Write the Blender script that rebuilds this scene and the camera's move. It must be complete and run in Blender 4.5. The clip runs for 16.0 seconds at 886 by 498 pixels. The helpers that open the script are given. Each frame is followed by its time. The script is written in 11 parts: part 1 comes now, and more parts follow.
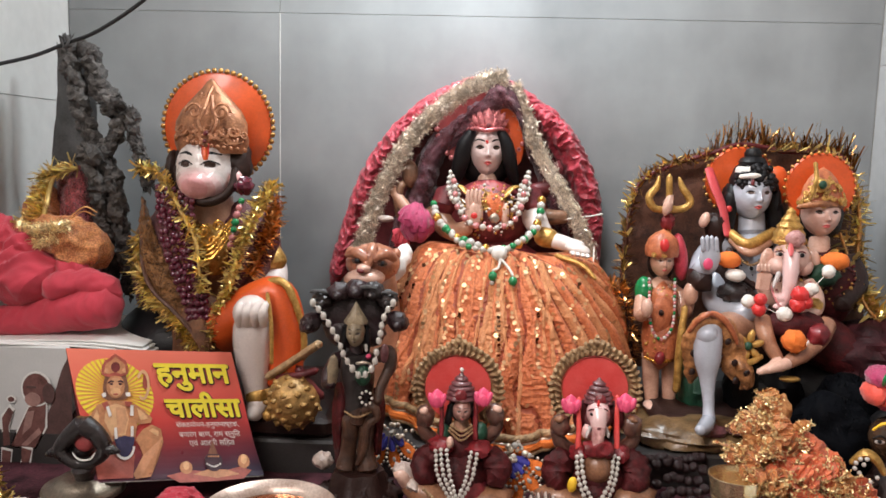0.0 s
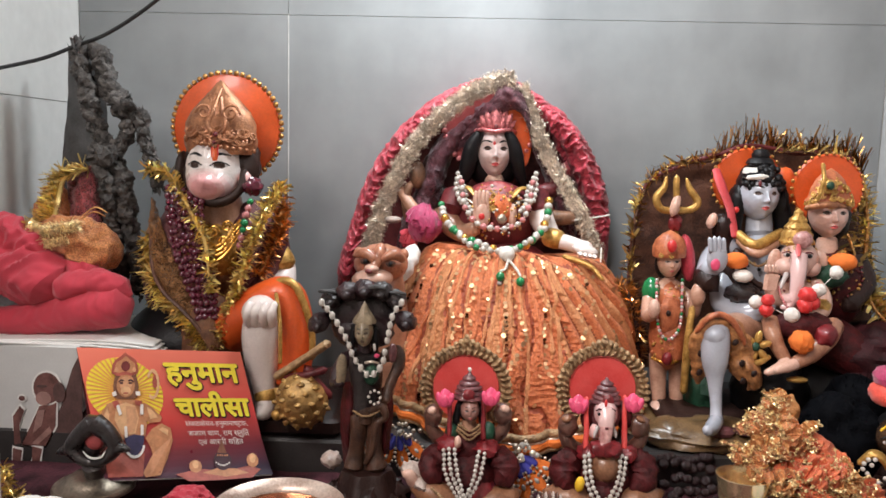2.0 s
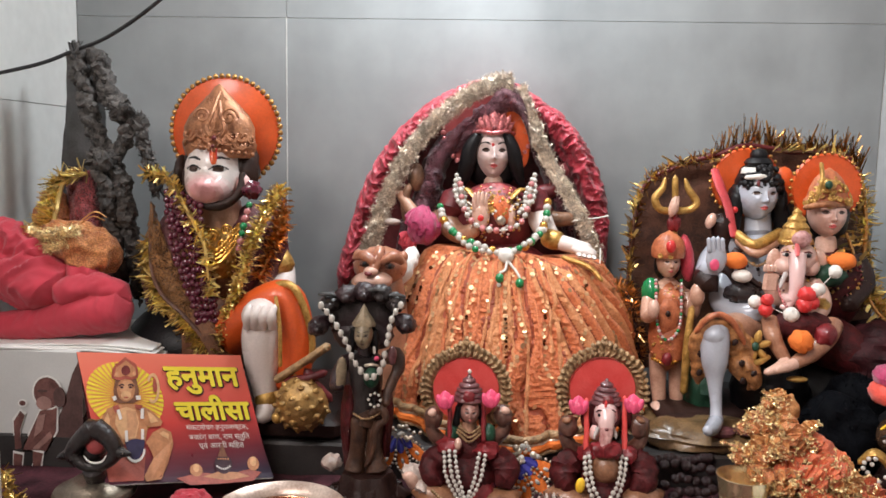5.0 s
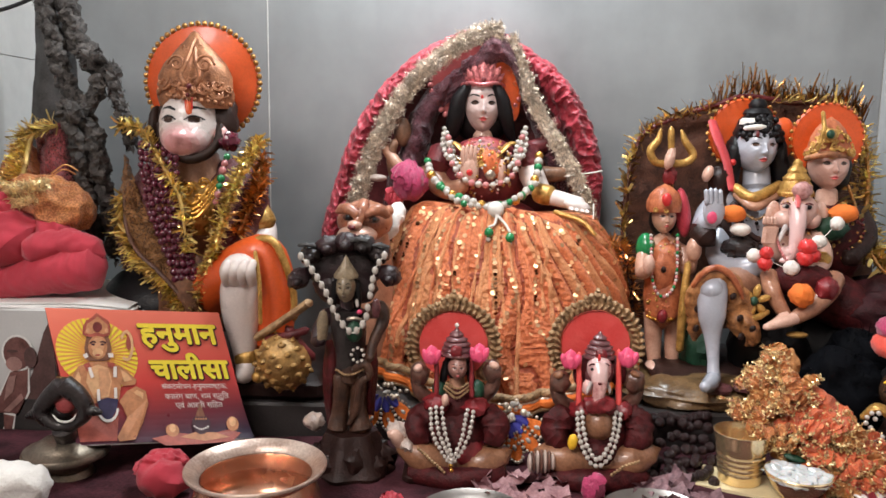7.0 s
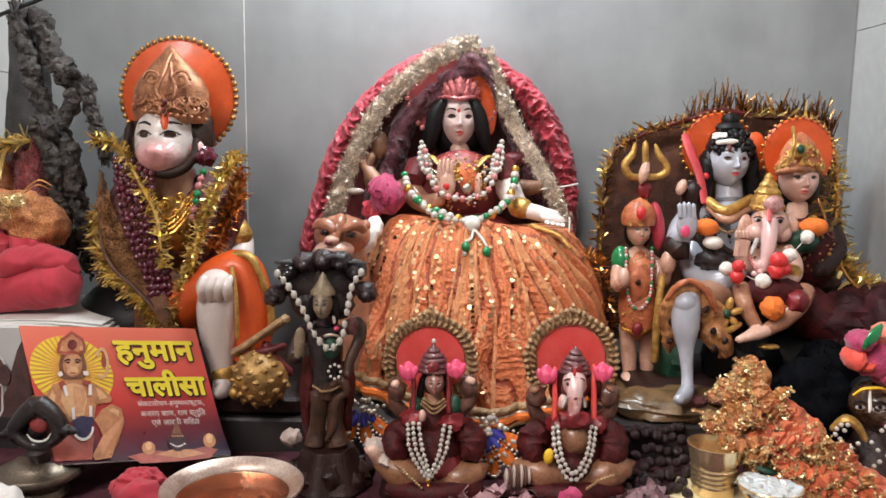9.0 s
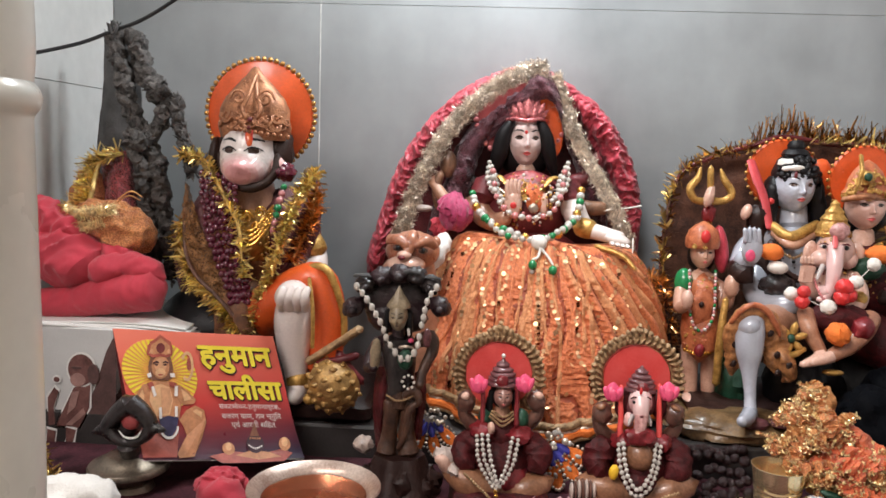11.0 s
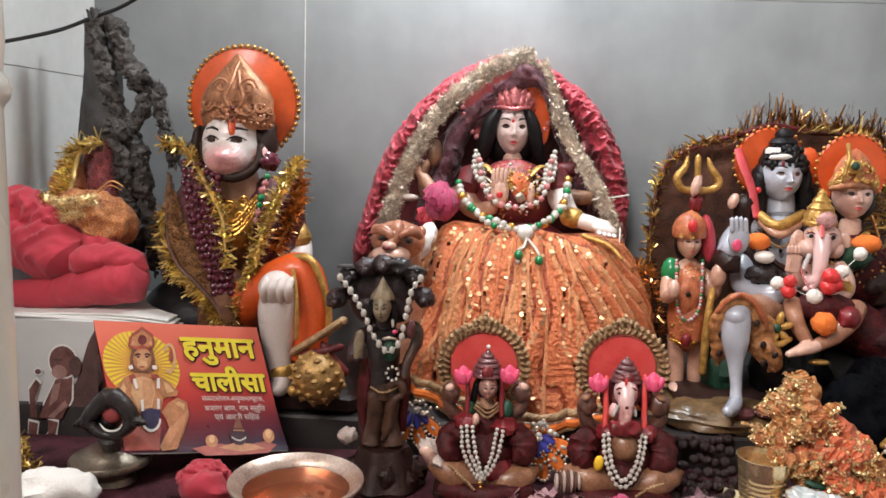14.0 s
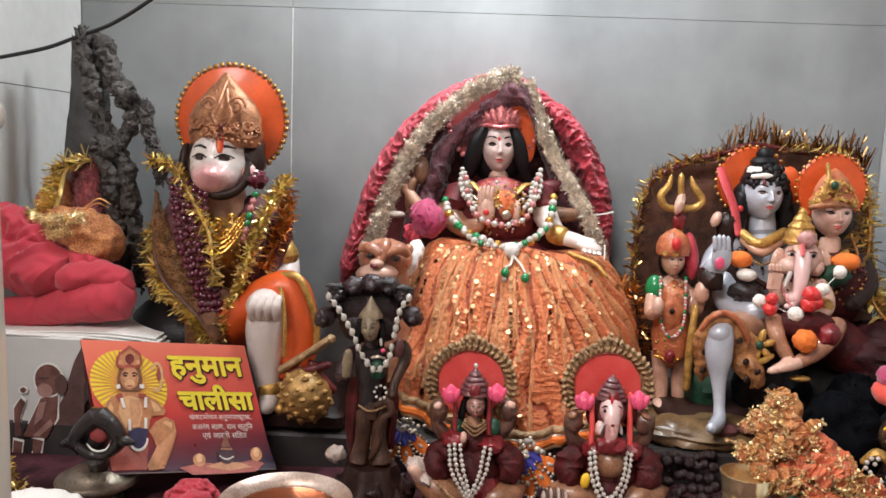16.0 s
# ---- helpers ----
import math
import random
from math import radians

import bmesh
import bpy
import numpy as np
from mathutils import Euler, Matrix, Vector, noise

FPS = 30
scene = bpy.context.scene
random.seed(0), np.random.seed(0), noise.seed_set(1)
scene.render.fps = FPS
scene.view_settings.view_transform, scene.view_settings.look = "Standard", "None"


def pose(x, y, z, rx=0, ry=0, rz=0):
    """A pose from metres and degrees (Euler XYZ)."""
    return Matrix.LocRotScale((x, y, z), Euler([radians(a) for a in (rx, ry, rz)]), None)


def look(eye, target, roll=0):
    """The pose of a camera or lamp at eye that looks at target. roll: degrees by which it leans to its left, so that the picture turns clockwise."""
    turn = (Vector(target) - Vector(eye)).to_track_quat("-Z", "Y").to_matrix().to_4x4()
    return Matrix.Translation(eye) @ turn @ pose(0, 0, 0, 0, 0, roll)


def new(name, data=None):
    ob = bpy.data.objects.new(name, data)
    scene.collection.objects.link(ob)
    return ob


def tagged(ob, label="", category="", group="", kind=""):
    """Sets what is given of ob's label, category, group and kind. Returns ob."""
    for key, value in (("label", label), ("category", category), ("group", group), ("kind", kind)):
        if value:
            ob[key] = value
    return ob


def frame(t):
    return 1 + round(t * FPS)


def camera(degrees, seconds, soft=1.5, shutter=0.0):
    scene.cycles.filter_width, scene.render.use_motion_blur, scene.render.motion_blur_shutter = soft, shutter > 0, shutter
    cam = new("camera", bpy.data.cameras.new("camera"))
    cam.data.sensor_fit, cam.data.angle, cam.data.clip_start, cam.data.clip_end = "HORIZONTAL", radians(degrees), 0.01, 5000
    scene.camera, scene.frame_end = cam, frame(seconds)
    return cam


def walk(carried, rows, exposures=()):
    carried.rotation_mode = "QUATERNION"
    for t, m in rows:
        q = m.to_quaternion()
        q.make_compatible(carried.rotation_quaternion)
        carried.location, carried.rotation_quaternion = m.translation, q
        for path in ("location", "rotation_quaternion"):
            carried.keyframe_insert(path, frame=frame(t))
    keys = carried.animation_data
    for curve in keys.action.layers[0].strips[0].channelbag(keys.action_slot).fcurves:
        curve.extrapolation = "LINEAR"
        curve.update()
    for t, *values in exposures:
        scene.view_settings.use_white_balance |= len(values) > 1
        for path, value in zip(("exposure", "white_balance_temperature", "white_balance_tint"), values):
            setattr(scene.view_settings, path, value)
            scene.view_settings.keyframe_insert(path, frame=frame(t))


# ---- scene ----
cam = camera(58.4, 16.0, soft=1.6)
PATH = [
    (0, (0.038, 0.102, 0.428), (-0.028, 2.086, 0.184), 1.4),
    (0.5, (0.034, 0.098, 0.425), (-0.04, 2.082, 0.183), 1.5),
    (1, (0.038, 0.1, 0.427), (-0.039, 2.084, 0.191), 1.6),
    (1.5, (0.037, 0.099, 0.43), (-0.042, 2.083, 0.19), 1.5),
    (2, (0.036, 0.098, 0.426), (-0.045, 2.083, 0.188), 1.4),
    (2.5, (0.039, 0.101, 0.429), (-0.038, 2.085, 0.19), 1.3),
    (3, (0.037, 0.1, 0.429), (-0.037, 2.085, 0.19), 1.2),
    (3.5, (0.039, 0.099, 0.43), (-0.038, 2.083, 0.189), 1.1),
    (4, (0.037, 0.097, 0.429), (-0.041, 2.082, 0.194), 1.1),
    (6.5, (0.038, 0.105, 0.421), (-0.047, 2.087, 0.169), 0.8),
    (7, (0.044, 0.13, 0.392), (-0.021, 2.109, 0.11), 0.8),
    (7.5, (0.051, 0.137, 0.396), (0.03, 2.114, 0.095), 0.7),
    (8, (0.051, 0.137, 0.4), (0.046, 2.114, 0.099), 0.6),
    (8.5, (0.051, 0.13, 0.405), (0.048, 2.11, 0.12), 0.6),
    (9, (0.047, 0.127, 0.405), (0.033, 2.108, 0.132), 0.8),
    (9.5, (0.038, 0.115, 0.41), (-0.001, 2.097, 0.145), 1.2),
    (10, (0.024, 0.1, 0.413), (-0.062, 2.082, 0.155), 1.7),
    (12.5, (0.016, 0.096, 0.409), (-0.116, 2.079, 0.184), 2.0),
    (13, (0.025, 0.104, 0.414), (-0.104, 2.083, 0.142), 2.0),
    (13.5, (0.026, 0.105, 0.414), (-0.087, 2.084, 0.142), 1.9),
    (14, (0.025, 0.105, 0.414), (-0.076, 2.085, 0.142), 1.9),
    (14.5, (0.023, 0.107, 0.415), (-0.055, 2.089, 0.157), 1.6),
    (15, (0.023, 0.107, 0.416), (-0.048, 2.09, 0.162), 1.4),
    (15.5, (0.025, 0.106, 0.418), (-0.035, 2.09, 0.169), 1.6),
    (16, (0.02, 0.099, 0.425), (-0.039, 2.083, 0.177), 2.1),
]
walk(cam, [(t, look(eye, target, roll)) for t, eye, target, roll in PATH])

# ---- light ----
world = bpy.data.worlds.new("room_air")
world.use_nodes = True
world.node_tree.nodes["Background"].inputs[0].default_value = (0.80, 0.86, 1.0, 1)
world.node_tree.nodes["Background"].inputs[1].default_value = 0.20
scene.world = world


def lamp(name, eye, target, size, size_y, watts, colour):
    d = bpy.data.lights.new(name, "AREA")
    d.shape, d.size, d.size_y, d.energy, d.color = "RECTANGLE", size, size_y, watts, colour
    ob = new(name, d)
    ob.matrix_world = look(eye, target)
    return ob


# a tube lamp high over the shrine; an unseen fill lamp added in the room behind
lamp("tube_lamp", (0.05, 1.05, 0.93), (0.03, 1.20, 0.35), 0.20, 0.16, 5.4, (0.89, 0.96, 1.0))
lamp("room_fill_lamp", (-0.84, -0.26, 1.60), (-0.20, 0.45, 0.25), 1.4, 0.5, 49.0, (1.0, 0.915, 0.885))
scene.view_settings.exposure = 0.07


# ---- materials ----
def mat(name, base, rough=0.5, metal=0.0, vary=0.25, scale=60.0, bump=0.2, grain=400.0, coat=0.0, sheen=0.0, second=None, island=0.0, through_light=0.0, shine=0.5, stretch=None, sheer=0.0):
    m = bpy.data.materials.new(name)
    m.use_nodes = True
    nt = m.node_tree
    n, l = nt.nodes, nt.links
    b = n["Principled BSDF"]
    b.inputs["Roughness"].default_value = rough
    b.inputs["Metallic"].default_value = metal
    b.inputs["Coat Weight"].default_value = coat
    b.inputs["Coat Roughness"].default_value = 0.12
    b.inputs["Sheen Weight"].default_value = sheen
    b.inputs["Specular IOR Level"].default_value = shine
    if through_light:
        b.inputs["Subsurface Weight"].default_value = through_light
        b.inputs["Subsurface Radius"].default_value = (0.006, 0.003, 0.002)
        b.inputs["Subsurface Scale"].default_value = 1.0
    tc = n.new("ShaderNodeTexCoord")
    n1 = n.new("ShaderNodeTexNoise")
    n1.inputs["Scale"].default_value, n1.inputs["Detail"].default_value = scale, 6
    n2 = n.new("ShaderNodeTexNoise")
    n2.inputs["Scale"].default_value, n2.inputs["Detail"].default_value = grain, 4
    if stretch:
        mp = n.new("ShaderNodeMapping")
        mp.inputs["Scale"].default_value = stretch
        l.new(tc.outputs["Object"], mp.inputs["Vector"])
        l.new(mp.outputs["Vector"], n1.inputs["Vector"])
    else:
        l.new(tc.outputs["Object"], n1.inputs["Vector"])
    l.new(tc.outputs["Object"], n2.inputs["Vector"])
    ramp = n.new("ShaderNodeValToRGB")
    dark = [c * (1 - vary) for c in base]
    light = [min(1, c * (1 + vary)) for c in base] if second is None else second
    ramp.color_ramp.elements[0].position, ramp.color_ramp.elements[1].position = 0.32, 0.68
    ramp.color_ramp.elements[0].color, ramp.color_ramp.elements[1].color = (*dark, 1), (*light, 1)
    mixer = n.new("ShaderNodeMath")
    mixer.operation = "MULTIPLY_ADD"
    mixer.inputs[1].default_value, mixer.inputs[2].default_value = 0.35, 0.0
    l.new(n2.outputs["Fac"], mixer.inputs[0])
    add = n.new("ShaderNodeMath")
    add.operation = "MULTIPLY_ADD"
    add.inputs[1].default_value = 0.65
    l.new(n1.outputs["Fac"], add.inputs[0])
    l.new(mixer.outputs[0], add.inputs[2])
    l.new(add.outputs[0], ramp.inputs["Fac"])
    colour = ramp.outputs["Color"]
    if island:
        geo = n.new("ShaderNodeNewGeometry")
        hsv = n.new("ShaderNodeHueSaturation")
        mr = n.new("ShaderNodeMapRange")
        mr.inputs["To Min"].default_value, mr.inputs["To Max"].default_value = 1 - island, 1 + island
        l.new(geo.outputs["Random Per Island"], mr.inputs["Value"])
        l.new(mr.outputs[0], hsv.inputs["Value"])
        l.new(colour, hsv.inputs["Color"])
        colour = hsv.outputs["Color"]
    l.new(colour, b.inputs["Base Color"])
    if sheer:
        holes = n.new("ShaderNodeTexNoise")
        holes.inputs["Scale"].default_value, holes.inputs["Detail"].default_value = 520.0, 2
        l.new(tc.outputs["Object"], holes.inputs["Vector"])
        weave = n.new("ShaderNodeMapRange")
        weave.inputs["From Min"].default_value, weave.inputs["From Max"].default_value = 0.46, 0.54
        weave.inputs["To Min"].default_value, weave.inputs["To Max"].default_value = 1 - sheer, 1.0
        l.new(holes.outputs["Fac"], weave.inputs["Value"])
        l.new(weave.outputs[0], b.inputs["Alpha"])
    rr = n.new("ShaderNodeMapRange")
    rr.inputs["To Min"].default_value, rr.inputs["To Max"].default_value = max(0.02, rough - 0.12), min(1, rough + 0.12)
    l.new(n1.outputs["Fac"], rr.inputs["Value"])
    l.new(rr.outputs[0], b.inputs["Roughness"])
    if bump:
        bp = n.new("ShaderNodeBump")
        bp.inputs["Strength"].default_value, bp.inputs["Distance"].default_value = bump, 0.002
        l.new(n2.outputs["Fac"], bp.inputs["Height"])
        l.new(bp.outputs["Normal"], b.inputs["Normal"])
    return m


M = {}


def define(name, *a, **k):
    M[name] = mat(name, *a, **k)


define("wall_grey", (0.262, 0.276, 0.282), 0.34, vary=0.28, scale=2.4, bump=0.06, grain=14, coat=0.15, stretch=(2.2, 2.2, 0.55))
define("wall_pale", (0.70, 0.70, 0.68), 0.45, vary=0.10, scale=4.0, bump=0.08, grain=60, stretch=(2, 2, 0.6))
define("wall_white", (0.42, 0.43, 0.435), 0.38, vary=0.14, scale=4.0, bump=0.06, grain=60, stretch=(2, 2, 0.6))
define("joint", (0.58, 0.58, 0.56), 0.7, vary=0.2)
define("plaster", (0.78, 0.76, 0.72), 0.8, vary=0.1, scale=6)
define("pillar", (0.74, 0.70, 0.62), 0.30, vary=0.06, scale=8, bump=0.03, grain=80, coat=0.3)
define("slab", (0.036, 0.032, 0.031), 0.42, vary=0.35, scale=25, bump=0.15)
define("floor_stone", (0.46, 0.44, 0.41), 0.4, vary=0.2, scale=10)
define("altar_cloth", (0.022, 0.006, 0.009), 0.9, vary=0.5, scale=40, second=(0.10, 0.03, 0.04), bump=0.4, shine=0.2)
define("orange", (0.70, 0.10, 0.018), 0.36, vary=0.18, scale=35, bump=0.08, coat=0.25)
define("orange_cloth", (0.74, 0.17, 0.05), 0.75, vary=0.25, scale=200, bump=0.5, grain=900, sheen=0.3)
define("lace", (0.60, 0.115, 0.032), 0.60, vary=0.25, scale=300, bump=0.8, grain=1100, sheen=0.1, second=(0.87, 0.285, 0.105))
define("sequin", (0.82, 0.47, 0.25), 0.40, metal=0.55, vary=0.3, scale=100, bump=0, island=0.5)
define("sequin_dark", (0.16, 0.07, 0.035), 0.2, metal=1.0, vary=0.3, scale=100, bump=0, island=0.5)
define("gold", (0.75, 0.42, 0.10), 0.28, metal=1.0, vary=0.25, scale=90, bump=0.2)
define("gold_old", (0.50, 0.26, 0.08), 0.38, metal=0.8, vary=0.35, scale=120, bump=0.4, grain=500)
define("gold_paint", (0.50, 0.25, 0.05), 0.33, metal=0.45, vary=0.45, scale=110, bump=0.4, second=(0.75, 0.45, 0.13))
define("tinsel_gold", (1.0, 0.62, 0.23), 0.32, metal=0.75, vary=0.3, scale=80, bump=0, island=0.6)
define("tinsel_copper", (0.88, 0.42, 0.16), 0.34, metal=1.0, vary=0.3, scale=80, bump=0, island=0.5)
define("tinsel_silver", (0.66, 0.56, 0.46), 0.45, metal=0.8, vary=0.4, scale=80, bump=0, island=0.5)
define("tinsel_brown", (0.42, 0.22, 0.075), 0.3, metal=1.0, vary=0.4, scale=80, bump=0, island=0.6)
define("copper_gold", (0.30, 0.11, 0.055), 0.40, metal=0.4, vary=0.4, scale=110, bump=0.4, second=(0.56, 0.25, 0.12))
define("copper", (0.76, 0.42, 0.28), 0.24, metal=0.85, vary=0.12, scale=25, bump=0.06)
define("brass", (0.90, 0.70, 0.42), 0.20, metal=0.85, vary=0.12, scale=40, bump=0.05)
define("dark_brass", (0.24, 0.20, 0.155), 0.34, metal=0.8, vary=0.4, scale=50, bump=0.3)
define("skin_white", (0.74, 0.65, 0.61), 0.28, vary=0.10, scale=25, bump=0.03, coat=0.35)
define("skin_pink", (0.80, 0.47, 0.44), 0.30, vary=0.08, scale=30, bump=0.03, coat=0.35)
define("skin_pale", (0.62, 0.35, 0.26), 0.30, vary=0.12, scale=50, bump=0.08, coat=0.3, second=(0.76, 0.51, 0.41))
define("skin_tan", (0.42, 0.20, 0.12), 0.33, vary=0.25, scale=60, bump=0.12, coat=0.25, second=(0.58, 0.32, 0.21))
define("skin_blue", (0.42, 0.44, 0.50), 0.24, vary=0.10, scale=40, bump=0.03, coat=0.4)
define("skin_brown_shaded", (0.17, 0.08, 0.045), 0.35, vary=0.45, scale=80, bump=0.3, coat=0.25, second=(0.30, 0.15, 0.085))
define("black", (0.008, 0.007, 0.008), 0.45, vary=0.4, scale=80, bump=0.25, shine=0.25)
define("black_stone", (0.009, 0.007, 0.008), 0.30, vary=0.6, scale=70, bump=0.5, grain=300, second=(0.036, 0.025, 0.025), shine=0.45, coat=0.2)
define("dark_brown", (0.024, 0.010, 0.008), 0.42, vary=0.5, scale=80, bump=0.4, shine=0.3)
define("navy", (0.0012, 0.0016, 0.0030), 0.85, vary=0.4, scale=40, bump=0.3, shine=0.1)
define("eye_white", (0.44, 0.39, 0.37), 0.25, vary=0.05, bump=0)
define("lip", (0.62, 0.12, 0.12), 0.35, vary=0.1, bump=0)
define("red_paint", (0.66, 0.035, 0.035), 0.38, vary=0.15, scale=50, bump=0.1, coat=0.2)
define("maroon", (0.115, 0.012, 0.018), 0.45, vary=0.45, scale=70, bump=0.35, second=(0.21, 0.03, 0.035))
define("maroon_pearl", (0.11, 0.012, 0.03), 0.18, vary=0.3, scale=60, bump=0, coat=0.8)
define("red_velvet", (0.44, 0.022, 0.042), 0.50, vary=0.35, scale=45, bump=0.4, grain=500, second=(0.68, 0.060, 0.095), sheen=0.12)
define("red_cloth", (0.53, 0.040, 0.066), 0.85, vary=0.18, scale=35, bump=0.35, grain=1200, sheen=0.22)
define("net_red", (0.22, 0.028, 0.035), 0.6, vary=0.4, scale=90, bump=0.5, grain=900, sheen=0.3, second=(0.36, 0.06, 0.065), sheer=0.5)
define("gauze", (0.62, 0.15, 0.045), 0.42, vary=0.4, scale=90, bump=0.7, grain=700, second=(0.84, 0.36, 0.12), sheen=0.2, sheer=0.4)
define("gauze_dark", (0.13, 0.045, 0.022), 0.5, vary=0.5, scale=90, bump=0.7, grain=700, second=(0.31, 0.13, 0.055))
define("magenta", (0.40, 0.03, 0.11), 0.6, vary=0.3, scale=120, bump=0.5, sheen=0.3)
define("pink_paint", (0.80, 0.09, 0.20), 0.45, vary=0.15, scale=80, bump=0.2)
define("green", (0.012, 0.22, 0.07), 0.25, vary=0.3, scale=60, bump=0.1, coat=0.4)
define("green_dark", (0.008, 0.05, 0.025), 0.5, vary=0.5, scale=60, bump=0.4)
define("pearl", (0.56, 0.52, 0.47), 0.22, vary=0.10, scale=200, bump=0, coat=0.5, island=0.2)
define("pearl_pink", (0.60, 0.22, 0.22), 0.25, vary=0.15, scale=200, bump=0, coat=0.5, island=0.2)
define("thread_white", (0.78, 0.74, 0.68), 0.7, vary=0.1, bump=0.5, grain=900)
define("thread_orange", (0.85, 0.20, 0.03), 0.8, vary=0.15, bump=0.6, grain=900)
define("blue_thread", (0.05, 0.05, 0.35), 0.6, vary=0.2, bump=0.5)
define("yellow", (0.85, 0.52, 0.03), 0.5, vary=0.15, scale=80, bump=0.2)
define("paper", (0.80, 0.79, 0.76), 0.75, vary=0.05, scale=30, bump=0.05)
define("paper_grey", (0.62, 0.62, 0.61), 0.6, vary=0.06, scale=30, bump=0.05)
define("print_shadow_brown", (0.10, 0.05, 0.045), 0.6, vary=0.4, scale=80, bump=0.05)
define("dry_leaf", (0.020, 0.017, 0.016), 0.7, vary=0.5, scale=150, bump=0.9, second=(0.125, 0.112, 0.104), island=0.5)
define("ribbon_grey", (0.07, 0.068, 0.068), 0.7, vary=0.4, scale=50, bump=0.2)
define("cable", (0.012, 0.012, 0.013), 0.45, vary=0.2, bump=0.1)
define("seed", (0.022, 0.007, 0.008), 0.36, vary=0.5, scale=260, bump=0.5, grain=500, island=0.4)
define("sugar", (0.56, 0.59, 0.60), 0.16, vary=0.08, bump=0.2, through_light=0.3, coat=0.4)
define("blush_one", (0.74, 0.58, 0.55), 0.26, vary=0.05, scale=40, bump=0.03, coat=0.4)
define("blush_two", (0.74, 0.50, 0.48), 0.26, vary=0.06, scale=40, bump=0.03, coat=0.4)
define("blush_three", (0.74, 0.42, 0.41), 0.26, vary=0.07, scale=40, bump=0.03, coat=0.4)
define("blush_four", (0.72, 0.34, 0.34), 0.26, vary=0.08, scale=40, bump=0.03, coat=0.4)
define("rose_metal", (0.52, 0.10, 0.12), 0.28, metal=0.55, vary=0.35, scale=150, bump=0.3, second=(0.80, 0.30, 0.30))
define("lace_gap_shade", (0.30, 0.055, 0.018), 0.6, vary=0.3, scale=150, bump=0.4, grain=900)
define("lace_pale", (0.74, 0.235, 0.078), 0.5, vary=0.25, scale=420, bump=0.9, grain=1300, second=(0.88, 0.42, 0.19))
define("copper_pale", (0.46, 0.27, 0.20), 0.34, metal=0.55, vary=0.35, scale=26, bump=0.15, second=(0.80, 0.66, 0.57))
define("maroon_dark", (0.018, 0.004, 0.006), 0.65, vary=0.5, scale=50, bump=0.4, second=(0.062, 0.010, 0.014), shine=0.3)
define("board_cloth", (0.040, 0.013, 0.011), 0.5, vary=0.5, scale=55, bump=0.5, second=(0.20, 0.085, 0.050))
define("orange_worn", (0.42, 0.085, 0.030), 0.42, vary=0.4, scale=90, bump=0.3, coat=0.1, second=(0.66, 0.22, 0.095))
define("tiger_skin", (0.26, 0.085, 0.03), 0.4, vary=0.6, scale=90, bump=0.3, coat=0.2, second=(0.60, 0.27, 0.10))
define("lion_coat", (0.32, 0.095, 0.06), 0.3, vary=0.4, scale=70, bump=0.15, coat=0.4, second=(0.58, 0.25, 0.14))
define("skin_warm", (0.50, 0.25, 0.17), 0.32, vary=0.2, scale=60, bump=0.1, coat=0.3, second=(0.66, 0.40, 0.29))
define("lace_gold", (0.96, 0.62, 0.32), 0.34, metal=0.5, vary=0.3, scale=80, bump=0, island=0.5)
define("gauze_gold", (0.66, 0.20, 0.065), 0.42, metal=0.2, vary=0.5, scale=120, bump=0.8, grain=600, second=(0.82, 0.42, 0.15))
define("strap_red", (0.55, 0.06, 0.07), 0.5, vary=0.2, scale=60, bump=0.2)
define("iris_brown", (0.06, 0.032, 0.024), 0.25, vary=0.3, scale=200, bump=0)
define("cream_card", (0.70, 0.60, 0.36), 0.6, vary=0.1)
define("cotton", (0.84, 0.82, 0.78), 0.9, vary=0.06, scale=60, bump=0.6, sheen=0.4)
define("rock", (0.10, 0.055, 0.028), 0.32, vary=0.6, scale=45, bump=0.3, coat=0.3, second=(0.27, 0.165, 0.075))
define("clay_maroon", (0.036, 0.004, 0.005), 0.60, vary=0.5, scale=110, bump=0.5, second=(0.105, 0.010, 0.012), shine=0.3)
define("clay_red", (0.17, 0.010, 0.014), 0.42, vary=0.4, scale=80, bump=0.35, coat=0.2, second=(0.30, 0.022, 0.030))
define("clay_brown", (0.075, 0.030, 0.022), 0.32, vary=0.5, scale=90, bump=0.3, coat=0.5, second=(0.19, 0.085, 0.06))
define("clay_ochre", (0.21, 0.085, 0.042), 0.36, vary=0.4, scale=70, bump=0.25, coat=0.3, second=(0.38, 0.18, 0.095))
define("red_orange", (0.74, 0.085, 0.055), 0.6, vary=0.2, scale=60, bump=0.3, sheen=0.2)
define("salmon", (0.74, 0.21, 0.14), 0.6, vary=0.2, scale=60, bump=0.3, sheen=0.2)
define("hair_brown", (0.030, 0.014, 0.010), 0.5, vary=0.4, scale=80, bump=0.3, shine=0.3)
define("skin_limb", (0.36, 0.145, 0.08), 0.34, vary=0.3, scale=60, bump=0.12, coat=0.3, second=(0.50, 0.25, 0.15))
define("clay_face", (0.30, 0.145, 0.115), 0.36, vary=0.25, scale=70, bump=0.12, coat=0.3, second=(0.44, 0.23, 0.19))
define("rose_worn", (0.52, 0.13, 0.13), 0.36, vary=0.5, scale=130, bump=0.3, coat=0.3, second=(0.74, 0.44, 0.41))
define("clay_mauve", (0.10, 0.030, 0.035), 0.36, vary=0.4, scale=90, bump=0.3, coat=0.4, second=(0.23, 0.085, 0.09))
define("arch_gold", (0.30, 0.165, 0.075), 0.44, metal=0.25, vary=0.5, scale=140, bump=0.5, second=(0.58, 0.38, 0.20))
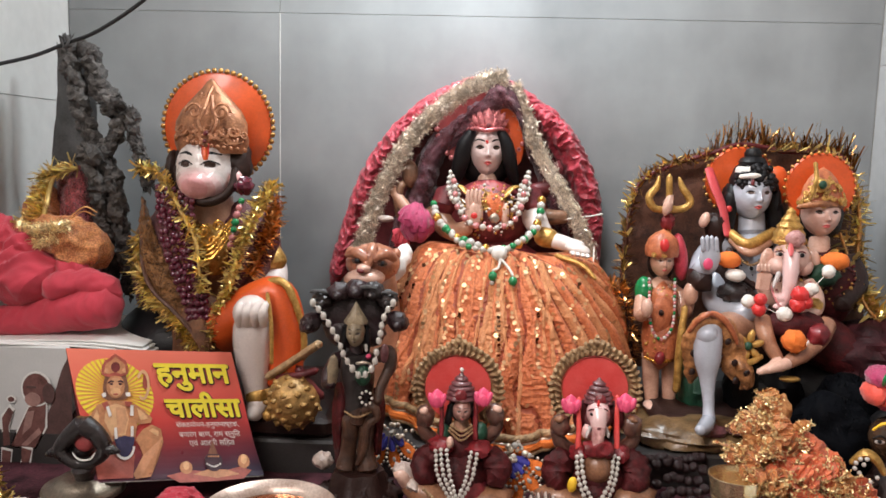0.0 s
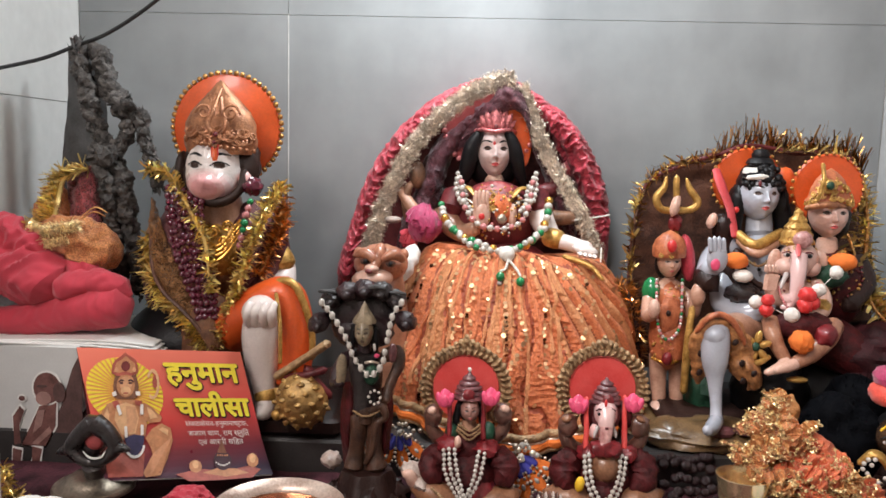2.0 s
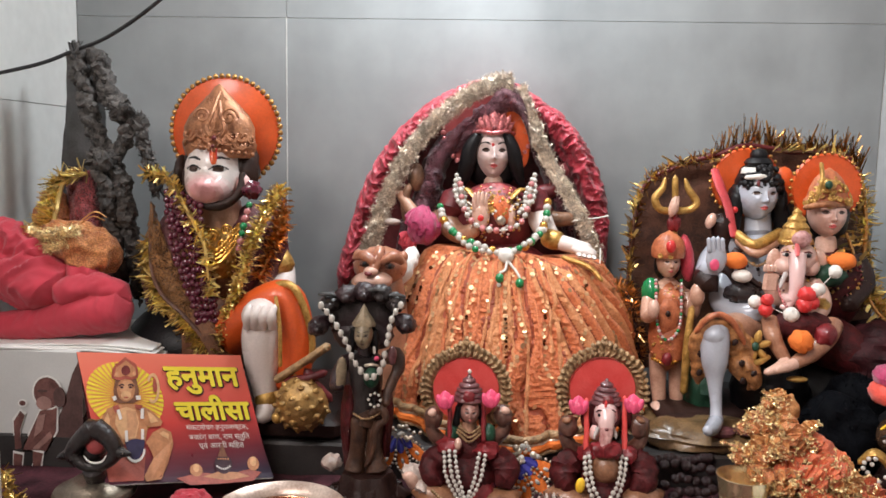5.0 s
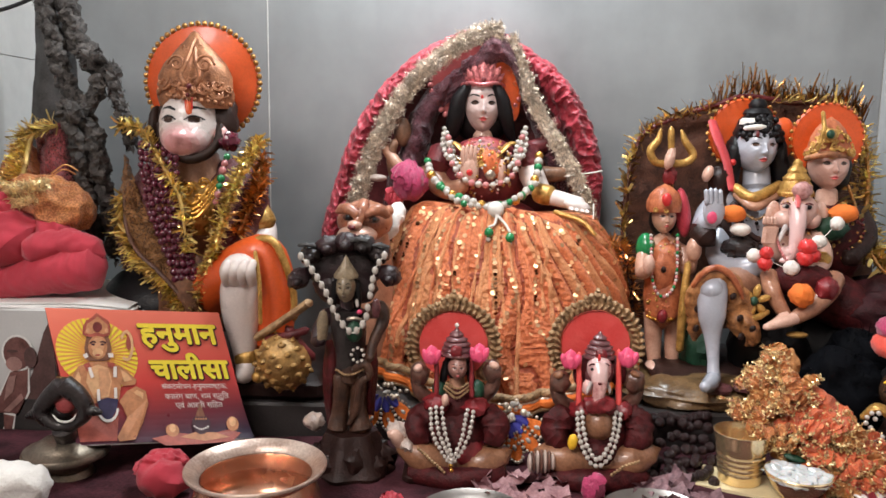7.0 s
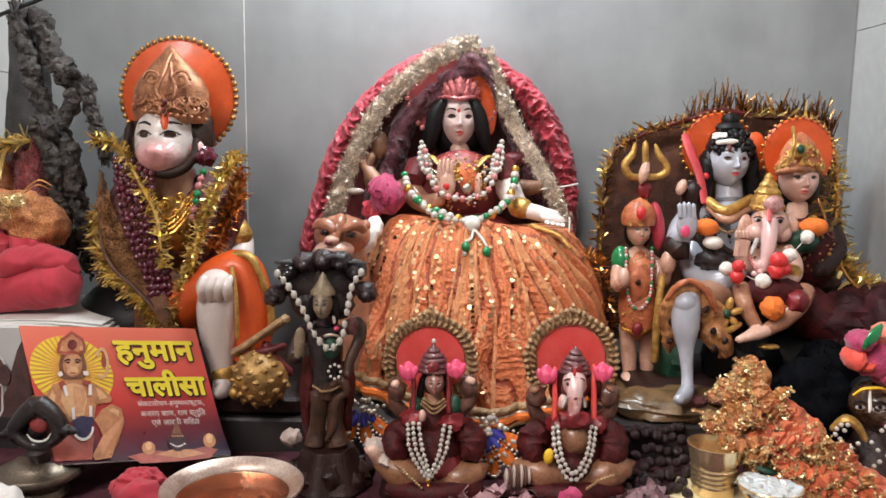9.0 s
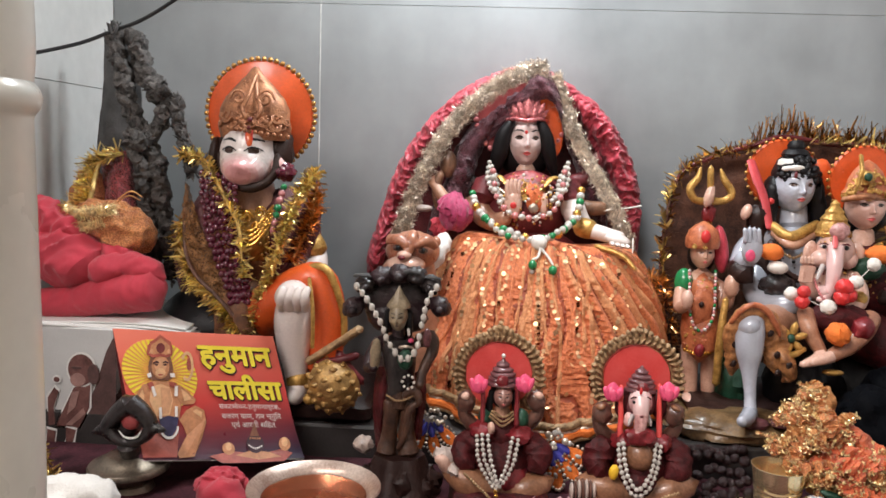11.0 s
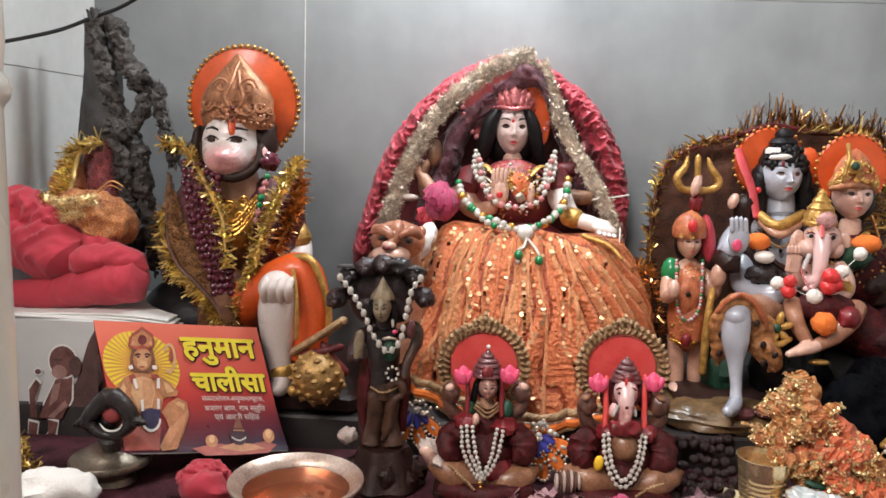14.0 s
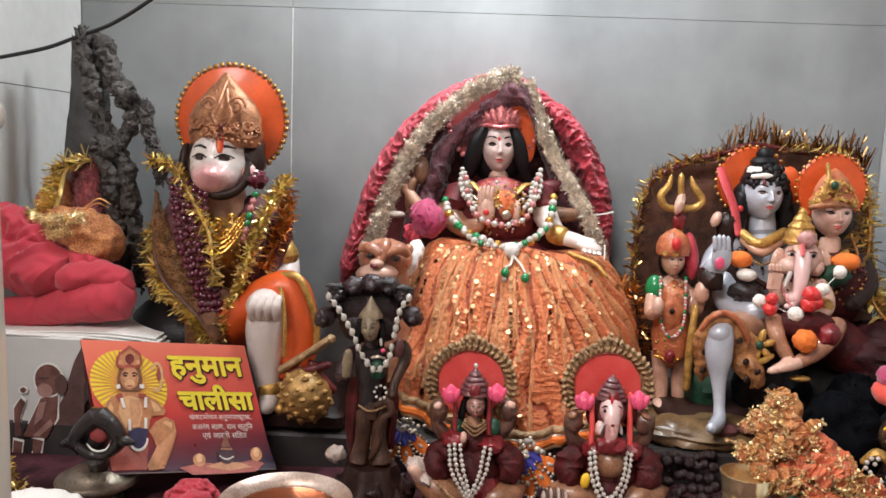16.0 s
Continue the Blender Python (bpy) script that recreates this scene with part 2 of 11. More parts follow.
define("disc_red", (0.80, 0.062, 0.055), 0.55, vary=0.12, scale=60, bump=0.15, second=(0.76, 0.10, 0.09))
define("idol_face", (0.045, 0.022, 0.012), 0.22, vary=0.4, scale=60, bump=0.1, coat=0.7, second=(0.11, 0.06, 0.035))
define("shell_pale", (0.48, 0.38, 0.33), 0.4, vary=0.3, scale=90, bump=0.3, coat=0.3)
define("halo_red", (0.34, 0.055, 0.055), 0.5, vary=0.25, scale=50, bump=0.2)
define("veil", (0.060, 0.012, 0.022), 0.55, vary=0.4, scale=60, bump=0.5, grain=700, second=(0.17, 0.040, 0.060), sheen=0.3, sheer=0.45)
define("satin_red", (0.38, 0.022, 0.045), 0.38, vary=0.4, scale=90, bump=0.5, grain=300, second=(0.66, 0.075, 0.110), sheen=0.2)
define("face_pale", (0.60, 0.43, 0.40), 0.38, vary=0.06, scale=40, bump=0.03, coat=0.12, second=(0.66, 0.51, 0.48))
define("face_rosy", (0.58, 0.34, 0.28), 0.34, vary=0.06, scale=40, bump=0.03, coat=0.2, second=(0.66, 0.43, 0.36))
define("net_brown", (0.17, 0.065, 0.025), 0.45, vary=0.5, scale=110, bump=0.8, grain=700, second=(0.52, 0.25, 0.09), metal=0.25, sheer=0.75)
define("net_maroon", (0.075, 0.012, 0.018), 0.5, vary=0.5, scale=90, bump=0.6, grain=700, second=(0.20, 0.05, 0.05))
define("olive_bronze", (0.20, 0.155, 0.10), 0.36, vary=0.35, scale=90, bump=0.2, coat=0.2, second=(0.40, 0.31, 0.20))
define("bronze_brown", (0.036, 0.013, 0.008), 0.42, vary=0.5, scale=60, bump=0.5, coat=0.15, second=(0.11, 0.050, 0.028))
define("plum_dark", (0.014, 0.006, 0.008), 0.42, vary=0.5, scale=60, bump=0.5, coat=0.12, second=(0.042, 0.018, 0.022))
define("net_orange", (0.56, 0.064, 0.020), 0.55, vary=0.35, scale=110, bump=0.9, grain=800, second=(0.90, 0.22, 0.075), sheen=0.15)


def water():
    m = bpy.data.materials.new("water")
    m.use_nodes = True
    b = m.node_tree.nodes["Principled BSDF"]
    b.inputs["Base Color"].default_value = (1, 1, 1, 1)
    b.inputs["Roughness"].default_value = 0.02
    b.inputs["IOR"].default_value = 1.33
    b.inputs["Transmission Weight"].default_value = 1.0
    return m


M["water"] = water()



# ---- shapes ----
def spline(points, steps):
    """A smooth curve through points of any length, as an array."""
    p = np.array(points, float)
    if len(p) < 3:
        return np.array([p[0] + (p[-1] - p[0]) * i / steps for i in range(steps + 1)])
    q = np.vstack([2 * p[0] - p[1], p, 2 * p[-1] - p[-2]])
    out = []
    for i in range(len(p) - 1):
        a, b, c, d = q[i : i + 4]
        for j in range(steps):
            t = j / steps
            out.append(0.5 * (2 * b + (c - a) * t + (2 * a - 5 * b + 4 * c - d) * t * t + (3 * b - a - 3 * c + d) * t**3))
    out.append(p[-1])
    return np.array(out)


def frames(c):
    """Tangent, side and up of each point of a curve."""
    t = np.gradient(c, axis=0)
    t /= np.maximum(np.linalg.norm(t, axis=1, keepdims=True), 1e-9)
    side, up, s = [], [], None
    for v in t:
        s = np.cross(v, (0, 0, 1)) if s is None else s - v * np.dot(s, v)
        if np.linalg.norm(s) < 1e-4:
            s = np.cross(v, (0, 1, 0.01))
        s = s / np.linalg.norm(s)
        side.append(s)
        up.append(np.cross(s, v))
    return t, np.array(side), np.array(up)


def turn(rx=0, ry=0, rz=0):
    return np.array(Euler([radians(a) for a in (rx, ry, rz)]).to_matrix())


class Shape:
    """Collects pieces with their materials into one mesh."""

    def __init__(self):
        self.v, self.f, self.k, self.mats, self.n = [], [], [], [], 0

    def add(self, verts, faces, m):
        if m not in self.mats:
            self.mats.append(m)
        k = self.mats.index(m)
        self.v.append(np.asarray(verts, float).reshape(-1, 3))
        self.f.extend([tuple(i + self.n for i in f) for f in faces])
        self.k.extend([k] * len(faces))
        self.n += len(self.v[-1])
        return self

    def grid(self, pts, m, wrap=False, caps=False):
        """pts: rows x columns x 3; wrap closes the columns."""
        pts = np.asarray(pts, float)
        r, c = pts.shape[:2]
        faces = []
        for i in range(r - 1):
            for j in range(c if wrap else c - 1):
                k = (j + 1) % c
                faces.append((i * c + j, i * c + k, (i + 1) * c + k, (i + 1) * c + j))
        if caps:
            faces.append(tuple(range(c))[::-1])
            faces.append(tuple((r - 1) * c + j for j in range(c)))
        return self.add(pts.reshape(-1, 3), faces, m)

    def ball(self, c, r, m, rot=(0, 0, 0), seg=18, bumps=0.0, freq=0.0):
        r = (r, r, r) if np.isscalar(r) else r
        rings = max(6, seg // 2)
        th = np.linspace(0, np.pi, rings + 1)[:, None]
        ph = np.linspace(0, 2 * np.pi, seg, endpoint=False)[None]
        p = np.stack([np.sin(th) * np.cos(ph), np.sin(th) * np.sin(ph), np.cos(th) * np.ones_like(ph)], -1)
        if bumps:
            d = np.array([[noise.noise(Vector(q) * freq + Vector(c) * 50) for q in row] for row in p])
            d[0], d[-1] = d[0].mean(), d[-1].mean()
            p = p * (1 + bumps * d)[..., None]
        p = (p * np.array(r)) @ turn(*rot).T + np.array(c)
        return self.grid(p, m, wrap=True)

    def tube(self, pts, m, seg=10, steps=5, flat=1.0, twist=0.0):
        """pts: (x, y, z, radius); rounded ends."""
        c = spline(pts, steps)
        r = np.maximum(c[:, 3], 1e-5)
        c = c[:, :3]
        t, s, u = frames(c)
        a = np.linspace(0, 2 * np.pi, seg, endpoint=False)
        rows = []
        for e in (0.0, 0.55, 0.87):
            rows.append(c[0] - t[0] * r[0] * flat * (1 - e) + r[0] * e * (np.cos(a)[:, None] * s[0] + flat * np.sin(a)[:, None] * u[0]))
        for i in range(len(c)):
            b = a + twist * i
            rows.append(c[i] + r[i] * (np.cos(b)[:, None] * s[i] + flat * np.sin(b)[:, None] * u[i]))
        for e in (0.87, 0.55, 0.0):
            rows.append(c[-1] + t[-1] * r[-1] * flat * (1 - e) + r[-1] * e * (np.cos(a)[:, None] * s[-1] + flat * np.sin(a)[:, None] * u[-1]))
        return self.grid(rows, m, wrap=True)

    def lathe(self, c, profile, m, rot=(0, 0, 0), seg=28, squash=1.0, waves=0, depth=0.0, caps=True):
        """profile: (radius, height); the axis is z before rot."""
        a = np.linspace(0, 2 * np.pi, seg, endpoint=False)
        rows = []
        for r, z in profile:
            q = max(r, 1e-5) * (1 + depth * np.cos(waves * a))
            rows.append(np.stack([q * np.cos(a), q * np.sin(a) * squash, np.full(seg, z)], -1))
        p = np.array(rows) @ turn(*rot).T + np.array(c)
        return self.grid(p, m, wrap=True, caps=caps)

    def box(self, c, size, m, rot=(0, 0, 0), bevel=0.0):
        x, y, z = (s / 2 for s in size)
        b = min(bevel, x * 0.9, y * 0.9, z * 0.9) if bevel else 0
        rows = []
        for h, i in ((-z, b), (-z + b, 0), (z - b, 0), (z, b)) if b else ((-z, 0), (z, 0)):
            xi, yi = x - i, y - i
            k = max(b, 1e-6)
            ring = [(-xi + k, -yi), (xi - k, -yi), (xi, -yi + k), (xi, yi - k), (xi - k, yi), (-xi + k, yi), (-xi, yi - k), (-xi, -yi + k)] if b else [(-xi, -yi), (xi, -yi), (xi, yi), (-xi, yi)]
            rows.append([(px, py, h) for px, py in ring])
        p = np.array(rows) @ turn(*rot).T + np.array(c)
        return self.grid(p, m, wrap=True, caps=True)

    def plate(self, outline, thick, m, to):
        """A flat outline (x, z), thickened along y, placed by the matrix to."""
        n = len(outline)
        pts = [(x, 0, z) for x, z in outline] + [(x, thick, z) for x, z in outline]
        to = np.array(to)
        p = np.array(pts) @ to[:3, :3].T + to[:3, 3]
        faces = [tuple(range(n)), tuple(range(n, 2 * n))[::-1]] + [(i, i + n, (i + 1) % n + n, (i + 1) % n) for i in range(n)]
        return self.add(p, faces, m)

    def beads(self, pts, m, r, gap=2.0, seg=8, jitter=0.0, every=None):
        """Beads strung along a curve; every: materials in turn."""
        c = spline(pts, 24)[:, :3]
        d = np.concatenate([[0], np.cumsum(np.linalg.norm(np.diff(c, axis=0), axis=1))])
        n = max(2, int(d[-1] / (r * gap)))
        for i in range(n + 1):
            at = d[-1] * i / n
            p = np.array([np.interp(at, d, c[:, k]) for k in range(3)])
            p += np.random.uniform(-jitter, jitter, 3)
            self.ball(p, r * np.random.uniform(0.92, 1.08), every[i % len(every)] if every else m, seg=seg)
        return self

    def done(self, name, parent=None, label="", category="", group="", kind="", smooth=True, worn=0.0):
        """worn: unevenness of hand-made surfaces, in metres."""
        if worn:
            for v in self.v:
                for q in v:
                    d = noise.noise_vector(Vector(q) * 110) + 0.6 * noise.noise_vector(Vector(q) * 330)
                    q += np.array(d) * worn
        me = bpy.data.meshes.new(name)
        me.from_pydata(np.vstack(self.v).tolist(), [], self.f)
        for m in self.mats:
            me.materials.append(M[m])
        me.polygons.foreach_set("material_index", self.k)
        me.polygons.foreach_set("use_smooth", [smooth] * len(self.f))
        bm = bmesh.new()
        bm.from_mesh(me)
        bmesh.ops.remove_doubles(bm, verts=bm.verts, dist=1e-6)
        bmesh.ops.recalc_face_normals(bm, faces=bm.faces)
        for e in bm.edges:
            if len(e.link_faces) == 2 and e.calc_face_angle(0) > 0.75:
                e.smooth = False
        bm.to_mesh(me)
        bm.free()
        ob = new(name, me)
        ob.parent = parent
        return tagged(ob, label, category, group, kind)


def empty(name, at, label, category, group=""):
    ob = new(name)
    ob.location = at
    ob.empty_display_size = 0.02
    bpy.context.view_layer.update()
    return tagged(ob, label, category, group)


def part(name, shape, parent, label="", smooth=True, worn=0.0):
    """A Shape, built in world places, as one mesh under its thing."""
    ob = shape.done(name, None, label, smooth=smooth, worn=worn)
    ob.parent = parent
    off = Vector(parent.location)
    up = parent.parent
    while up:
        off += Vector(up.location)
        up = up.parent
    ob.data.transform(Matrix.Translation(-off))
    return ob


def strips(shape, pts, m, count, length, width, spread=1.0, lift=0.3, start=0.0, aim=None, aimed=0.0):
    """Short bent foil strips bristling from a curve. pts: (x, y, z, core radius)."""
    c = spline(pts, 12)
    t, s, u = frames(c[:, :3])
    V, F = [], []
    for i in range(count):
        k = np.random.randint(len(c))
        p, r = c[k, :3] + t[k] * np.random.uniform(-0.004, 0.004), c[k, 3]
        a = np.random.uniform(0, 2 * np.pi)
        out = np.cos(a) * s[k] + np.sin(a) * u[k]
        if aim is not None:
            out = out * (1 - aimed) + np.array(aim) * aimed
        way = out * spread + t[k] * np.random.normal(0, lift) + np.random.normal(0, 0.15, 3)
        way /= np.linalg.norm(way)
        w = np.cross(way, t[k] + np.random.normal(0, 0.5, 3))
        w = w / max(np.linalg.norm(w), 1e-6) * width * np.random.uniform(0.6, 1.3) / 2
        le = length * np.random.uniform(0.45, 1.15)
        bend = np.random.normal(0, 0.22, 3) * le
        base = p + out * r * 0.6
        n = len(V)
        for q, e in ((0, 1), (0.5, 1), (1, 0.75)):
            mid = base + way * le * q + bend * q * q
            V += [mid - w * e, mid + w * e]
        F += [(n, n + 1, n + 3, n + 2), (n + 2, n + 3, n + 5, n + 4)]
    return shape.add(V, F, m)


def bell(x, w):
    return np.exp(-((x / w) ** 2))


def face(s, c, r, skin, lips="lip", brow="black", gaze=0.0, eye=1.0, muzzle=None, tilt=0.0, brows=1.0, iris=1.0, fine=1.0, slim=0.8, apart=0.38, snout=0.34):
    """A head with modelled sockets, nose, lips and chin, and painted eyes, brows and mouth. gaze: turned to +x; muzzle: paints from rim to middle."""
    a, b, h = r
    nl, nt = int(132 * fine), int(92 * fine)
    th = np.linspace(0.001, np.pi - 0.001, nt + 1)[:, None]
    ph = np.linspace(-np.pi, np.pi, nl, endpoint=False)[None]
    x, y, z = np.sin(th) * np.sin(ph), -np.sin(th) * np.cos(ph), np.cos(th) * np.ones_like(ph)
    front = np.clip(-y * 1.6, 0, 1)
    ax = np.abs(x)
    d = -0.09 * bell(ax - apart, 0.17) * bell(z - 0.13, 0.11)
    d = d + 0.05 * bell(ax - 0.45, 0.2) * bell(z + 0.22, 0.2)
    if muzzle is None:
        d = d + 0.16 * bell(x, 0.085) * np.clip((0.30 - z) / 0.42, 0, 1) * np.clip((z + 0.28) / 0.08, 0, 1)
        d = d + 0.10 * bell(x, 0.10) * bell(z + 0.14, 0.075) + 0.05 * bell(ax - 0.11, 0.06) * bell(z + 0.18, 0.05)
        d = d + 0.075 * bell(x, 0.18) * bell(z + 0.41, 0.045) + 0.08 * bell(x, 0.15) * bell(z + 0.52, 0.05) - 0.03 * bell(x, 0.2) * bell(z + 0.465, 0.02)
        d = d + 0.10 * bell(x, 0.22) * bell(z + 0.80, 0.16)
    else:
        q = (x / 0.92) ** 2 + ((z + 0.48) / 0.46) ** 2
        d = d + snout * np.exp(-(q ** 1.6)) + 0.12 * bell(x, 0.16) * np.clip((0.3 - z) / 0.5, 0, 1) * bell(z + 0.15, 0.3)
        d = d + 0.05 * bell(ax - 0.14, 0.12) * bell(z + 0.22, 0.12)
    wide = 1 - (0.15 if muzzle is None else 0.06) * np.clip(-z - 0.05, 0, 1) ** 1.3
    P3 = np.stack([x * a * wide, (y - d * front) * b, z * h], -1)
    P3 = P3 @ turn(tilt, 0, gaze * 130).T + np.array(c)
    n1 = np.roll(np.arange(nl), -1)
    groups = {}
    for i in range(nt):
        for k in range(nl):
            m = skin
            u, w = x[i, k] + 0.5 * (x[i, n1[k]] - x[i, k]), 0.5 * (z[i, k] + z[i + 1, k])
            if y[i, k] < -0.05:
                e = abs(u) - apart
                lid = 0.075 * eye * slim * max(0.0, 1 - (e / (0.19 * eye)) ** 2) if abs(e) < 0.19 * eye else 0
                zz = w - (0.11 if muzzle is None else 0.17)
                if abs(e) < 0.21 * eye and lid * 1.0 - 0.004 <= zz <= lid + 0.040:
                    m = "black"
                elif lid and -0.75 * lid < zz < lid:
                    m = "iris_brown" if (u - (apart if u > 0 else -apart)) ** 2 + (zz - 0.01) ** 2 * 1.2 < (0.085 * eye * iris) ** 2 else "eye_white"
                arch = (0.36 if muzzle is None else 0.43) + 0.07 * (1 - ((abs(u) - apart - 0.04) / 0.30) ** 2)
                if brows and apart - 0.25 < abs(u) < apart + 0.30 and abs(w - arch) < 0.027 * brows * (1.15 - abs(abs(u) - apart + 0.08) * 1.6):
                    m = brow
                if muzzle is None:
                    if abs(u) < 0.22 and abs(w + 0.465) < 0.085 * (1 - (abs(u) / 0.23) ** 1.6) + 0.004:
                        m = lips
                elif m == skin:
                    f = (u / 0.90) ** 2 + ((w + 0.45) / 0.56) ** 2
                    if f < 1:
                        m = muzzle[min(len(muzzle) - 1, int((1 - f) * len(muzzle)))]
            groups.setdefault(m, []).append((i * nl + k, i * nl + n1[k], (i + 1) * nl + n1[k], (i + 1) * nl + k))
    flat = P3.reshape(-1, 3)
    for m, faces in groups.items():
        used = sorted({q for f in faces for q in f})
        index = {q: t for t, q in enumerate(used)}
        s.add(flat[used], [tuple(index[q] for q in f) for f in faces], m)


def spiral(s, c, r, m, right, up, out, turns=1.6, thick=0.17, flip=1):
    """A curl of relief in the plane of right and up."""
    pts = []
    n = 12
    for t in range(n + 1):
        f = t / n
        k = 2 * math.pi * turns * f
        q = r * (1 - 0.85 * f)
        pts.append((*(np.array(c) + right * q * math.cos(k) * flip + up * q * math.sin(k) + out * 0.0018), r * thick * (1 - 0.4 * f)))
    s.tube(pts, m, seg=6, steps=2)


def filigree(s, c, R, H, m, n, seed=1, squash=0.62, power=1.6, size=0.16, spread=1.25):
    """Curls and leaves in relief over the front of a pointed crown standing on c."""
    rng = np.random.RandomState(seed)
    for i in range(n):
        f = rng.uniform(0.04, 0.80)
        phi = rng.uniform(-spread, spread)
        rad = R * (1 - f ** power)
        p = np.array(c) + np.array((rad * math.sin(phi), -rad * math.cos(phi) * squash, f * H))
        out = np.array((math.sin(phi) * squash, -math.cos(phi), 0.35))
        out /= np.linalg.norm(out)
        right = np.cross((0, 0, 1), -out)
        right /= np.linalg.norm(right)
        up = np.cross(right, -out)
        k = R * size * rng.uniform(0.6, 1.2) * (1 - 0.5 * f)
        if i % 3 == 2:
            s.ball(p, k * 0.42, m, seg=8)
        else:
            spiral(s, p, k, m, right, up, out, turns=rng.uniform(0.9, 1.7), flip=rng.choice([-1, 1]), thick=0.28)


def cloth_ball(s, c, r, m, folds=0.25, freq=2.5, seg=48, creases=0.0, rot=(0, 0, 0)):
    """A soft crumpled heap of cloth."""
    rings = seg // 2
    th = np.linspace(0, np.pi, rings + 1)[:, None]
    ph = np.linspace(0, 2 * np.pi, seg, endpoint=False)[None]
    p = np.stack([np.sin(th) * np.cos(ph), np.sin(th) * np.sin(ph), np.cos(th) * np.ones_like(ph)], -1)
    d = np.zeros(p.shape[:2])
    for i in range(p.shape[0]):
        for j in range(p.shape[1]):
            q = Vector(p[i, j])
            o = Vector(c) * 37
            w = noise.noise(q * freq + o)
            ridge = 1 - abs(noise.noise(q * freq * 1.7 + o * 2)) * 2.2
            d[i, j] = folds * w + creases * ridge
    d[0], d[-1] = d[0].mean(), d[-1].mean()
    p = (p * (1 + d)[..., None] * np.array(r)) @ turn(*rot).T + np.array(c)
    return s.grid(p, m, wrap=True)


def sheet(s, rows, m, steps=6, thick=0.002, crumple=0.0, freq=40.0, cols=10):
    """A cloth hung between rows of points; each row a curve, all with as many points."""
    rows = [spline(r, cols)[:, :3] for r in rows]
    g = np.array([spline([r[j] for r in rows], steps) for j in range(len(rows[0]))]).transpose(1, 0, 2)
    if crumple:
        for i in range(g.shape[0]):
            for j in range(g.shape[1]):
                q = Vector(g[i, j]) * freq
                g[i, j, 1] += crumple * ((1 - 2 * abs(noise.noise(q))) + 0.5 * noise.noise(q * 2.3))
                g[i, j, 2] += 0.4 * crumple * noise.noise(q + Vector((7, 3, 1)))
    back = g + np.array((0, thick, 0))
    s.grid(g, m)
    s.grid(back, m)
    edge = [np.concatenate([x[0], x[1:, -1], x[-1, -2::-1], x[-2:0:-1, 0]]) for x in (g, back)]
    return s.grid(np.array(edge), m, wrap=True)


def puff(s, pts, m, folds=0.25, freq=30.0, seg=28, steps=10, flat=1.0, fine=0.0, gather=0.0):
    """A padded, crumpled roll of cloth along pts (x, y, z, radius)."""
    c = spline(pts, steps)
    r, c = c[:, 3], c[:, :3]
    t, sd, u = frames(c)
    a = np.linspace(0, 2 * np.pi, seg, endpoint=False)
    rows = []
    run = np.concatenate([[0], np.cumsum(np.linalg.norm(np.diff(c, axis=0), axis=1))])
    for i in range(len(c)):
        e = min(1.0, 0.25 + 0.75 * min(i, len(c) - 1 - i) / (steps * 0.5))
        row = []
        for k in a:
            way = math.cos(k) * sd[i] + flat * math.sin(k) * u[i]
            q = Vector(c[i] + r[i] * way) * freq
            d = 1 + folds * (1 - 2.2 * abs(noise.noise(q))) + fine * noise.noise(q * 2.7)
            if gather:
                w = Vector((run[i] * 85 + 1.6 * math.cos(k) + 0.8 * noise.noise(q * 0.5), math.cos(k) * 1.1, math.sin(k) * 1.1))
                d += gather * (1 - 2.4 * abs(noise.noise(w))) + 0.4 * gather * (1 - 2.4 * abs(noise.noise(w * 2.3)))
            row.append(c[i] + way * r[i] * e * d)
        rows.append(row)
    return s.grid(np.array(rows), m, wrap=True, caps=True)


BEAD = {}


def bead_mesh(m, seg=10):
    if m not in BEAD:
        s = Shape()
        s.ball((0, 0, 0), 1.0, m, seg=seg)
        ob = s.done("bead")
        BEAD[m] = ob.data
        bpy.data.objects.remove(ob)
    return BEAD[m]


def along(pts, gap):
    c = spline(pts, 24)[:, :3]
    d = np.concatenate([[0], np.cumsum(np.linalg.norm(np.diff(c, axis=0), axis=1))])
    n = max(2, int(d[-1] / gap))
    return [np.array([np.interp(d[-1] * i / n, d, c[:, k]) for k in range(3)]) for i in range(n + 1)]


def strand(name, lines, m, r, label, gap=2.05, every=None, group="bead strands", long=1.0, thread="thread_white", jitter=0.0004, category="necklace"):
    """A necklace: a thread with its beads, each an object of its own."""
    at = lines[0][0][:3]
    ob = empty(name, at, label, category, group)
    s = Shape()
    for pts in lines:
        s.tube([(*p[:3], r * 0.22) for p in pts], thread, seg=6)
    part("thread", s, ob)
    for pts in lines:
        for i, p in enumerate(along(pts, r * gap * long)):
            b = new("bead", bead_mesh(every[i % len(every)] if every else m))
            b.parent = ob
            b.location = Vector(p) - Vector(at) + Vector(np.random.uniform(-jitter, jitter, 3))
            k = r * random.uniform(0.9, 1.08)
            b.scale = (k, k, k * long)
    return ob


def tinsel(name, pts, m, count, length, width, label, core="tinsel_gold", group="tinsel garlands", lift=0.35, aim=None, aimed=0.0):
    ob = empty(name, pts[0][:3], label, "garland", group)
    t = Shape()
    t.tube([(*p[:3], p[3] * 0.5) for p in pts], core, seg=8)
    part("cord", t, ob)
    t = Shape()
    strips(t, pts, m, count, length, width, lift=lift, aim=aim, aimed=aimed)
    tagged(part("foil", t, ob), kind="stuff")
    return ob


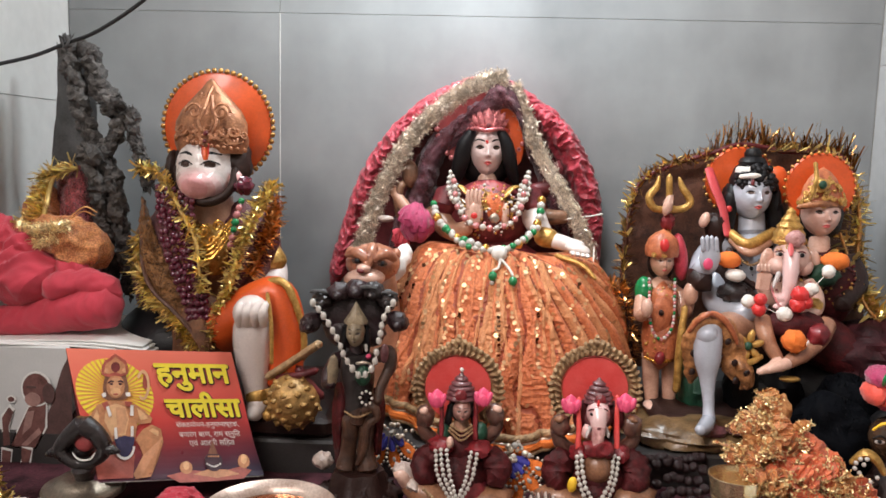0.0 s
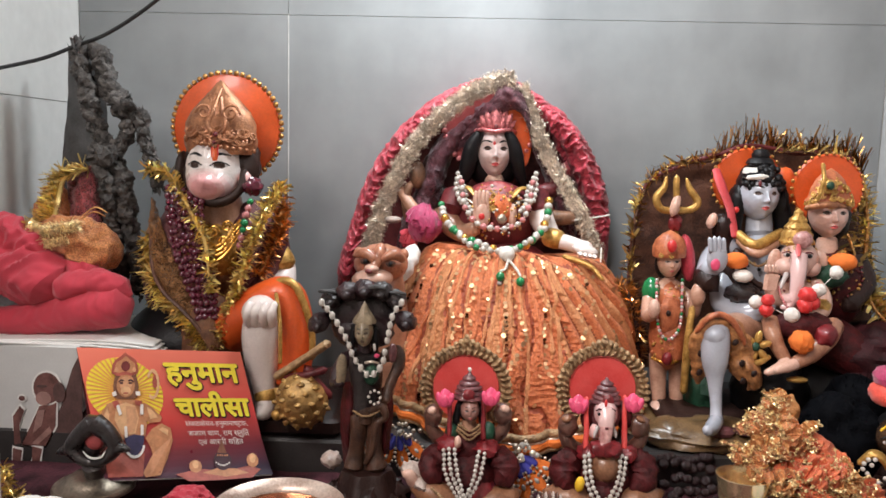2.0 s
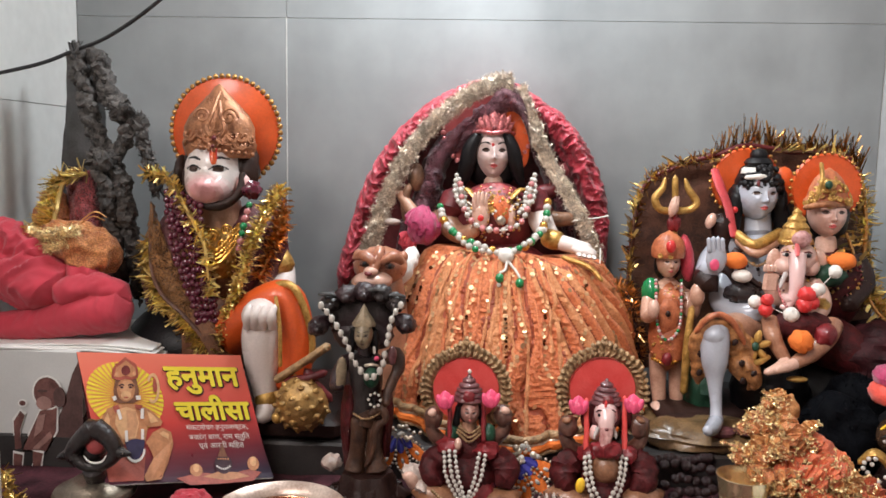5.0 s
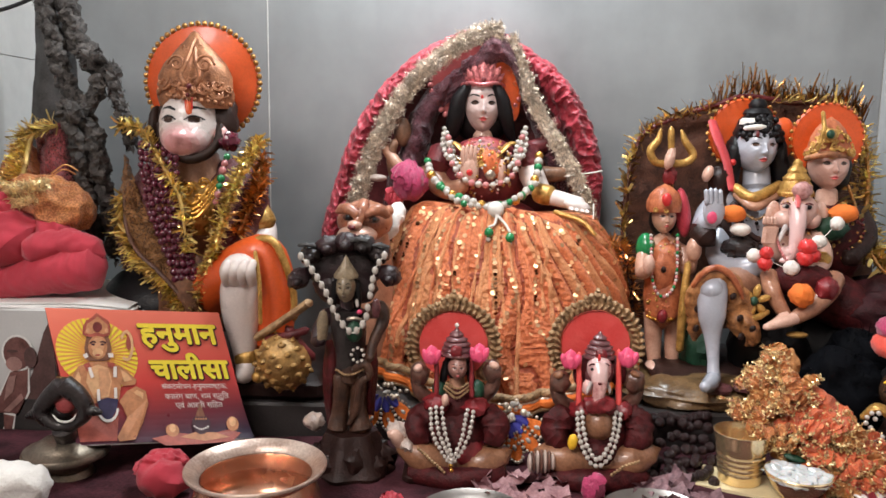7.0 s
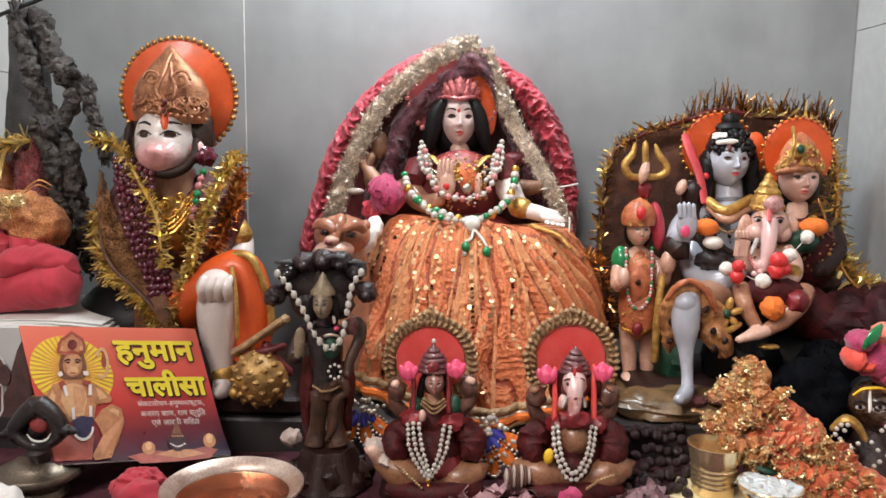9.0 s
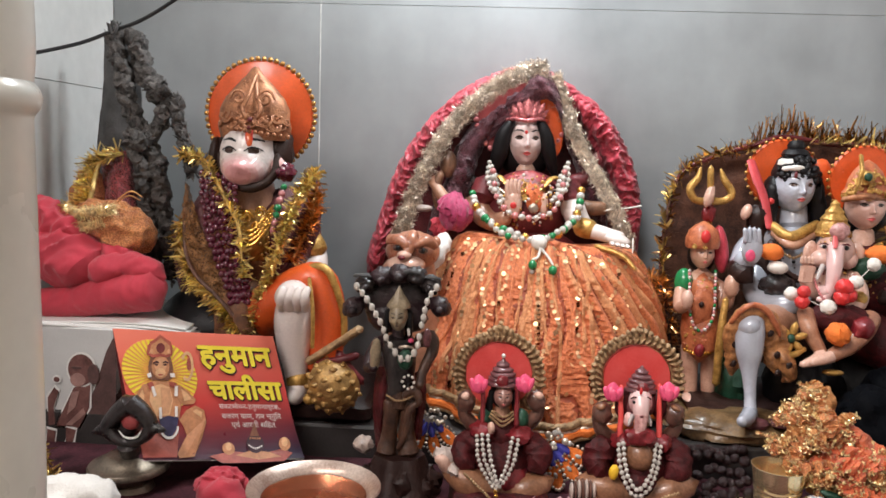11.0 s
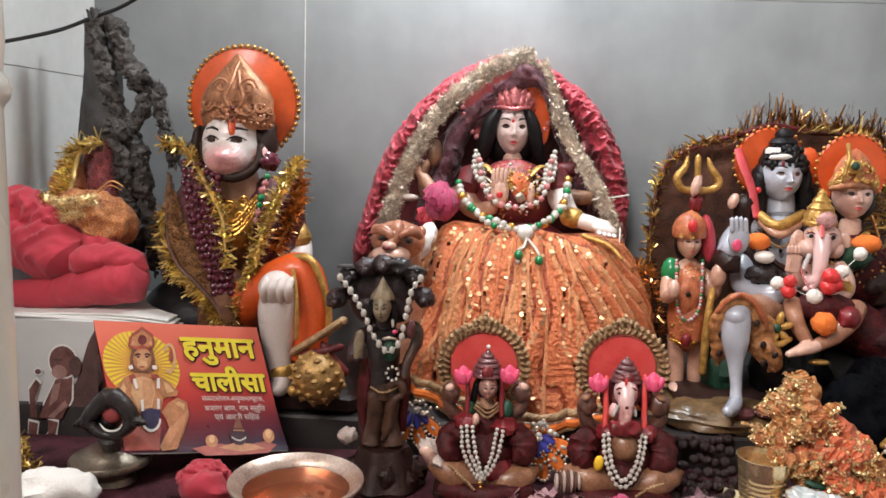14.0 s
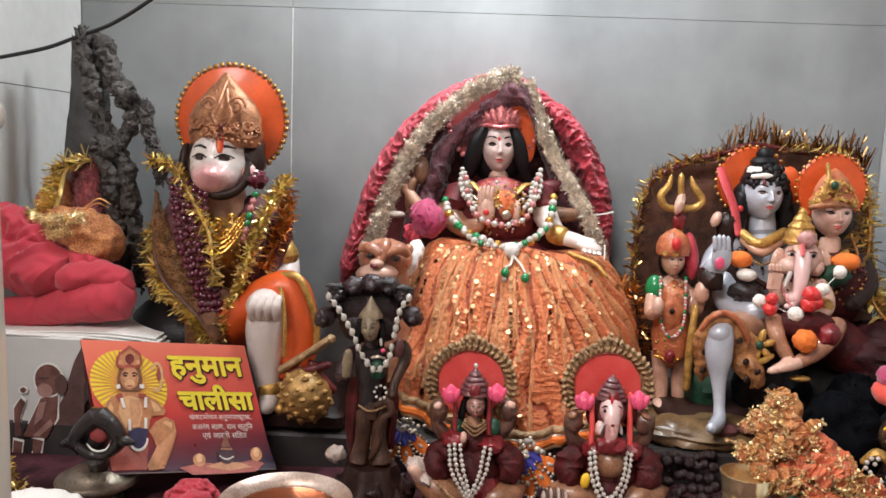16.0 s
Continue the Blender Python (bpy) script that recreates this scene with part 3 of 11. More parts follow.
def petal_flower(ob, c, r, m, count=40, seed=1, name="petal"):
    """A blown flower head of curled petals, each a part."""
    rng = np.random.RandomState(seed)
    for i in range(count):
        d = rng.normal(0, 1, 3)
        d[1] = -abs(d[1])
        d[2] = d[2] + 0.3
        d /= np.linalg.norm(d)
        f = rng.uniform(0.25, 1.0)
        side = np.cross(d, (0.2, 0.1, 1.0))
        side /= np.linalg.norm(side)
        up = np.cross(side, d)
        g = []
        w, h = r * rng.uniform(0.28, 0.45), r * rng.uniform(0.30, 0.5)
        for a in range(6):
            row = []
            for b in range(6):
                p, q = a / 2.5 - 1, b / 2.5 - 1
                k = 1 - 0.35 * max(0, q) * abs(p)
                row.append(np.array(c) + d * r * f * 0.72 + side * w * p * k + up * h * q - d * r * 0.32 * (p * p * 0.8 + q * q * 0.5) + d * r * 0.10 * math.sin(5 * p + i) * q)
            g.append(row)
        s = Shape()
        s.grid(g, m)
        s.grid(np.array(g) - d * 0.0007, m)
        part(name, s, ob)


def jewels(s, c, r, n, mats, size, seed=1, top=0.9, low=-0.9):
    """Beads and gems scattered over the front of a rounded form."""
    rng = np.random.RandomState(seed)
    for i in range(n):
        z = rng.uniform(low, top)
        k = math.sqrt(1 - z * z)
        phi = rng.uniform(-1.2, 1.2)
        p = np.array(c) + np.array((k * math.sin(phi) * r[0], -k * math.cos(phi) * r[1], z * r[2]))
        s.ball(p, size * rng.uniform(0.6, 1.4), mats[rng.randint(len(mats))], seg=8)


def chain(s, pts, m, r, every=None):
    """A modelled bead chain that belongs to a statue."""
    for i, p in enumerate(along(pts, r * 1.8)):
        s.ball(p, r, every[i % len(every)] if every else m, seg=7)


def grid_by(s, g, pick):
    """A surface whose faces take the material that pick(row, column) names."""
    g = np.asarray(g)
    nr, nc = g.shape[:2]
    groups = {}
    for i in range(nr - 1):
        for k in range(nc - 1):
            groups.setdefault(pick(i, k), []).append((i * nc + k, i * nc + k + 1, (i + 1) * nc + k + 1, (i + 1) * nc + k))
    flat = g.reshape(-1, 3)
    for m, faces in groups.items():
        used = sorted({q for f in faces for q in f})
        index = {q: t for t, q in enumerate(used)}
        s.add(flat[used], [tuple(index[q] for q in f) for f in faces], m)


def bud(s, c, w, h, m):
    """A closed flower bud standing on c."""
    prof = [(0.30, 0), (0.75, 0.12), (1.0, 0.34), (0.97, 0.5), (0.74, 0.72), (0.40, 0.92), (0.0, 1.05)]
    s.lathe(c, [(w * r, h * z) for r, z in prof], m, seg=24, waves=3, depth=0.10, squash=0.8)
    for k in (-1, 1):
        s.ball((c[0] + k * w * 0.62, c[1] - w * 0.35, c[2] + h * 0.42), (w * 0.42, w * 0.4, h * 0.44), m, rot=(0, k * 20, 0), seg=12)
    s.ball((c[0], c[1] - w * 0.62, c[2] + h * 0.36), (w * 0.5, w * 0.25, h * 0.36), m, seg=12)



# ---- the room and the shrine niche ----
LEFT, RIGHT, BACK, TOP, LEDGE = -0.545, 0.602, 1.25, 0.065, 0.105


def slab(name, lo, hi, m, kind="structure", label="", bevel=0.0):
    s = Shape()
    s.box([(a + b) / 2 for a, b in zip(lo, hi)], [b - a for a, b in zip(lo, hi)], m, bevel=bevel)
    return s.done(name, None, label, "", "", kind, smooth=False)


def panel(parent, lo, hi, m):
    s = Shape()
    s.box([(a + b) / 2 for a, b in zip(lo, hi)], [b - a for a, b in zip(lo, hi)], m, bevel=0.0003)
    ob = s.done("panel", parent, smooth=False)
    return ob


wall_back = slab("wall_back", (LEFT - 0.12, BACK + 0.0016, -0.75), (RIGHT + 0.12, BACK + 0.15, 1.75), "joint", label="grey back wall of the shrine niche, in large stone panels")
JX, JZ = -0.2397, 0.6177
for x0, x1 in ((LEFT, JX), (JX, RIGHT)):
    for z0, z1 in ((TOP - 0.1, JZ), (JZ, JZ + 0.62), (JZ + 0.62, 1.74)):
        panel(wall_back, (x0 + 0.0004, BACK, z0 + 0.0003), (x1 - 0.0004, BACK + 0.0016, z1 - 0.0003), "wall_grey")
panel(wall_back, (JX - 0.0009, BACK - 0.0006, TOP), (JX + 0.0009, BACK + 0.0010, JZ - 0.0005), "joint")
wall_left = slab("wall_left", (LEFT - 0.12, 0.50, -0.75), (LEFT - 0.004, BACK + 0.006, 1.75), "joint", label="pale marble side wall of the shrine niche")
LZ = 0.4857
for z0, z1 in ((TOP - 0.1, LZ), (LZ, LZ + 0.6), (LZ + 0.6, 1.74)):
    panel(wall_left, (LEFT - 0.004, 0.50, z0 + 0.0005), (LEFT, BACK - 0.001, z1 - 0.0005), "wall_pale")
wall_right = slab("wall_right", (RIGHT + 0.004, 0.50, -0.75), (RIGHT + 0.12, BACK + 0.006, 1.75), "joint", label="pale marble side wall of the niche, greyer than the left one")
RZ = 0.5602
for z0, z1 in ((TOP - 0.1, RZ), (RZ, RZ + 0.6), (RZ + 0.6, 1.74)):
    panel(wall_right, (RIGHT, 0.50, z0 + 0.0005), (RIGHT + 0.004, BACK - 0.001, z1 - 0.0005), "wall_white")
# unseen rest of the room, added pale so that it bounces fill light
slab("ceiling", (-2.2, -2.2, 1.75), (2.2, BACK + 0.15, 1.85), "plaster", label="unseen plain plaster ceiling")
slab("floor", (-2.2, -2.2, -0.85), (2.2, BACK + 0.15, -0.75), "floor_stone", label="unseen stone floor of the room")
slab("wall_room_left", (-2.3, -2.2, -0.85), (-2.2, 0.5, 1.85), "plaster", label="unseen plain plaster wall of the room")
slab("wall_room_right", (2.2, -2.2, -0.85), (2.3, 0.5, 1.85), "plaster", label="unseen plain plaster wall of the room")
slab("wall_room_behind", (-2.3, -2.3, -0.85), (2.3, -2.2, 1.85), "plaster", label="unseen plain plaster wall of the room")
slab("wall_front_left", (-2.2, 0.50, -0.75), (LEFT - 0.12, 0.62, 1.75), "plaster", label="unseen plaster wall beside the niche")
slab("wall_front_right", (RIGHT + 0.12, 0.50, -0.75), (2.2, 0.62, 1.75), "plaster", label="unseen plaster wall beside the niche")
slab("altar_block", (LEFT + 0.002, 0.62, -0.749), (RIGHT - 0.002, BACK - 0.002, TOP - 0.004), "slab", label="grey stone altar block")
ledge = slab("altar_ledge", (LEFT + 0.003, 0.945, TOP - 0.003), (RIGHT - 0.003, BACK - 0.003, LEDGE), "slab", label="raised grey stone ledge at the back of the altar", bevel=0.003)

# the printed cloth over the front of the altar
s = Shape()
g = np.zeros((40, 90, 3))
for i in range(40):
    for j in range(90):
        x, y = LEFT + 0.01 + (RIGHT - LEFT - 0.02) * j / 89, 0.625 + 0.316 * i / 39
        g[i, j] = (x, y, TOP + 0.002 + 0.0025 * (1 + noise.noise(Vector((x * 22, y * 22, 0)))))
s.grid(g, "altar_cloth")
g2 = g.copy()
g2[..., 2] = TOP - 0.002
s.grid(g2, "altar_cloth")
s.done("altar_cloth", None, "maroon altar cloth with a faded pink print", "cloth")

# the turned pillar at the front of the niche
s = Shape()
px, py, pr = -0.3155, 0.55, 0.055
prof = [(0.075, -0.75), (0.075, -0.6), (pr, -0.58), (pr, 0.0)]
RING = 0.4359
prof += [(pr * 1.02, RING - 0.2), (pr * 0.99, RING - 0.012), (pr * 1.01, RING - 0.009), (pr * 1.06, RING - 0.006), (pr * 1.09, RING), (pr * 1.06, RING + 0.006), (pr * 1.0, RING + 0.010), (pr * 1.03, RING + 0.03), (pr, RING + 0.12), (pr, 1.749)]
s.lathe((px, py, 0), prof, "pillar", seg=64)
s.done("pillar", None, "cream marble pillar with a turned ring", "pillar", kind="structure")



# ---- the large seated statue with the orange halo ----
s = Shape()
halo = (-0.2762, 1.0850, 0.4511)
HR = 0.06624
s.lathe(halo, [(0.0, -0.004), (HR * 0.96, -0.004), (HR, -0.001), (HR, 0.004), (HR * 0.95, 0.006), (0.0, 0.006)], "orange", rot=(90, 0, 0), seg=72)
for i in range(54):
    a = 2 * math.pi * i / 54
    s.ball((halo[0] + HR * 1.03 * math.cos(a), halo[1] - 0.003, halo[2] + HR * 1.03 * math.sin(a)), 0.00355, "gold_old", seg=10)
# hair, head, muzzle
hc = (-0.2797, 1.0450, 0.4055)
s.ball((-0.2807, 1.0550, 0.4036), (0.03948, 0.032, 0.04474), "hair_brown", seg=36, bumps=0.1, freq=6)
s.ball((-0.2431, 1.0550, 0.4048), (0.01579, 0.020, 0.03027), "hair_brown", seg=24, bumps=0.3, freq=5)
s.ball((-0.3199, 1.0500, 0.3953), (0.00921, 0.02, 0.02763), "hair_brown", seg=14)
face(s, (-0.2790, 1.0440, 0.3985), (0.03480, 0.035, 0.04260), "skin_white", muzzle=["blush_one", "blush_two", "blush_three", "blush_four"], gaze=0.0, eye=1.45, brows=1.3, iris=1.35, fine=2.0, slim=0.85, apart=0.42, snout=0.42)
s.tube([(-0.3085, 1.0300, 0.4019, 0.0045), (-0.3036, 1.0220, 0.3811, 0.0051), (-0.2897, 1.0160, 0.3683, 0.0057), (-0.2701, 1.0140, 0.3629, 0.0057), (-0.2523, 1.0160, 0.3682, 0.0057), (-0.2411, 1.0220, 0.3820, 0.0051), (-0.2399, 1.0300, 0.4009, 0.0045)], "hair_brown", seg=10)
s.tube([(-0.2684, 1.0100, 0.4277, 0.0031), (-0.2673, 1.0060, 0.4178, 0.0038), (-0.2665, 1.0050, 0.4123, 0.0025)], "orange", seg=8, flat=0.3)
s.tube([(-0.2724, 1.0110, 0.4301, 0.0008), (-0.2710, 1.0060, 0.4183, 0.0008)], "red_paint", seg=6)
s.tube([(-0.2649, 1.0110, 0.4302, 0.0008), (-0.2635, 1.0060, 0.4184, 0.0008)], "red_paint", seg=6)
# tall embossed crown
cw = 0.04343
s.lathe((-0.2728, 1.0480, 0.4294), [(cw * 0.92, -0.010), (cw * 1.0, 0.0), (cw * 1.02, 0.006), (cw * 0.97, 0.012), (cw * 0.97, 0.02632), (cw * 0.80, 0.04079), (cw * 0.50, 0.05527), (cw * 0.24, 0.06711), (cw * 0.10, 0.07501), (0.0, 0.07764)], "copper_gold", seg=44, squash=0.62, waves=22, depth=0.012)
crown = (-0.2728, 1.0480, 0.4294)
ex, ez = np.array((1.0, 0, 0)), np.array((0, 0.25, 0.97))
eo = np.array((0, -0.97, 0.25))
spiral(s, (-0.2801, 1.0100, 0.4666), 0.00996, "copper_gold", ex, ez, eo, flip=-1)
spiral(s, (-0.2491, 1.0100, 0.4658), 0.01120, "copper_gold", ex, ez, eo)
filigree(s, crown, 0.04343, 0.07501, "copper_gold", 120, seed=3, size=0.19)
s.tube([(-0.2706, 1.0040, 0.4433, 0.0025), (-0.2753, 1.0060, 0.4543, 0.0031), (-0.2708, 1.0120, 0.4681, 0.0025), (-0.2683, 1.0240, 0.4851, 0.0026), (-0.2677, 1.0360, 0.4974, 0.0019)], "copper_gold", seg=7)
s.tube([(-0.2570, 1.0040, 0.4435, 0.0025), (-0.2530, 1.0060, 0.4546, 0.0031), (-0.2596, 1.0120, 0.4683, 0.0025), (-0.2645, 1.0240, 0.4851, 0.0026)], "copper_gold", seg=7)
for i in range(12):
    f = i / 11
    s.ball(((-0.2989, 1.0200, 0.4332)[0] * (1 - f) + (-0.2278, 1.0300, 0.4238)[0] * f, 1.028 - 0.022 * math.sin(math.pi * f), (-0.2989, 1.0200, 0.4332)[2] * (1 - f) + (-0.2278, 1.0300, 0.4238)[2] * f), 0.00274, "copper_gold", seg=8)
s.ball((-0.2657, 1.0040, 0.4422), 0.00311, "maroon", seg=10)
s.ball((-0.2673, 1.0040, 0.4330), 0.00249, "maroon", seg=10)
# ear and its ribbon knot
s.ball((-0.2390, 1.0300, 0.3882), (0.00871, 0.008, 0.01245), "skin_pink", seg=14)
s.ball((-0.2258, 1.0200, 0.3823), (0.01120, 0.012, 0.00996), "maroon_pearl", seg=18, bumps=0.5, freq=4)
# neck, chest, robe
s.tube([(-0.2824, 1.0600, 0.3661, 0.0293), (-0.2819, 1.0600, 0.3396, 0.0333), (-0.2846, 1.0650, 0.3123, 0.0415)], "skin_tan", seg=18)
jewels(s, (-0.2785, 1.0430, 0.3045), (0.03645, 0.037, 0.03775), 60, ["gold_paint", "gold_old", "copper_gold"], 0.0022, seed=51)
s.ball((-0.2958, 1.0850, 0.2686), (0.06794, 0.065, 0.08492), "gauze_dark", seg=40, bumps=0.08, freq=6)
s.ball((-0.2792, 1.0450, 0.3043), (0.03580, 0.035, 0.03775), "gold_paint", seg=26, bumps=0.06, freq=9)
s.ball((-0.3370, 1.0750, 0.2832), (0.04168, 0.05, 0.07394), "net_maroon", rot=(0, 10, 0), seg=30, bumps=0.1, freq=6)
s.ball((-0.2367, 1.0750, 0.2984), (0.03899, 0.05, 0.06386), "net_maroon", rot=(0, -10, 0), seg=30, bumps=0.1, freq=6)
s.ball((-0.3199, 1.0800, 0.1846), (0.08314, 0.09, 0.05653), "black", seg=30)
s.ball((-0.2775, 1.0300, 0.1965), (0.03819, 0.05, 0.05729), "gauze_dark", seg=30, bumps=0.12, freq=7)
for q, r in (((-0.2718, 1.0120, 0.3289), 0.00747), ((-0.2551, 1.0120, 0.3355), 0.00685), ((-0.2601, 1.0100, 0.3178), 0.00622)):
    loop = [(q[0] + r * (1 - t / 15) * math.cos(t * 0.8), q[1], q[2] + r * (1 - t / 15) * math.sin(t * 0.8), r * 0.2) for t in range(13)]
    s.tube(loop, "gold", seg=6, steps=3)
s.tube([(-0.2945, 1.0220, 0.3355, 0.0019), (-0.2652, 1.0060, 0.3130, 0.0021), (-0.2429, 1.0220, 0.3426, 0.0019)], "gold", seg=7)
s.tube([(-0.2947, 1.0220, 0.3297, 0.0019), (-0.2654, 1.0060, 0.3073, 0.0021), (-0.2431, 1.0220, 0.3368, 0.0019)], "gold", seg=7)
s.tube([(-0.2949, 1.0220, 0.3239, 0.0019), (-0.2656, 1.0060, 0.3016, 0.0021), (-0.2432, 1.0220, 0.3311, 0.0019)], "gold", seg=7)
s.tube([(-0.2951, 1.0220, 0.3181, 0.0019), (-0.2657, 1.0060, 0.2959, 0.0021), (-0.2434, 1.0220, 0.3253, 0.0019)], "gold", seg=7)
# arm over the raised knee, and the knee
s.tube([(-0.2176, 1.0800, 0.2981, 0.0177), (-0.2010, 1.0600, 0.2803, 0.0160), (-0.1969, 1.0300, 0.2579, 0.0167), (-0.1988, 0.9850, 0.2473, 0.0159)], "skin_white", seg=16)
s.tube([(-0.2073, 1.0550, 0.2996, 0.0165), (-0.2020, 1.0520, 0.2920, 0.0168), (-0.1983, 1.0500, 0.2849, 0.0164)], "gold_paint", seg=16)
s.ball((-0.2024, 0.9650, 0.2447), (0.02138, 0.024, 0.01960), "skin_white", seg=24, rot=(0, -12, 0))
s.tube([(-0.2096, 0.9480, 0.2574, 0.0041), (-0.2116, 0.9420, 0.2464, 0.0049), (-0.2127, 0.9500, 0.2327, 0.0041)], "skin_white", seg=10)
s.tube([(-0.2007, 0.9480, 0.2576, 0.0041), (-0.2027, 0.9420, 0.2466, 0.0049), (-0.2037, 0.9500, 0.2328, 0.0041)], "skin_white", seg=10)
s.tube([(-0.1917, 0.9480, 0.2577, 0.0041), (-0.1938, 0.9420, 0.2467, 0.0049), (-0.1947, 0.9500, 0.2330, 0.0041)], "skin_white", seg=10)
s.tube([(-0.1828, 0.9480, 0.2578, 0.0041), (-0.1849, 0.9420, 0.2468, 0.0049), (-0.1857, 0.9500, 0.2331, 0.0041)], "skin_white", seg=10)
s.tube([(-0.1997, 0.9750, 0.2479, 0.0206), (-0.2032, 0.9680, 0.2211, 0.0216), (-0.2027, 0.9680, 0.1928, 0.0198), (-0.1989, 0.9650, 0.1620, 0.0143), (-0.1961, 0.9620, 0.1426, 0.0119)], "skin_white", seg=20)
s.tube([(-0.1949, 0.9600, 0.1432, 0.0119), (-0.1953, 0.9500, 0.1350, 0.0106), (-0.1973, 0.9400, 0.1332, 0.0058)], "skin_white", seg=14)
s.tube([(-0.1958, 0.9620, 0.1534, 0.0137), (-0.1950, 0.9610, 0.1499, 0.0143), (-0.1942, 0.9600, 0.1458, 0.0137)], "gold_paint", seg=14)
s.tube([(-0.2539, 1.0200, 0.2124, 0.0318), (-0.1989, 0.9900, 0.2515, 0.0258), (-0.1786, 0.9850, 0.2590, 0.0220), (-0.1686, 0.9800, 0.2317, 0.0219), (-0.1661, 0.9800, 0.1968, 0.0207), (-0.1718, 0.9750, 0.1596, 0.0181)], "orange", seg=24)
s.tube([(-0.2001, 0.9850, 0.2725, 0.0055), (-0.1700, 0.9720, 0.2786, 0.0048), (-0.1547, 0.9680, 0.2560, 0.0042), (-0.1460, 0.9700, 0.2215, 0.0042), (-0.1452, 0.9700, 0.1932, 0.0042)], "gold_paint", seg=9, twist=0.5)
s.tube([(-0.1829, 0.9560, 0.2674, 0.0024), (-0.1764, 0.9470, 0.2351, 0.0023), (-0.1762, 0.9470, 0.1923, 0.0023)], "gold_paint", seg=8)
# mace: ribbed golden head, shaft and cap
define("gold_dull", (0.27, 0.135, 0.04), 0.40, metal=0.4, vary=0.45, scale=110, bump=0.4, second=(0.56, 0.33, 0.11))
mc = (-0.1499, 0.9400, 0.1527)
mr = 0.03014
s.lathe(mc, [(mr * math.sin(t * math.pi / 14), -mr * 0.95 * math.cos(t * math.pi / 14)) for t in range(15)], "gold_dull", rot=(0, 62, 20), seg=48, waves=12, depth=0.025)
for ring, (lat, n) in enumerate(((-62, 8), (-38, 12), (-12, 14), (14, 14), (40, 12))):
    for i in range(n):
        a, b = 2 * math.pi * (i + 0.5 * (ring % 2)) / n, radians(lat)
        q = np.array((math.cos(a) * math.cos(b), math.sin(a) * math.cos(b), math.sin(b)))
        s.ball(np.array(mc) + turn(0, 62, 20) @ (q * mr * 0.95), mr * np.array((0.15, 0.15, 0.10)), "gold_dull", seg=10)
        s.ball(np.array(mc) + turn(0, 62, 20) @ (q * mr * 1.07), mr * 0.04, "gold_paint", seg=7)
s.ball(np.array(mc) + turn(0, 62, 20) @ np.array((0, 0, -mr * 1.02)), mr * 0.22, "gold_paint", seg=14)
s.tube([(-0.1799, 0.9500, 0.1760, 0.0090), (-0.1515, 0.9450, 0.1960, 0.0085), (-0.1225, 0.9400, 0.2169, 0.0090)], "arch_gold", seg=14, flat=0.55)
s.tube([(-0.1457, 0.9450, 0.1871, 0.0052), (-0.1328, 0.9400, 0.1702, 0.0064), (-0.1208, 0.9450, 0.1566, 0.0052)], "maroon", seg=10)
s.tube([(-0.1708, 0.9480, 0.1748, 0.0041), (-0.1435, 0.9350, 0.1825, 0.0046), (-0.1254, 0.9400, 0.1875, 0.0041)], "maroon", seg=9)
s.box(((-0.2604, 1.0300, 0.1081)[0], 1.06, LEDGE + 0.012), (0.30, 0.22, 0.024), "dark_brown", bevel=0.006)
statue = s.done("seated_statue", None, "painted plaster statue with orange beaded halo, seated on the ledge", "statue", worn=0.0004)


tinsel("tinsel_garland", [(-0.1915, 1.0200, 0.3846, 0.0057), (-0.2022, 1.0000, 0.3633, 0.0044), (-0.2155, 0.9900, 0.3327, 0.0043), (-0.2258, 0.9800, 0.2965, 0.0043), (-0.2384, 0.9850, 0.2581, 0.0043), (-0.2511, 0.9900, 0.2252, 0.0043), (-0.2634, 0.9900, 0.1961, 0.0043)], "tinsel_gold", 1400, 0.0085, 0.0028, "bright gold foil tinsel garland hung round the haloed statue")
tinsel("tinsel_garland", [(-0.3538, 1.0300, 0.3200, 0.0051), (-0.3486, 1.0200, 0.2858, 0.0057), (-0.3298, 1.0000, 0.2600, 0.0056), (-0.3016, 0.9900, 0.2381, 0.0056), (-0.2789, 0.9850, 0.2160, 0.0056), (-0.2672, 0.9850, 0.1972, 0.0050)], "tinsel_gold", 620, 0.015, 0.0022, "gold and copper foil fringe along the shawl of the haloed statue", core="board_cloth", aim=(-0.75, -0.35, -0.45), aimed=0.72)
tinsel("tinsel_garland", [(-0.3636, 1.0500, 0.4010, 0.0039), (-0.3295, 1.0300, 0.3931, 0.0051), (-0.3066, 1.0100, 0.3687, 0.0050), (-0.2884, 1.0000, 0.3417, 0.0049), (-0.2763, 0.9950, 0.3207, 0.0049), (-0.2699, 0.9900, 0.2811, 0.0025), (-0.2682, 0.9900, 0.2624, 0.0019)], "tinsel_gold", 520, 0.010, 0.0024, "thin gold foil tinsel garland at the statue's shoulder")
tinsel("tinsel_garland", [(-0.1932, 1.0350, 0.3683, 0.0045), (-0.1951, 1.0250, 0.3367, 0.0051), (-0.2033, 1.0150, 0.3086, 0.0051), (-0.2151, 1.0050, 0.2808, 0.0050)], "tinsel_copper", 700, 0.010, 0.0024, "copper foil tinsel garland at the statue's shoulder", core="tinsel_copper")
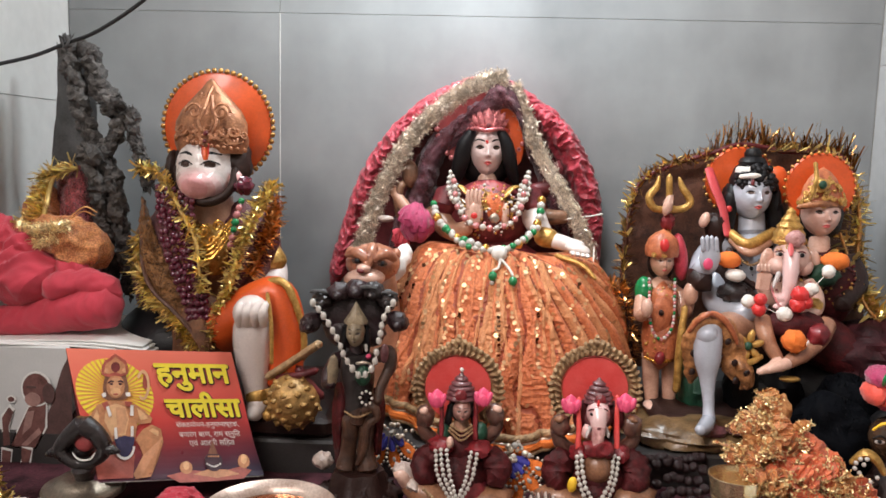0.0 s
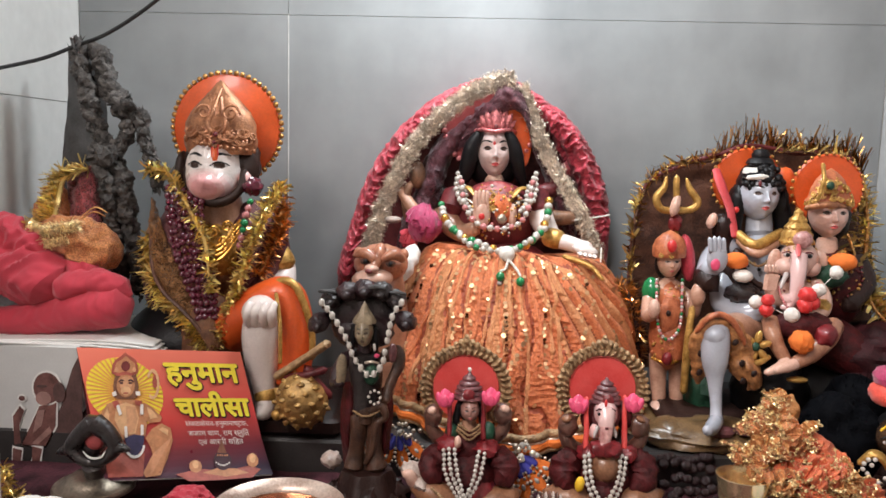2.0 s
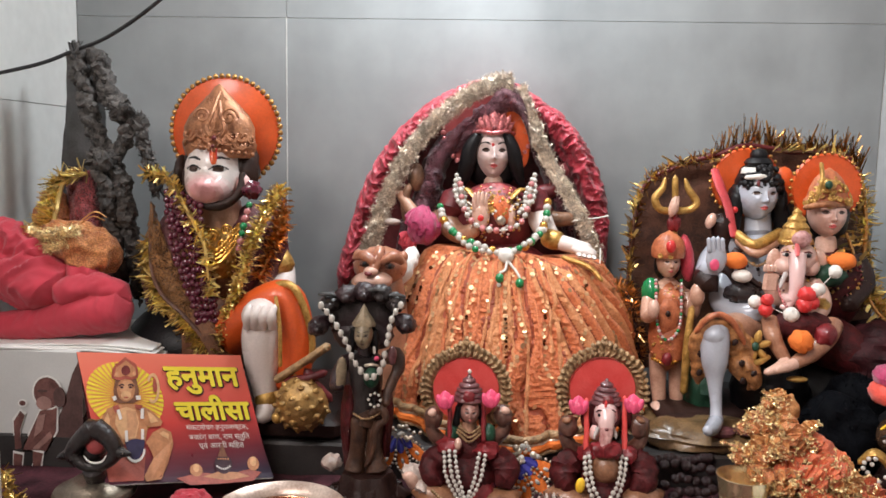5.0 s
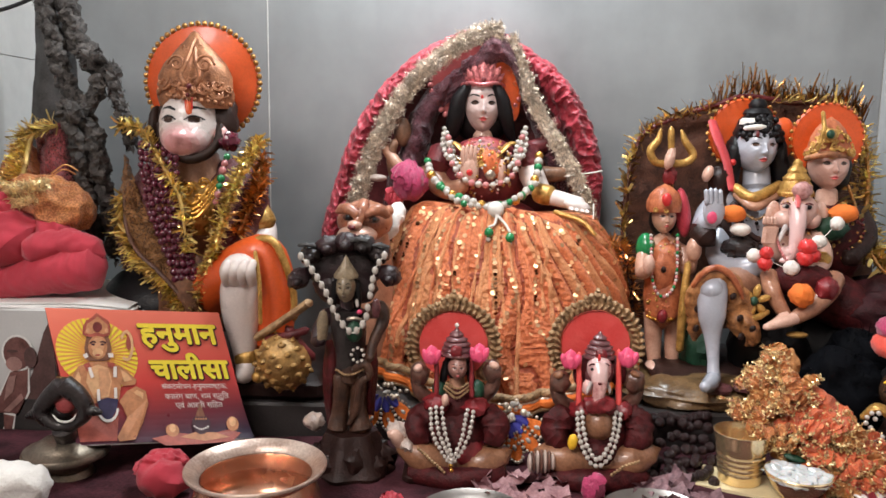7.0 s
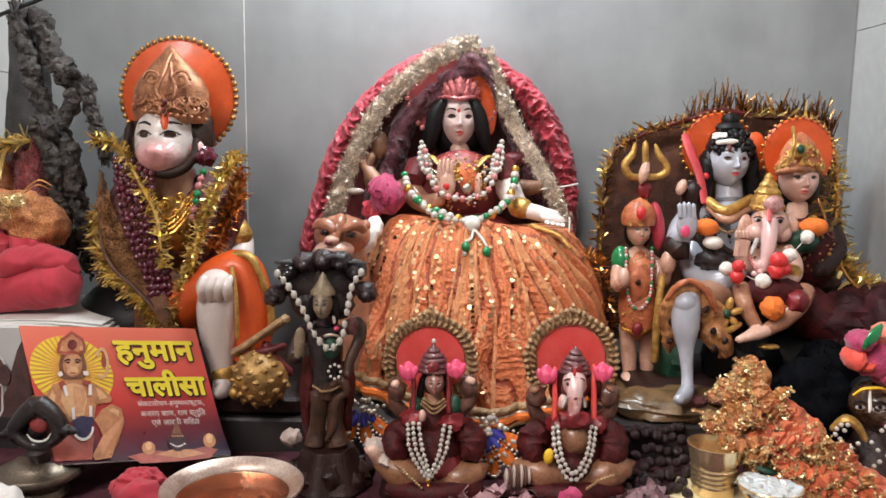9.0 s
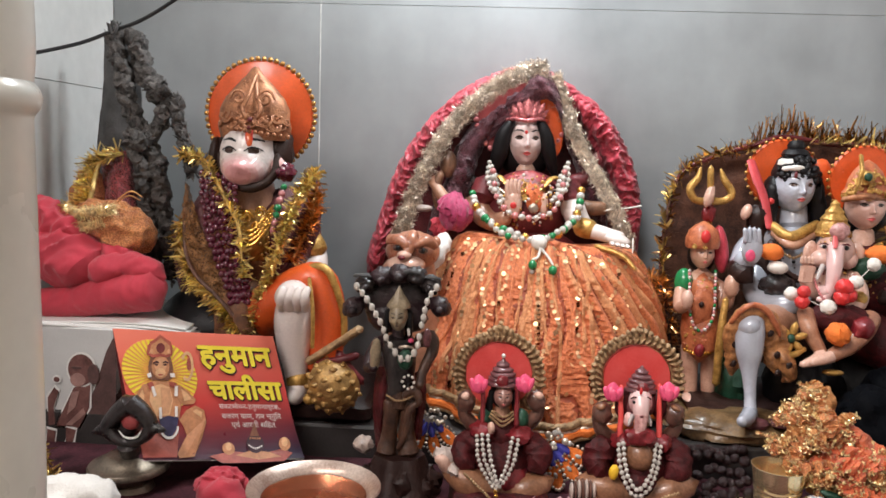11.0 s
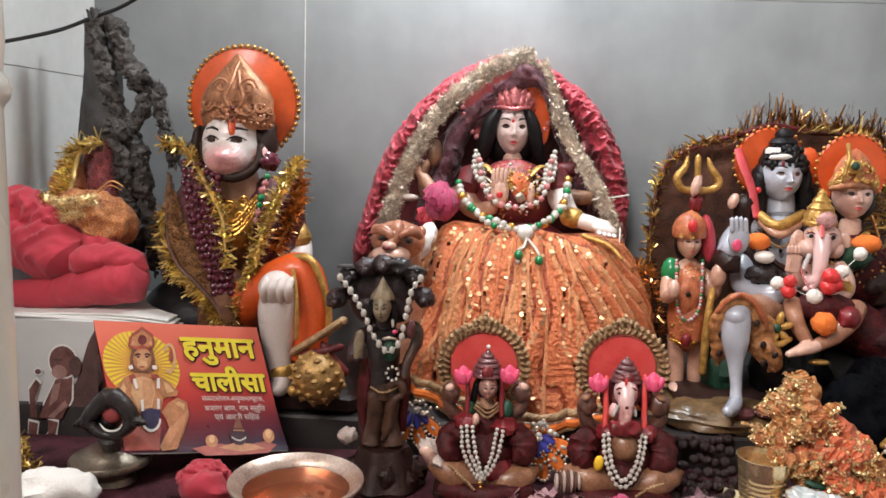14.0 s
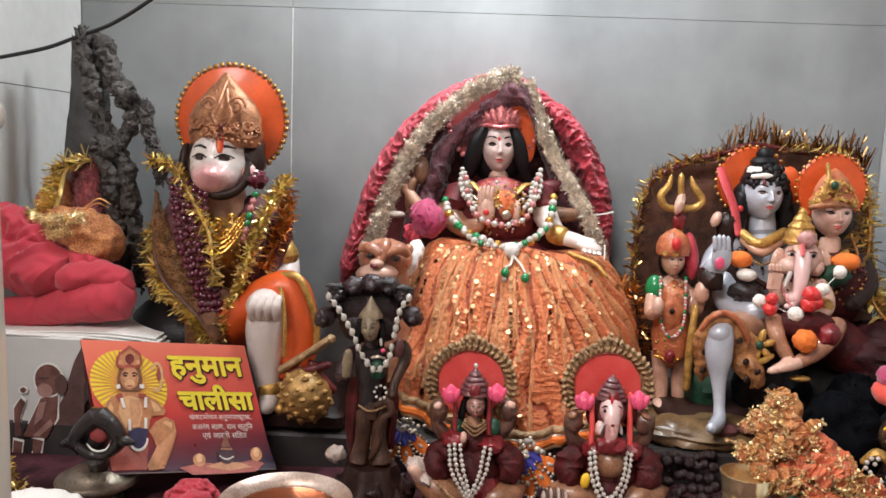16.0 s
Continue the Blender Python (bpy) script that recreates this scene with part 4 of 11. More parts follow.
strand("pearl_garland", [
    [(-0.3293, 1.0220, 0.3788), (-0.3242, 1.0120, 0.3468), (-0.3153, 1.0040, 0.3069), (-0.2985, 0.9980, 0.2671), (-0.2828, 0.9920, 0.2304)],
    [(-0.3220, 1.0200, 0.3778), (-0.3171, 1.0103, 0.3449), (-0.3085, 1.0030, 0.3057), (-0.2933, 0.9980, 0.2672), (-0.2792, 0.9920, 0.2305)],
    [(-0.3147, 1.0180, 0.3769), (-0.3100, 1.0087, 0.3430), (-0.3017, 1.0020, 0.3044), (-0.2881, 0.9980, 0.2672), (-0.2757, 0.9920, 0.2305)],
    [(-0.3075, 1.0160, 0.3760), (-0.3030, 1.0070, 0.3411), (-0.2949, 1.0010, 0.3031), (-0.2828, 0.9980, 0.2673), (-0.2722, 0.9920, 0.2306)],
    [(-0.3002, 1.0140, 0.3751), (-0.2960, 1.0053, 0.3392), (-0.2881, 1.0000, 0.3019), (-0.2776, 0.9980, 0.2674), (-0.2686, 0.9920, 0.2306)],
    [(-0.2930, 1.0120, 0.3742), (-0.2890, 1.0037, 0.3374), (-0.2813, 0.9990, 0.3006), (-0.2724, 0.9980, 0.2675), (-0.2651, 0.9920, 0.2307)],
    [(-0.2859, 1.0100, 0.3733), (-0.2820, 1.0020, 0.3355), (-0.2746, 0.9980, 0.2993), (-0.2672, 0.9980, 0.2675), (-0.2615, 0.9920, 0.2307)],
], "maroon_pearl", 0.0042, "dark maroon pearl strands hung round the haloed statue", thread="maroon", jitter=0.0016)
strand("bead_string", [[(-0.2239, 1.0000, 0.3661, 0.0006), (-0.2262, 0.9900, 0.3511, 0.0006), (-0.2288, 0.9850, 0.3342, 0.0006), (-0.2329, 0.9850, 0.3174, 0.0006)]], "green", 0.00431, "short string of green and pink beads", gap=1.9, every=["green", "pearl_pink", "pearl_pink", "green"])
# shawl of orange gauze at the side of the statue
s = Shape()
sheet(s, [[(-0.3561, 1.0350, 0.3656), (-0.3580, 1.0280, 0.3201), (-0.3523, 1.0150, 0.2703), (-0.3219, 1.0000, 0.2283), (-0.2743, 0.9920, 0.1955)], [(-0.3506, 1.0280, 0.3633), (-0.3424, 1.0180, 0.3147), (-0.3287, 1.0080, 0.2748), (-0.3029, 0.9960, 0.2357), (-0.2697, 0.9900, 0.1979)], [(-0.3513, 1.0350, 0.3606), (-0.3326, 1.0220, 0.3145), (-0.3113, 1.0120, 0.2745), (-0.2870, 1.0000, 0.2320), (-0.2661, 0.9940, 0.1984)]], "net_brown", crumple=0.005, freq=110)
s.done("gauze_shawl", None, "brown gold net shawl draped on the haloed statue", "cloth")
s = Shape()
sheet(s, [[(-0.1990, 1.0600, 0.3739), (-0.1926, 1.0500, 0.3349), (-0.1954, 1.0400, 0.2962), (-0.2138, 1.0200, 0.2526)], [(-0.2026, 1.0350, 0.3553), (-0.1979, 1.0200, 0.3242), (-0.2035, 1.0100, 0.2931), (-0.2206, 1.0000, 0.2559)], [(-0.2150, 1.0200, 0.3304), (-0.2159, 1.0100, 0.3057), (-0.2232, 1.0000, 0.2750), (-0.2370, 1.0000, 0.2363)]], "net_maroon", crumple=0.005, freq=90)
s.done("gauze_shawl", None, "dark maroon net shawl draped on the haloed statue", "cloth")



# ---- the statue in the middle, with its lion ----
s = Shape()
hc = (0.0580, 1.1850, 0.4301)
s.lathe((0.0500, 1.1860, 0.4652), [(0.0, -0.003), (0.05813, -0.003), (0.05966, 0.0), (0.05813, 0.003), (0.0, 0.003)], "halo_red", rot=(90, 0, 0), seg=48)
s.ball((0.0915, 1.1820, 0.4583), (0.01530, 0.003, 0.04742), "orange", rot=(0, -8, 0), seg=24)
for i in range(44):
    a = 2 * math.pi * i / 44
    s.ball(((0.0501, 1.2000, 0.4660)[0] + 0.06043 * math.cos(a), 1.181, (0.0501, 1.2000, 0.4660)[2] + 0.06043 * math.sin(a)), (0.00382, 0.002, 0.00382), "rose_metal", seg=8)
s.ball((0.0575, 1.1950, 0.4244), (0.0400, 0.026, 0.04395), "black", seg=26)
s.tube([(0.0378, 1.1680, 0.4555, 0.0059), (0.0279, 1.1680, 0.4385, 0.0096), (0.0238, 1.1720, 0.4164, 0.0112), (0.0189, 1.1780, 0.3963, 0.0090), (0.0139, 1.1800, 0.3826, 0.0038)], "black", seg=16)
s.tube([(0.0755, 1.1680, 0.4563, 0.0059), (0.0834, 1.1680, 0.4396, 0.0089), (0.0887, 1.1720, 0.4178, 0.0097), (0.0940, 1.1780, 0.3993, 0.0075), (0.0998, 1.1800, 0.3860, 0.0038)], "black", seg=16)
face(s, hc, (0.0240, 0.032, 0.0345), "face_pale", gaze=0.02, eye=1.05, brows=1.15, iris=1.7, fine=2.4, slim=1.0, apart=0.45)
s.ball((0.0575, 1.1540, 0.4422), (0.00190, 0.0012, 0.00248), "red_paint", seg=8)
# fan-shaped tiara
tc = (0.0588, 1.1650, 0.4570)
s.tube([(0.0234, 1.1850, 0.4560, 0.0023), (0.0399, 1.1600, 0.4593, 0.0026), (0.0572, 1.1520, 0.4570, 0.0026), (0.0746, 1.1600, 0.4598, 0.0026), (0.0887, 1.1850, 0.4569, 0.0023)], "rose_metal", seg=9)
for row, (n, le, wd, lift) in enumerate(((7, 56, 56, 0), (5, 44, 40, 0.003), (3, 32, 24, 0.006))):
    for i in range(n):
        a = -wd + 2 * wd * i / (n - 1)
        k = radians(a)
        q = 0.00074 * le * (1.0 - 0.34 * abs(a) / 56)
        wx = tc[0] + 0.009 * math.sin(k)
        leaf = [(0.02, 0.0), (0.13, 0.2), (0.20, 0.45), (0.17, 0.66), (0.08, 0.86), (0.0, 1.0)]
        s.lathe((wx, tc[1] - 0.003 - lift + 0.010 * abs(math.sin(k)), tc[2] - 0.002), [(q * r, q * z) for r, z in leaf], "rose_metal", rot=(0, a * 0.85, 0), seg=12, squash=0.35)
s.ball((tc[0], tc[1] - 0.010, tc[2] + 0.006), (0.003, 0.002, 0.004), "maroon", seg=10)
# neck, chest, collar
s.tube([(0.0592, 1.1850, 0.4036, 0.0128), (0.0596, 1.1800, 0.3777, 0.0143)], "skin_pale", seg=16)
s.ball((0.0615, 1.1650, 0.3414), (0.05449, 0.042, 0.05155), "maroon", seg=34)
s.ball((0.0610, 1.1550, 0.3646), (0.03646, 0.022, 0.02625), "halo_red", seg=26, bumps=0.12, freq=9)
filigree(s, (0.0611, 1.1500, 0.3546), 0.03938, 0.03209, "gold_paint", 60, seed=22, size=0.14, squash=0.72)
s.ball((0.0701, 1.1300, 0.3558), (0.01313, 0.012, 0.02042), "orange_cloth", seg=22, bumps=0.3, freq=6, rot=(0, -14, 0))
s.tube([(0.0084, 1.1520, 0.3770, 0.0037), (0.0231, 1.1420, 0.3832, 0.0051), (0.0349, 1.1320, 0.3736, 0.0050), (0.0507, 1.1240, 0.3600, 0.0036)], "gold_paint", seg=10, flat=0.5); s.tube([(0.0145, 1.1460, 0.3672, 0.0029), (0.0277, 1.1360, 0.3663, 0.0036), (0.0437, 1.1240, 0.3529, 0.0028)], "tinsel_silver", seg=10, flat=0.5)
s.tube([(0.1101, 1.1520, 0.3784, 0.0037), (0.0950, 1.1420, 0.3842, 0.0051), (0.0833, 1.1320, 0.3743, 0.0050), (0.0677, 1.1240, 0.3603, 0.0036)], "gold_paint", seg=10, flat=0.5); s.tube([(0.1042, 1.1460, 0.3684, 0.0029), (0.0907, 1.1360, 0.3672, 0.0036), (0.0749, 1.1240, 0.3533, 0.0028)], "tinsel_silver", seg=10, flat=0.5)
jewels(s, (0.0611, 1.1500, 0.3517), (0.04230, 0.040, 0.04084), 120, ["gold_paint", "pearl", "gold_paint", "gold", "pearl_pink"], 0.0018, seed=21)
s.tube([(0.0095, 1.1650, 0.3664, 0.0178), (-0.0009, 1.1550, 0.3411, 0.0161), (0.0160, 1.1350, 0.3246, 0.0129), (0.0363, 1.1200, 0.3317, 0.0092)], "skin_tan", seg=14)
s.tube([(0.0096, 1.1600, 0.3724, 0.0184), (0.0028, 1.1520, 0.3537, 0.0183)], "maroon", seg=14)
s.tube([(0.1145, 1.1600, 0.3681, 0.0177), (0.1239, 1.1400, 0.3402, 0.0159), (0.1383, 1.1100, 0.3227, 0.0105), (0.1572, 1.0900, 0.3178, 0.0096), (0.1767, 1.0800, 0.3135, 0.0082)], "skin_white", seg=14)
s.tube([(0.1127, 1.1580, 0.3754, 0.0184), (0.1207, 1.1500, 0.3526, 0.0182)], "maroon", seg=14)
s.tube([(0.1300, 1.1120, 0.3238, 0.0123), (0.1350, 1.1050, 0.3231, 0.0129), (0.1423, 1.1000, 0.3215, 0.0121)], "gold_paint", seg=14)
s.ball((0.1713, 1.0750, 0.3126), (0.01630, 0.014, 0.00747), "skin_white", rot=(0, 12, 0), seg=16)
for i in range(4):
    s.ball(((0.1637, 1.0680, 0.3118)[0] + 0.006 * i, 1.066, (0.1638, 1.0680, 0.3091)[2] - 0.001 * i), (0.0035, 0.012, 0.0032), "skin_white", seg=10)
# raised palm and the other palm
s.ball((0.0431, 1.1150, 0.3505), (0.01191, 0.008, 0.01892), "skin_pale", seg=18)
s.tube([(0.0353, 1.1120, 0.3562, 0.0029), (0.0344, 1.1120, 0.3701, 0.0028), (0.0350, 1.1130, 0.3791, 0.0021)], "skin_pale", seg=8)
s.tube([(0.0402, 1.1120, 0.3562, 0.0029), (0.0393, 1.1120, 0.3702, 0.0028), (0.0399, 1.1130, 0.3806, 0.0021)], "skin_pale", seg=8)
s.tube([(0.0451, 1.1120, 0.3563, 0.0029), (0.0442, 1.1120, 0.3702, 0.0028), (0.0448, 1.1130, 0.3806, 0.0021)], "skin_pale", seg=8)
s.tube([(0.0500, 1.1120, 0.3564, 0.0029), (0.0491, 1.1120, 0.3703, 0.0028), (0.0497, 1.1130, 0.3793, 0.0021)], "skin_pale", seg=8)
s.ball((0.0432, 1.1070, 0.3482), (0.00420, 0.002, 0.00420), "red_paint", seg=10)
s.ball((0.0829, 1.1250, 0.3477), (0.00561, 0.006, 0.01682), "skin_pale", seg=16)
s.ball((0.0691, 1.1120, 0.3454), (0.00631, 0.003, 0.00631), "tinsel_silver", seg=16, bumps=0.3, freq=5)
# further arms, their shade put into dark brown skin colours
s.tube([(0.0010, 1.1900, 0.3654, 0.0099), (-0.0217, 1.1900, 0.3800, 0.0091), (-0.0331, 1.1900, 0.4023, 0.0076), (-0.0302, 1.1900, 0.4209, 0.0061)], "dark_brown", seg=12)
s.tube([(0.0053, 1.1800, 0.3509, 0.0098), (-0.0321, 1.1800, 0.3391, 0.0090), (-0.0541, 1.1750, 0.3391, 0.0075), (-0.0596, 1.1700, 0.3652, 0.0067), (-0.0552, 1.1700, 0.3837, 0.0052)], "skin_brown_shaded", seg=12)
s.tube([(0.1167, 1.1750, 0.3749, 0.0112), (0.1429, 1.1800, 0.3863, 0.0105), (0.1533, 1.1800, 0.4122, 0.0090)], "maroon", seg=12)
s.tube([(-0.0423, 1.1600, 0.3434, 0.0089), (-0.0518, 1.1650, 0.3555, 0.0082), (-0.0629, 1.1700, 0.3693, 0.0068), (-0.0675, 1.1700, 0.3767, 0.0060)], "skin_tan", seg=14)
s.ball((-0.0453, 1.1800, 0.3964), (0.0115, 0.012, 0.019), "skin_brown_shaded", seg=18)
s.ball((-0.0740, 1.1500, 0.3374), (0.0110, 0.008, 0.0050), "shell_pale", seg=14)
s.tube([(0.1062, 1.1700, 0.3550, 0.0105), (0.1356, 1.1600, 0.3451, 0.0111), (0.1652, 1.1600, 0.3457, 0.0089)], "skin_brown_shaded", seg=14)
s.ball((0.0771, 1.1500, 0.2727), (0.06371, 0.05, 0.04247), "maroon", seg=30)
# lion
s.ball((-0.0751, 1.0300, 0.2952), (0.03183, 0.036, 0.02292), "lion_coat", seg=30, bumps=0.08, freq=4)
s.ball((-0.0792, 0.9950, 0.2829), (0.02240, 0.020, 0.01058), "skin_pale", seg=22)
s.ball((-0.0808, 0.9850, 0.2949), (0.00851, 0.012, 0.00547), "skin_pale", seg=16)
s.ball((-0.0824, 0.9750, 0.2931), (0.00486, 0.005, 0.00304), "maroon", seg=12)
s.ball((-0.0889, 0.9900, 0.3023), (0.00615, 0.005, 0.00369), "clay_brown", seg=12)
s.ball((-0.0598, 0.9900, 0.3002), (0.00615, 0.005, 0.00369), "clay_brown", seg=12)
s.ball((-0.0880, 0.9840, 0.3030), (0.00308, 0.004, 0.00308), "black", seg=10)
s.ball((-0.0590, 0.9840, 0.3009), (0.00308, 0.004, 0.00308), "black", seg=10)
s.tube([(-0.1024, 1.0000, 0.3072, 0.0031), (-0.0901, 0.9920, 0.3118, 0.0068), (-0.0768, 0.9860, 0.3052, 0.0052)], "lion_coat", seg=10)
s.tube([(-0.0694, 0.9880, 0.3053, 0.0037), (-0.0565, 0.9920, 0.3110, 0.0068), (-0.0466, 1.0000, 0.3043, 0.0045)], "lion_coat", seg=10)
s.tube([(-0.0789, 0.9850, 0.2949, 0.0055), (-0.0738, 0.9930, 0.3097, 0.0074), (-0.0727, 1.0030, 0.3181, 0.0062)], "lion_coat", seg=12)
s.ball((-0.0485, 1.0330, 0.3060), (0.0060, 0.008, 0.0070), "lion_coat", seg=14)
s.ball((-0.1030, 1.0350, 0.3065), (0.0060, 0.008, 0.0070), "lion_coat", seg=14)
s.tube([(-0.0819, 1.0500, 0.2766, 0.0316), (-0.0754, 1.0600, 0.2068, 0.0333), (-0.0701, 1.0600, 0.1370, 0.0293), (-0.0702, 1.0600, 0.0901, 0.0266)], "skin_tan", seg=20)
s.done("enthroned_statue", None, "painted plaster statue with pink tiara and lion, on the ledge", "statue", worn=0.0004)

# the red velvet arch over it
ob = empty("velvet_arch", (-0.1483, 1.2150, 0.2292), "crumpled red velvet arch draped behind the middle statue", "drapery")
s = Shape()
puff(s, [(-0.1554, 1.2150, 0.2291, 0.0186), (-0.1392, 1.2150, 0.2847, 0.0217), (-0.1185, 1.2150, 0.3473, 0.0248), (-0.0927, 1.2150, 0.4052, 0.0264), (-0.0506, 1.2150, 0.4610, 0.0279), (0.0025, 1.2150, 0.4991, 0.0279), (0.0645, 1.2150, 0.5162, 0.0264), (0.1204, 1.2150, 0.4887, 0.0264), (0.1595, 1.2150, 0.4503, 0.0310), (0.1895, 1.2150, 0.3977, 0.0310), (0.2075, 1.2150, 0.3443, 0.0233), (0.2133, 1.2150, 0.2899, 0.0140), (0.2084, 1.2150, 0.2505, 0.0124)], "satin_red", folds=0.12, freq=34, steps=44, seg=80, flat=0.5, fine=0.06, gather=0.20)
part("rim", s, ob)
s = Shape()
sheet(s, [[(-0.1503, 1.2250, 0.2034), (-0.1059, 1.2250, 0.3626), (-0.0284, 1.2250, 0.4633), (0.0648, 1.2250, 0.5060)], [(-0.0428, 1.2250, 0.2051), (-0.0277, 1.2250, 0.3403), (0.0182, 1.2250, 0.4336), (0.0650, 1.2250, 0.4947)], [(0.1955, 1.2250, 0.2088), (0.1598, 1.2250, 0.3430), (0.1109, 1.2250, 0.4348), (0.0650, 1.2250, 0.4947)], [(0.2187, 1.2250, 0.2252), (0.1988, 1.2250, 0.3436), (0.1411, 1.2250, 0.4580), (0.0648, 1.2250, 0.5060)]], "maroon", crumple=0.003, freq=40)
part("backing", s, ob)
s = Shape()
puff(s, [(-0.0719, 1.2000, 0.2873, 0.0306), (-0.0341, 1.2050, 0.3643, 0.0338), (-0.0154, 1.2050, 0.4251, 0.0307), (0.0258, 1.2050, 0.4778, 0.0231), (0.0701, 1.1900, 0.5065, 0.0197)], "veil", folds=0.14, freq=26, flat=0.45, fine=0.06, seg=44, steps=18, gather=0.12)
puff(s, [(0.1737, 1.2000, 0.3064, 0.0229), (0.1531, 1.2050, 0.3746, 0.0261), (0.1249, 1.2050, 0.4345, 0.0215), (0.0977, 1.2000, 0.4858, 0.0184), (0.0738, 1.1900, 0.5080, 0.0152)], "veil", folds=0.14, freq=26, flat=0.45, fine=0.06, seg=44, steps=18, gather=0.12)
part("lining", s, ob)
s = Shape()
sheet(s, [[(0.0515, 1.1720, 0.5285), (0.0576, 1.1580, 0.5085), (0.0249, 1.1680, 0.4713), (0.0048, 1.1780, 0.4272)], [(0.0690, 1.1650, 0.5280), (0.0734, 1.1500, 0.5053), (0.0768, 1.1520, 0.4927), (0.0831, 1.1600, 0.4863)], [(0.0869, 1.1700, 0.5231), (0.0975, 1.1620, 0.4975), (0.1094, 1.1700, 0.4621), (0.1175, 1.1780, 0.4147)]], "veil", crumple=0.004, freq=70)
part("hood", s, ob, "dark maroon net gathered at the peak")


def trim(name, pts, wide, label, m="tinsel_silver", ruffle=0.0, dense=60):
    """A glittering woven ribbon along pts, facing the front."""
    ob = empty(name, pts[0][:3], label, "ribbon", name.replace("_", " ") + "s")
    c = spline(pts, 14)[:, :3]
    t, sd, u = frames(c)
    s = Shape()
    rows = []
    for i in range(len(c)):
        n = np.cross(t[i], (0, 1, 0))
        n /= np.linalg.norm(n)
        w = wide * (1 + 0.12 * math.sin(i * 1.1))
        rows.append([c[i] + n * w * (k / 6 - 0.5) + np.array((0, -0.002 * math.sin(math.pi * k / 6) + 0.0012 * random.uniform(-1, 1) - ruffle * math.sin(i * 1.7 + k), 0)) for k in range(7)])
    g = np.array(rows)
    s.grid(g, m)
    part("band", s, ob)
    s = Shape()
    V, F = [], []
    rng = np.random.RandomState(3)
    for i in range(len(c)):
        for _ in range(dense):
            p = g[i, rng.randint(7)] + rng.normal(0, 0.0016, 3)
            d, e = rng.normal(0, 1, 3), rng.normal(0, 1, 3)
            d[1] *= 0.5
            d *= rng.uniform(0.0014, 0.0042) / np.linalg.norm(d)
            e *= 0.00036 / np.linalg.norm(e)
            n = len(V)
            p = p + np.array((0, -0.002, 0))
            V += [p - d - e, p + d - e, p + d + e, p - d + e]
            F.append((n, n + 1, n + 2, n + 3))
    s.add(V, F, m)
    tagged(part("glitter", s, ob), kind="stuff")
    return ob


trim("glitter_ribbon", [(0.0808, 1.1650, 0.5226), (0.0584, 1.1650, 0.5223), (0.0247, 1.1650, 0.5063), (-0.0156, 1.1650, 0.4760), (-0.0504, 1.1650, 0.4354), (-0.0753, 1.1650, 0.3886), (-0.0946, 1.1650, 0.3391), (-0.1067, 1.1650, 0.2966), (-0.1128, 1.1650, 0.2717)], 0.0215, "silver gold glitter ribbon edging the red drapery")
trim("glitter_ribbon", [(0.0898, 1.1700, 0.5176), (0.1082, 1.1720, 0.4767), (0.1261, 1.1720, 0.4336), (0.1563, 1.1650, 0.3831), (0.1783, 1.1550, 0.3437), (0.1927, 1.1500, 0.3077), (0.1965, 1.1500, 0.2819)], 0.0180, "silver gold glitter ribbon edging the red drapery")

# magenta flower
ob = empty("cloth_flower", (-0.0330, 1.1000, 0.3301), "magenta cloth flower beside the middle statue", "flower")
petal_flower(ob, (-0.0314, 1.1150, 0.3361), 0.03644, "magenta", 60, 5)
petal_flower(ob, (-0.0502, 1.1200, 0.3149), 0.02102, "red_velvet", 22, 6, "under_petal")

# the orange skirt of lace with sequins
WAIST = 0.3060
SX, SY = (0.0811, 1.1300, 0.1497)[0], 1.135


def ridge(t):
    """A rounded pleat, steep on one side."""
    f = t % 1.0
    return math.sin(math.pi * f ** 0.75) - 0.55


def leaning(a, h):
    return a + 0.17 * noise.noise(Vector((a * 2.5, h * 2.2, 0))) + 0.06 * noise.noise(Vector((a * 6, h * 5, 4)))


def knee(a, h):
    """How far a place lies into the pleats that fan out over the far knee; below 0 outside them."""
    k = max(0.0, h) ** 0.8
    return (a - 0.06 - 0.46 * k + 0.03 * noise.noise(Vector((a * 3, h * 4, 2)))) / (0.66 + 0.36 * k)


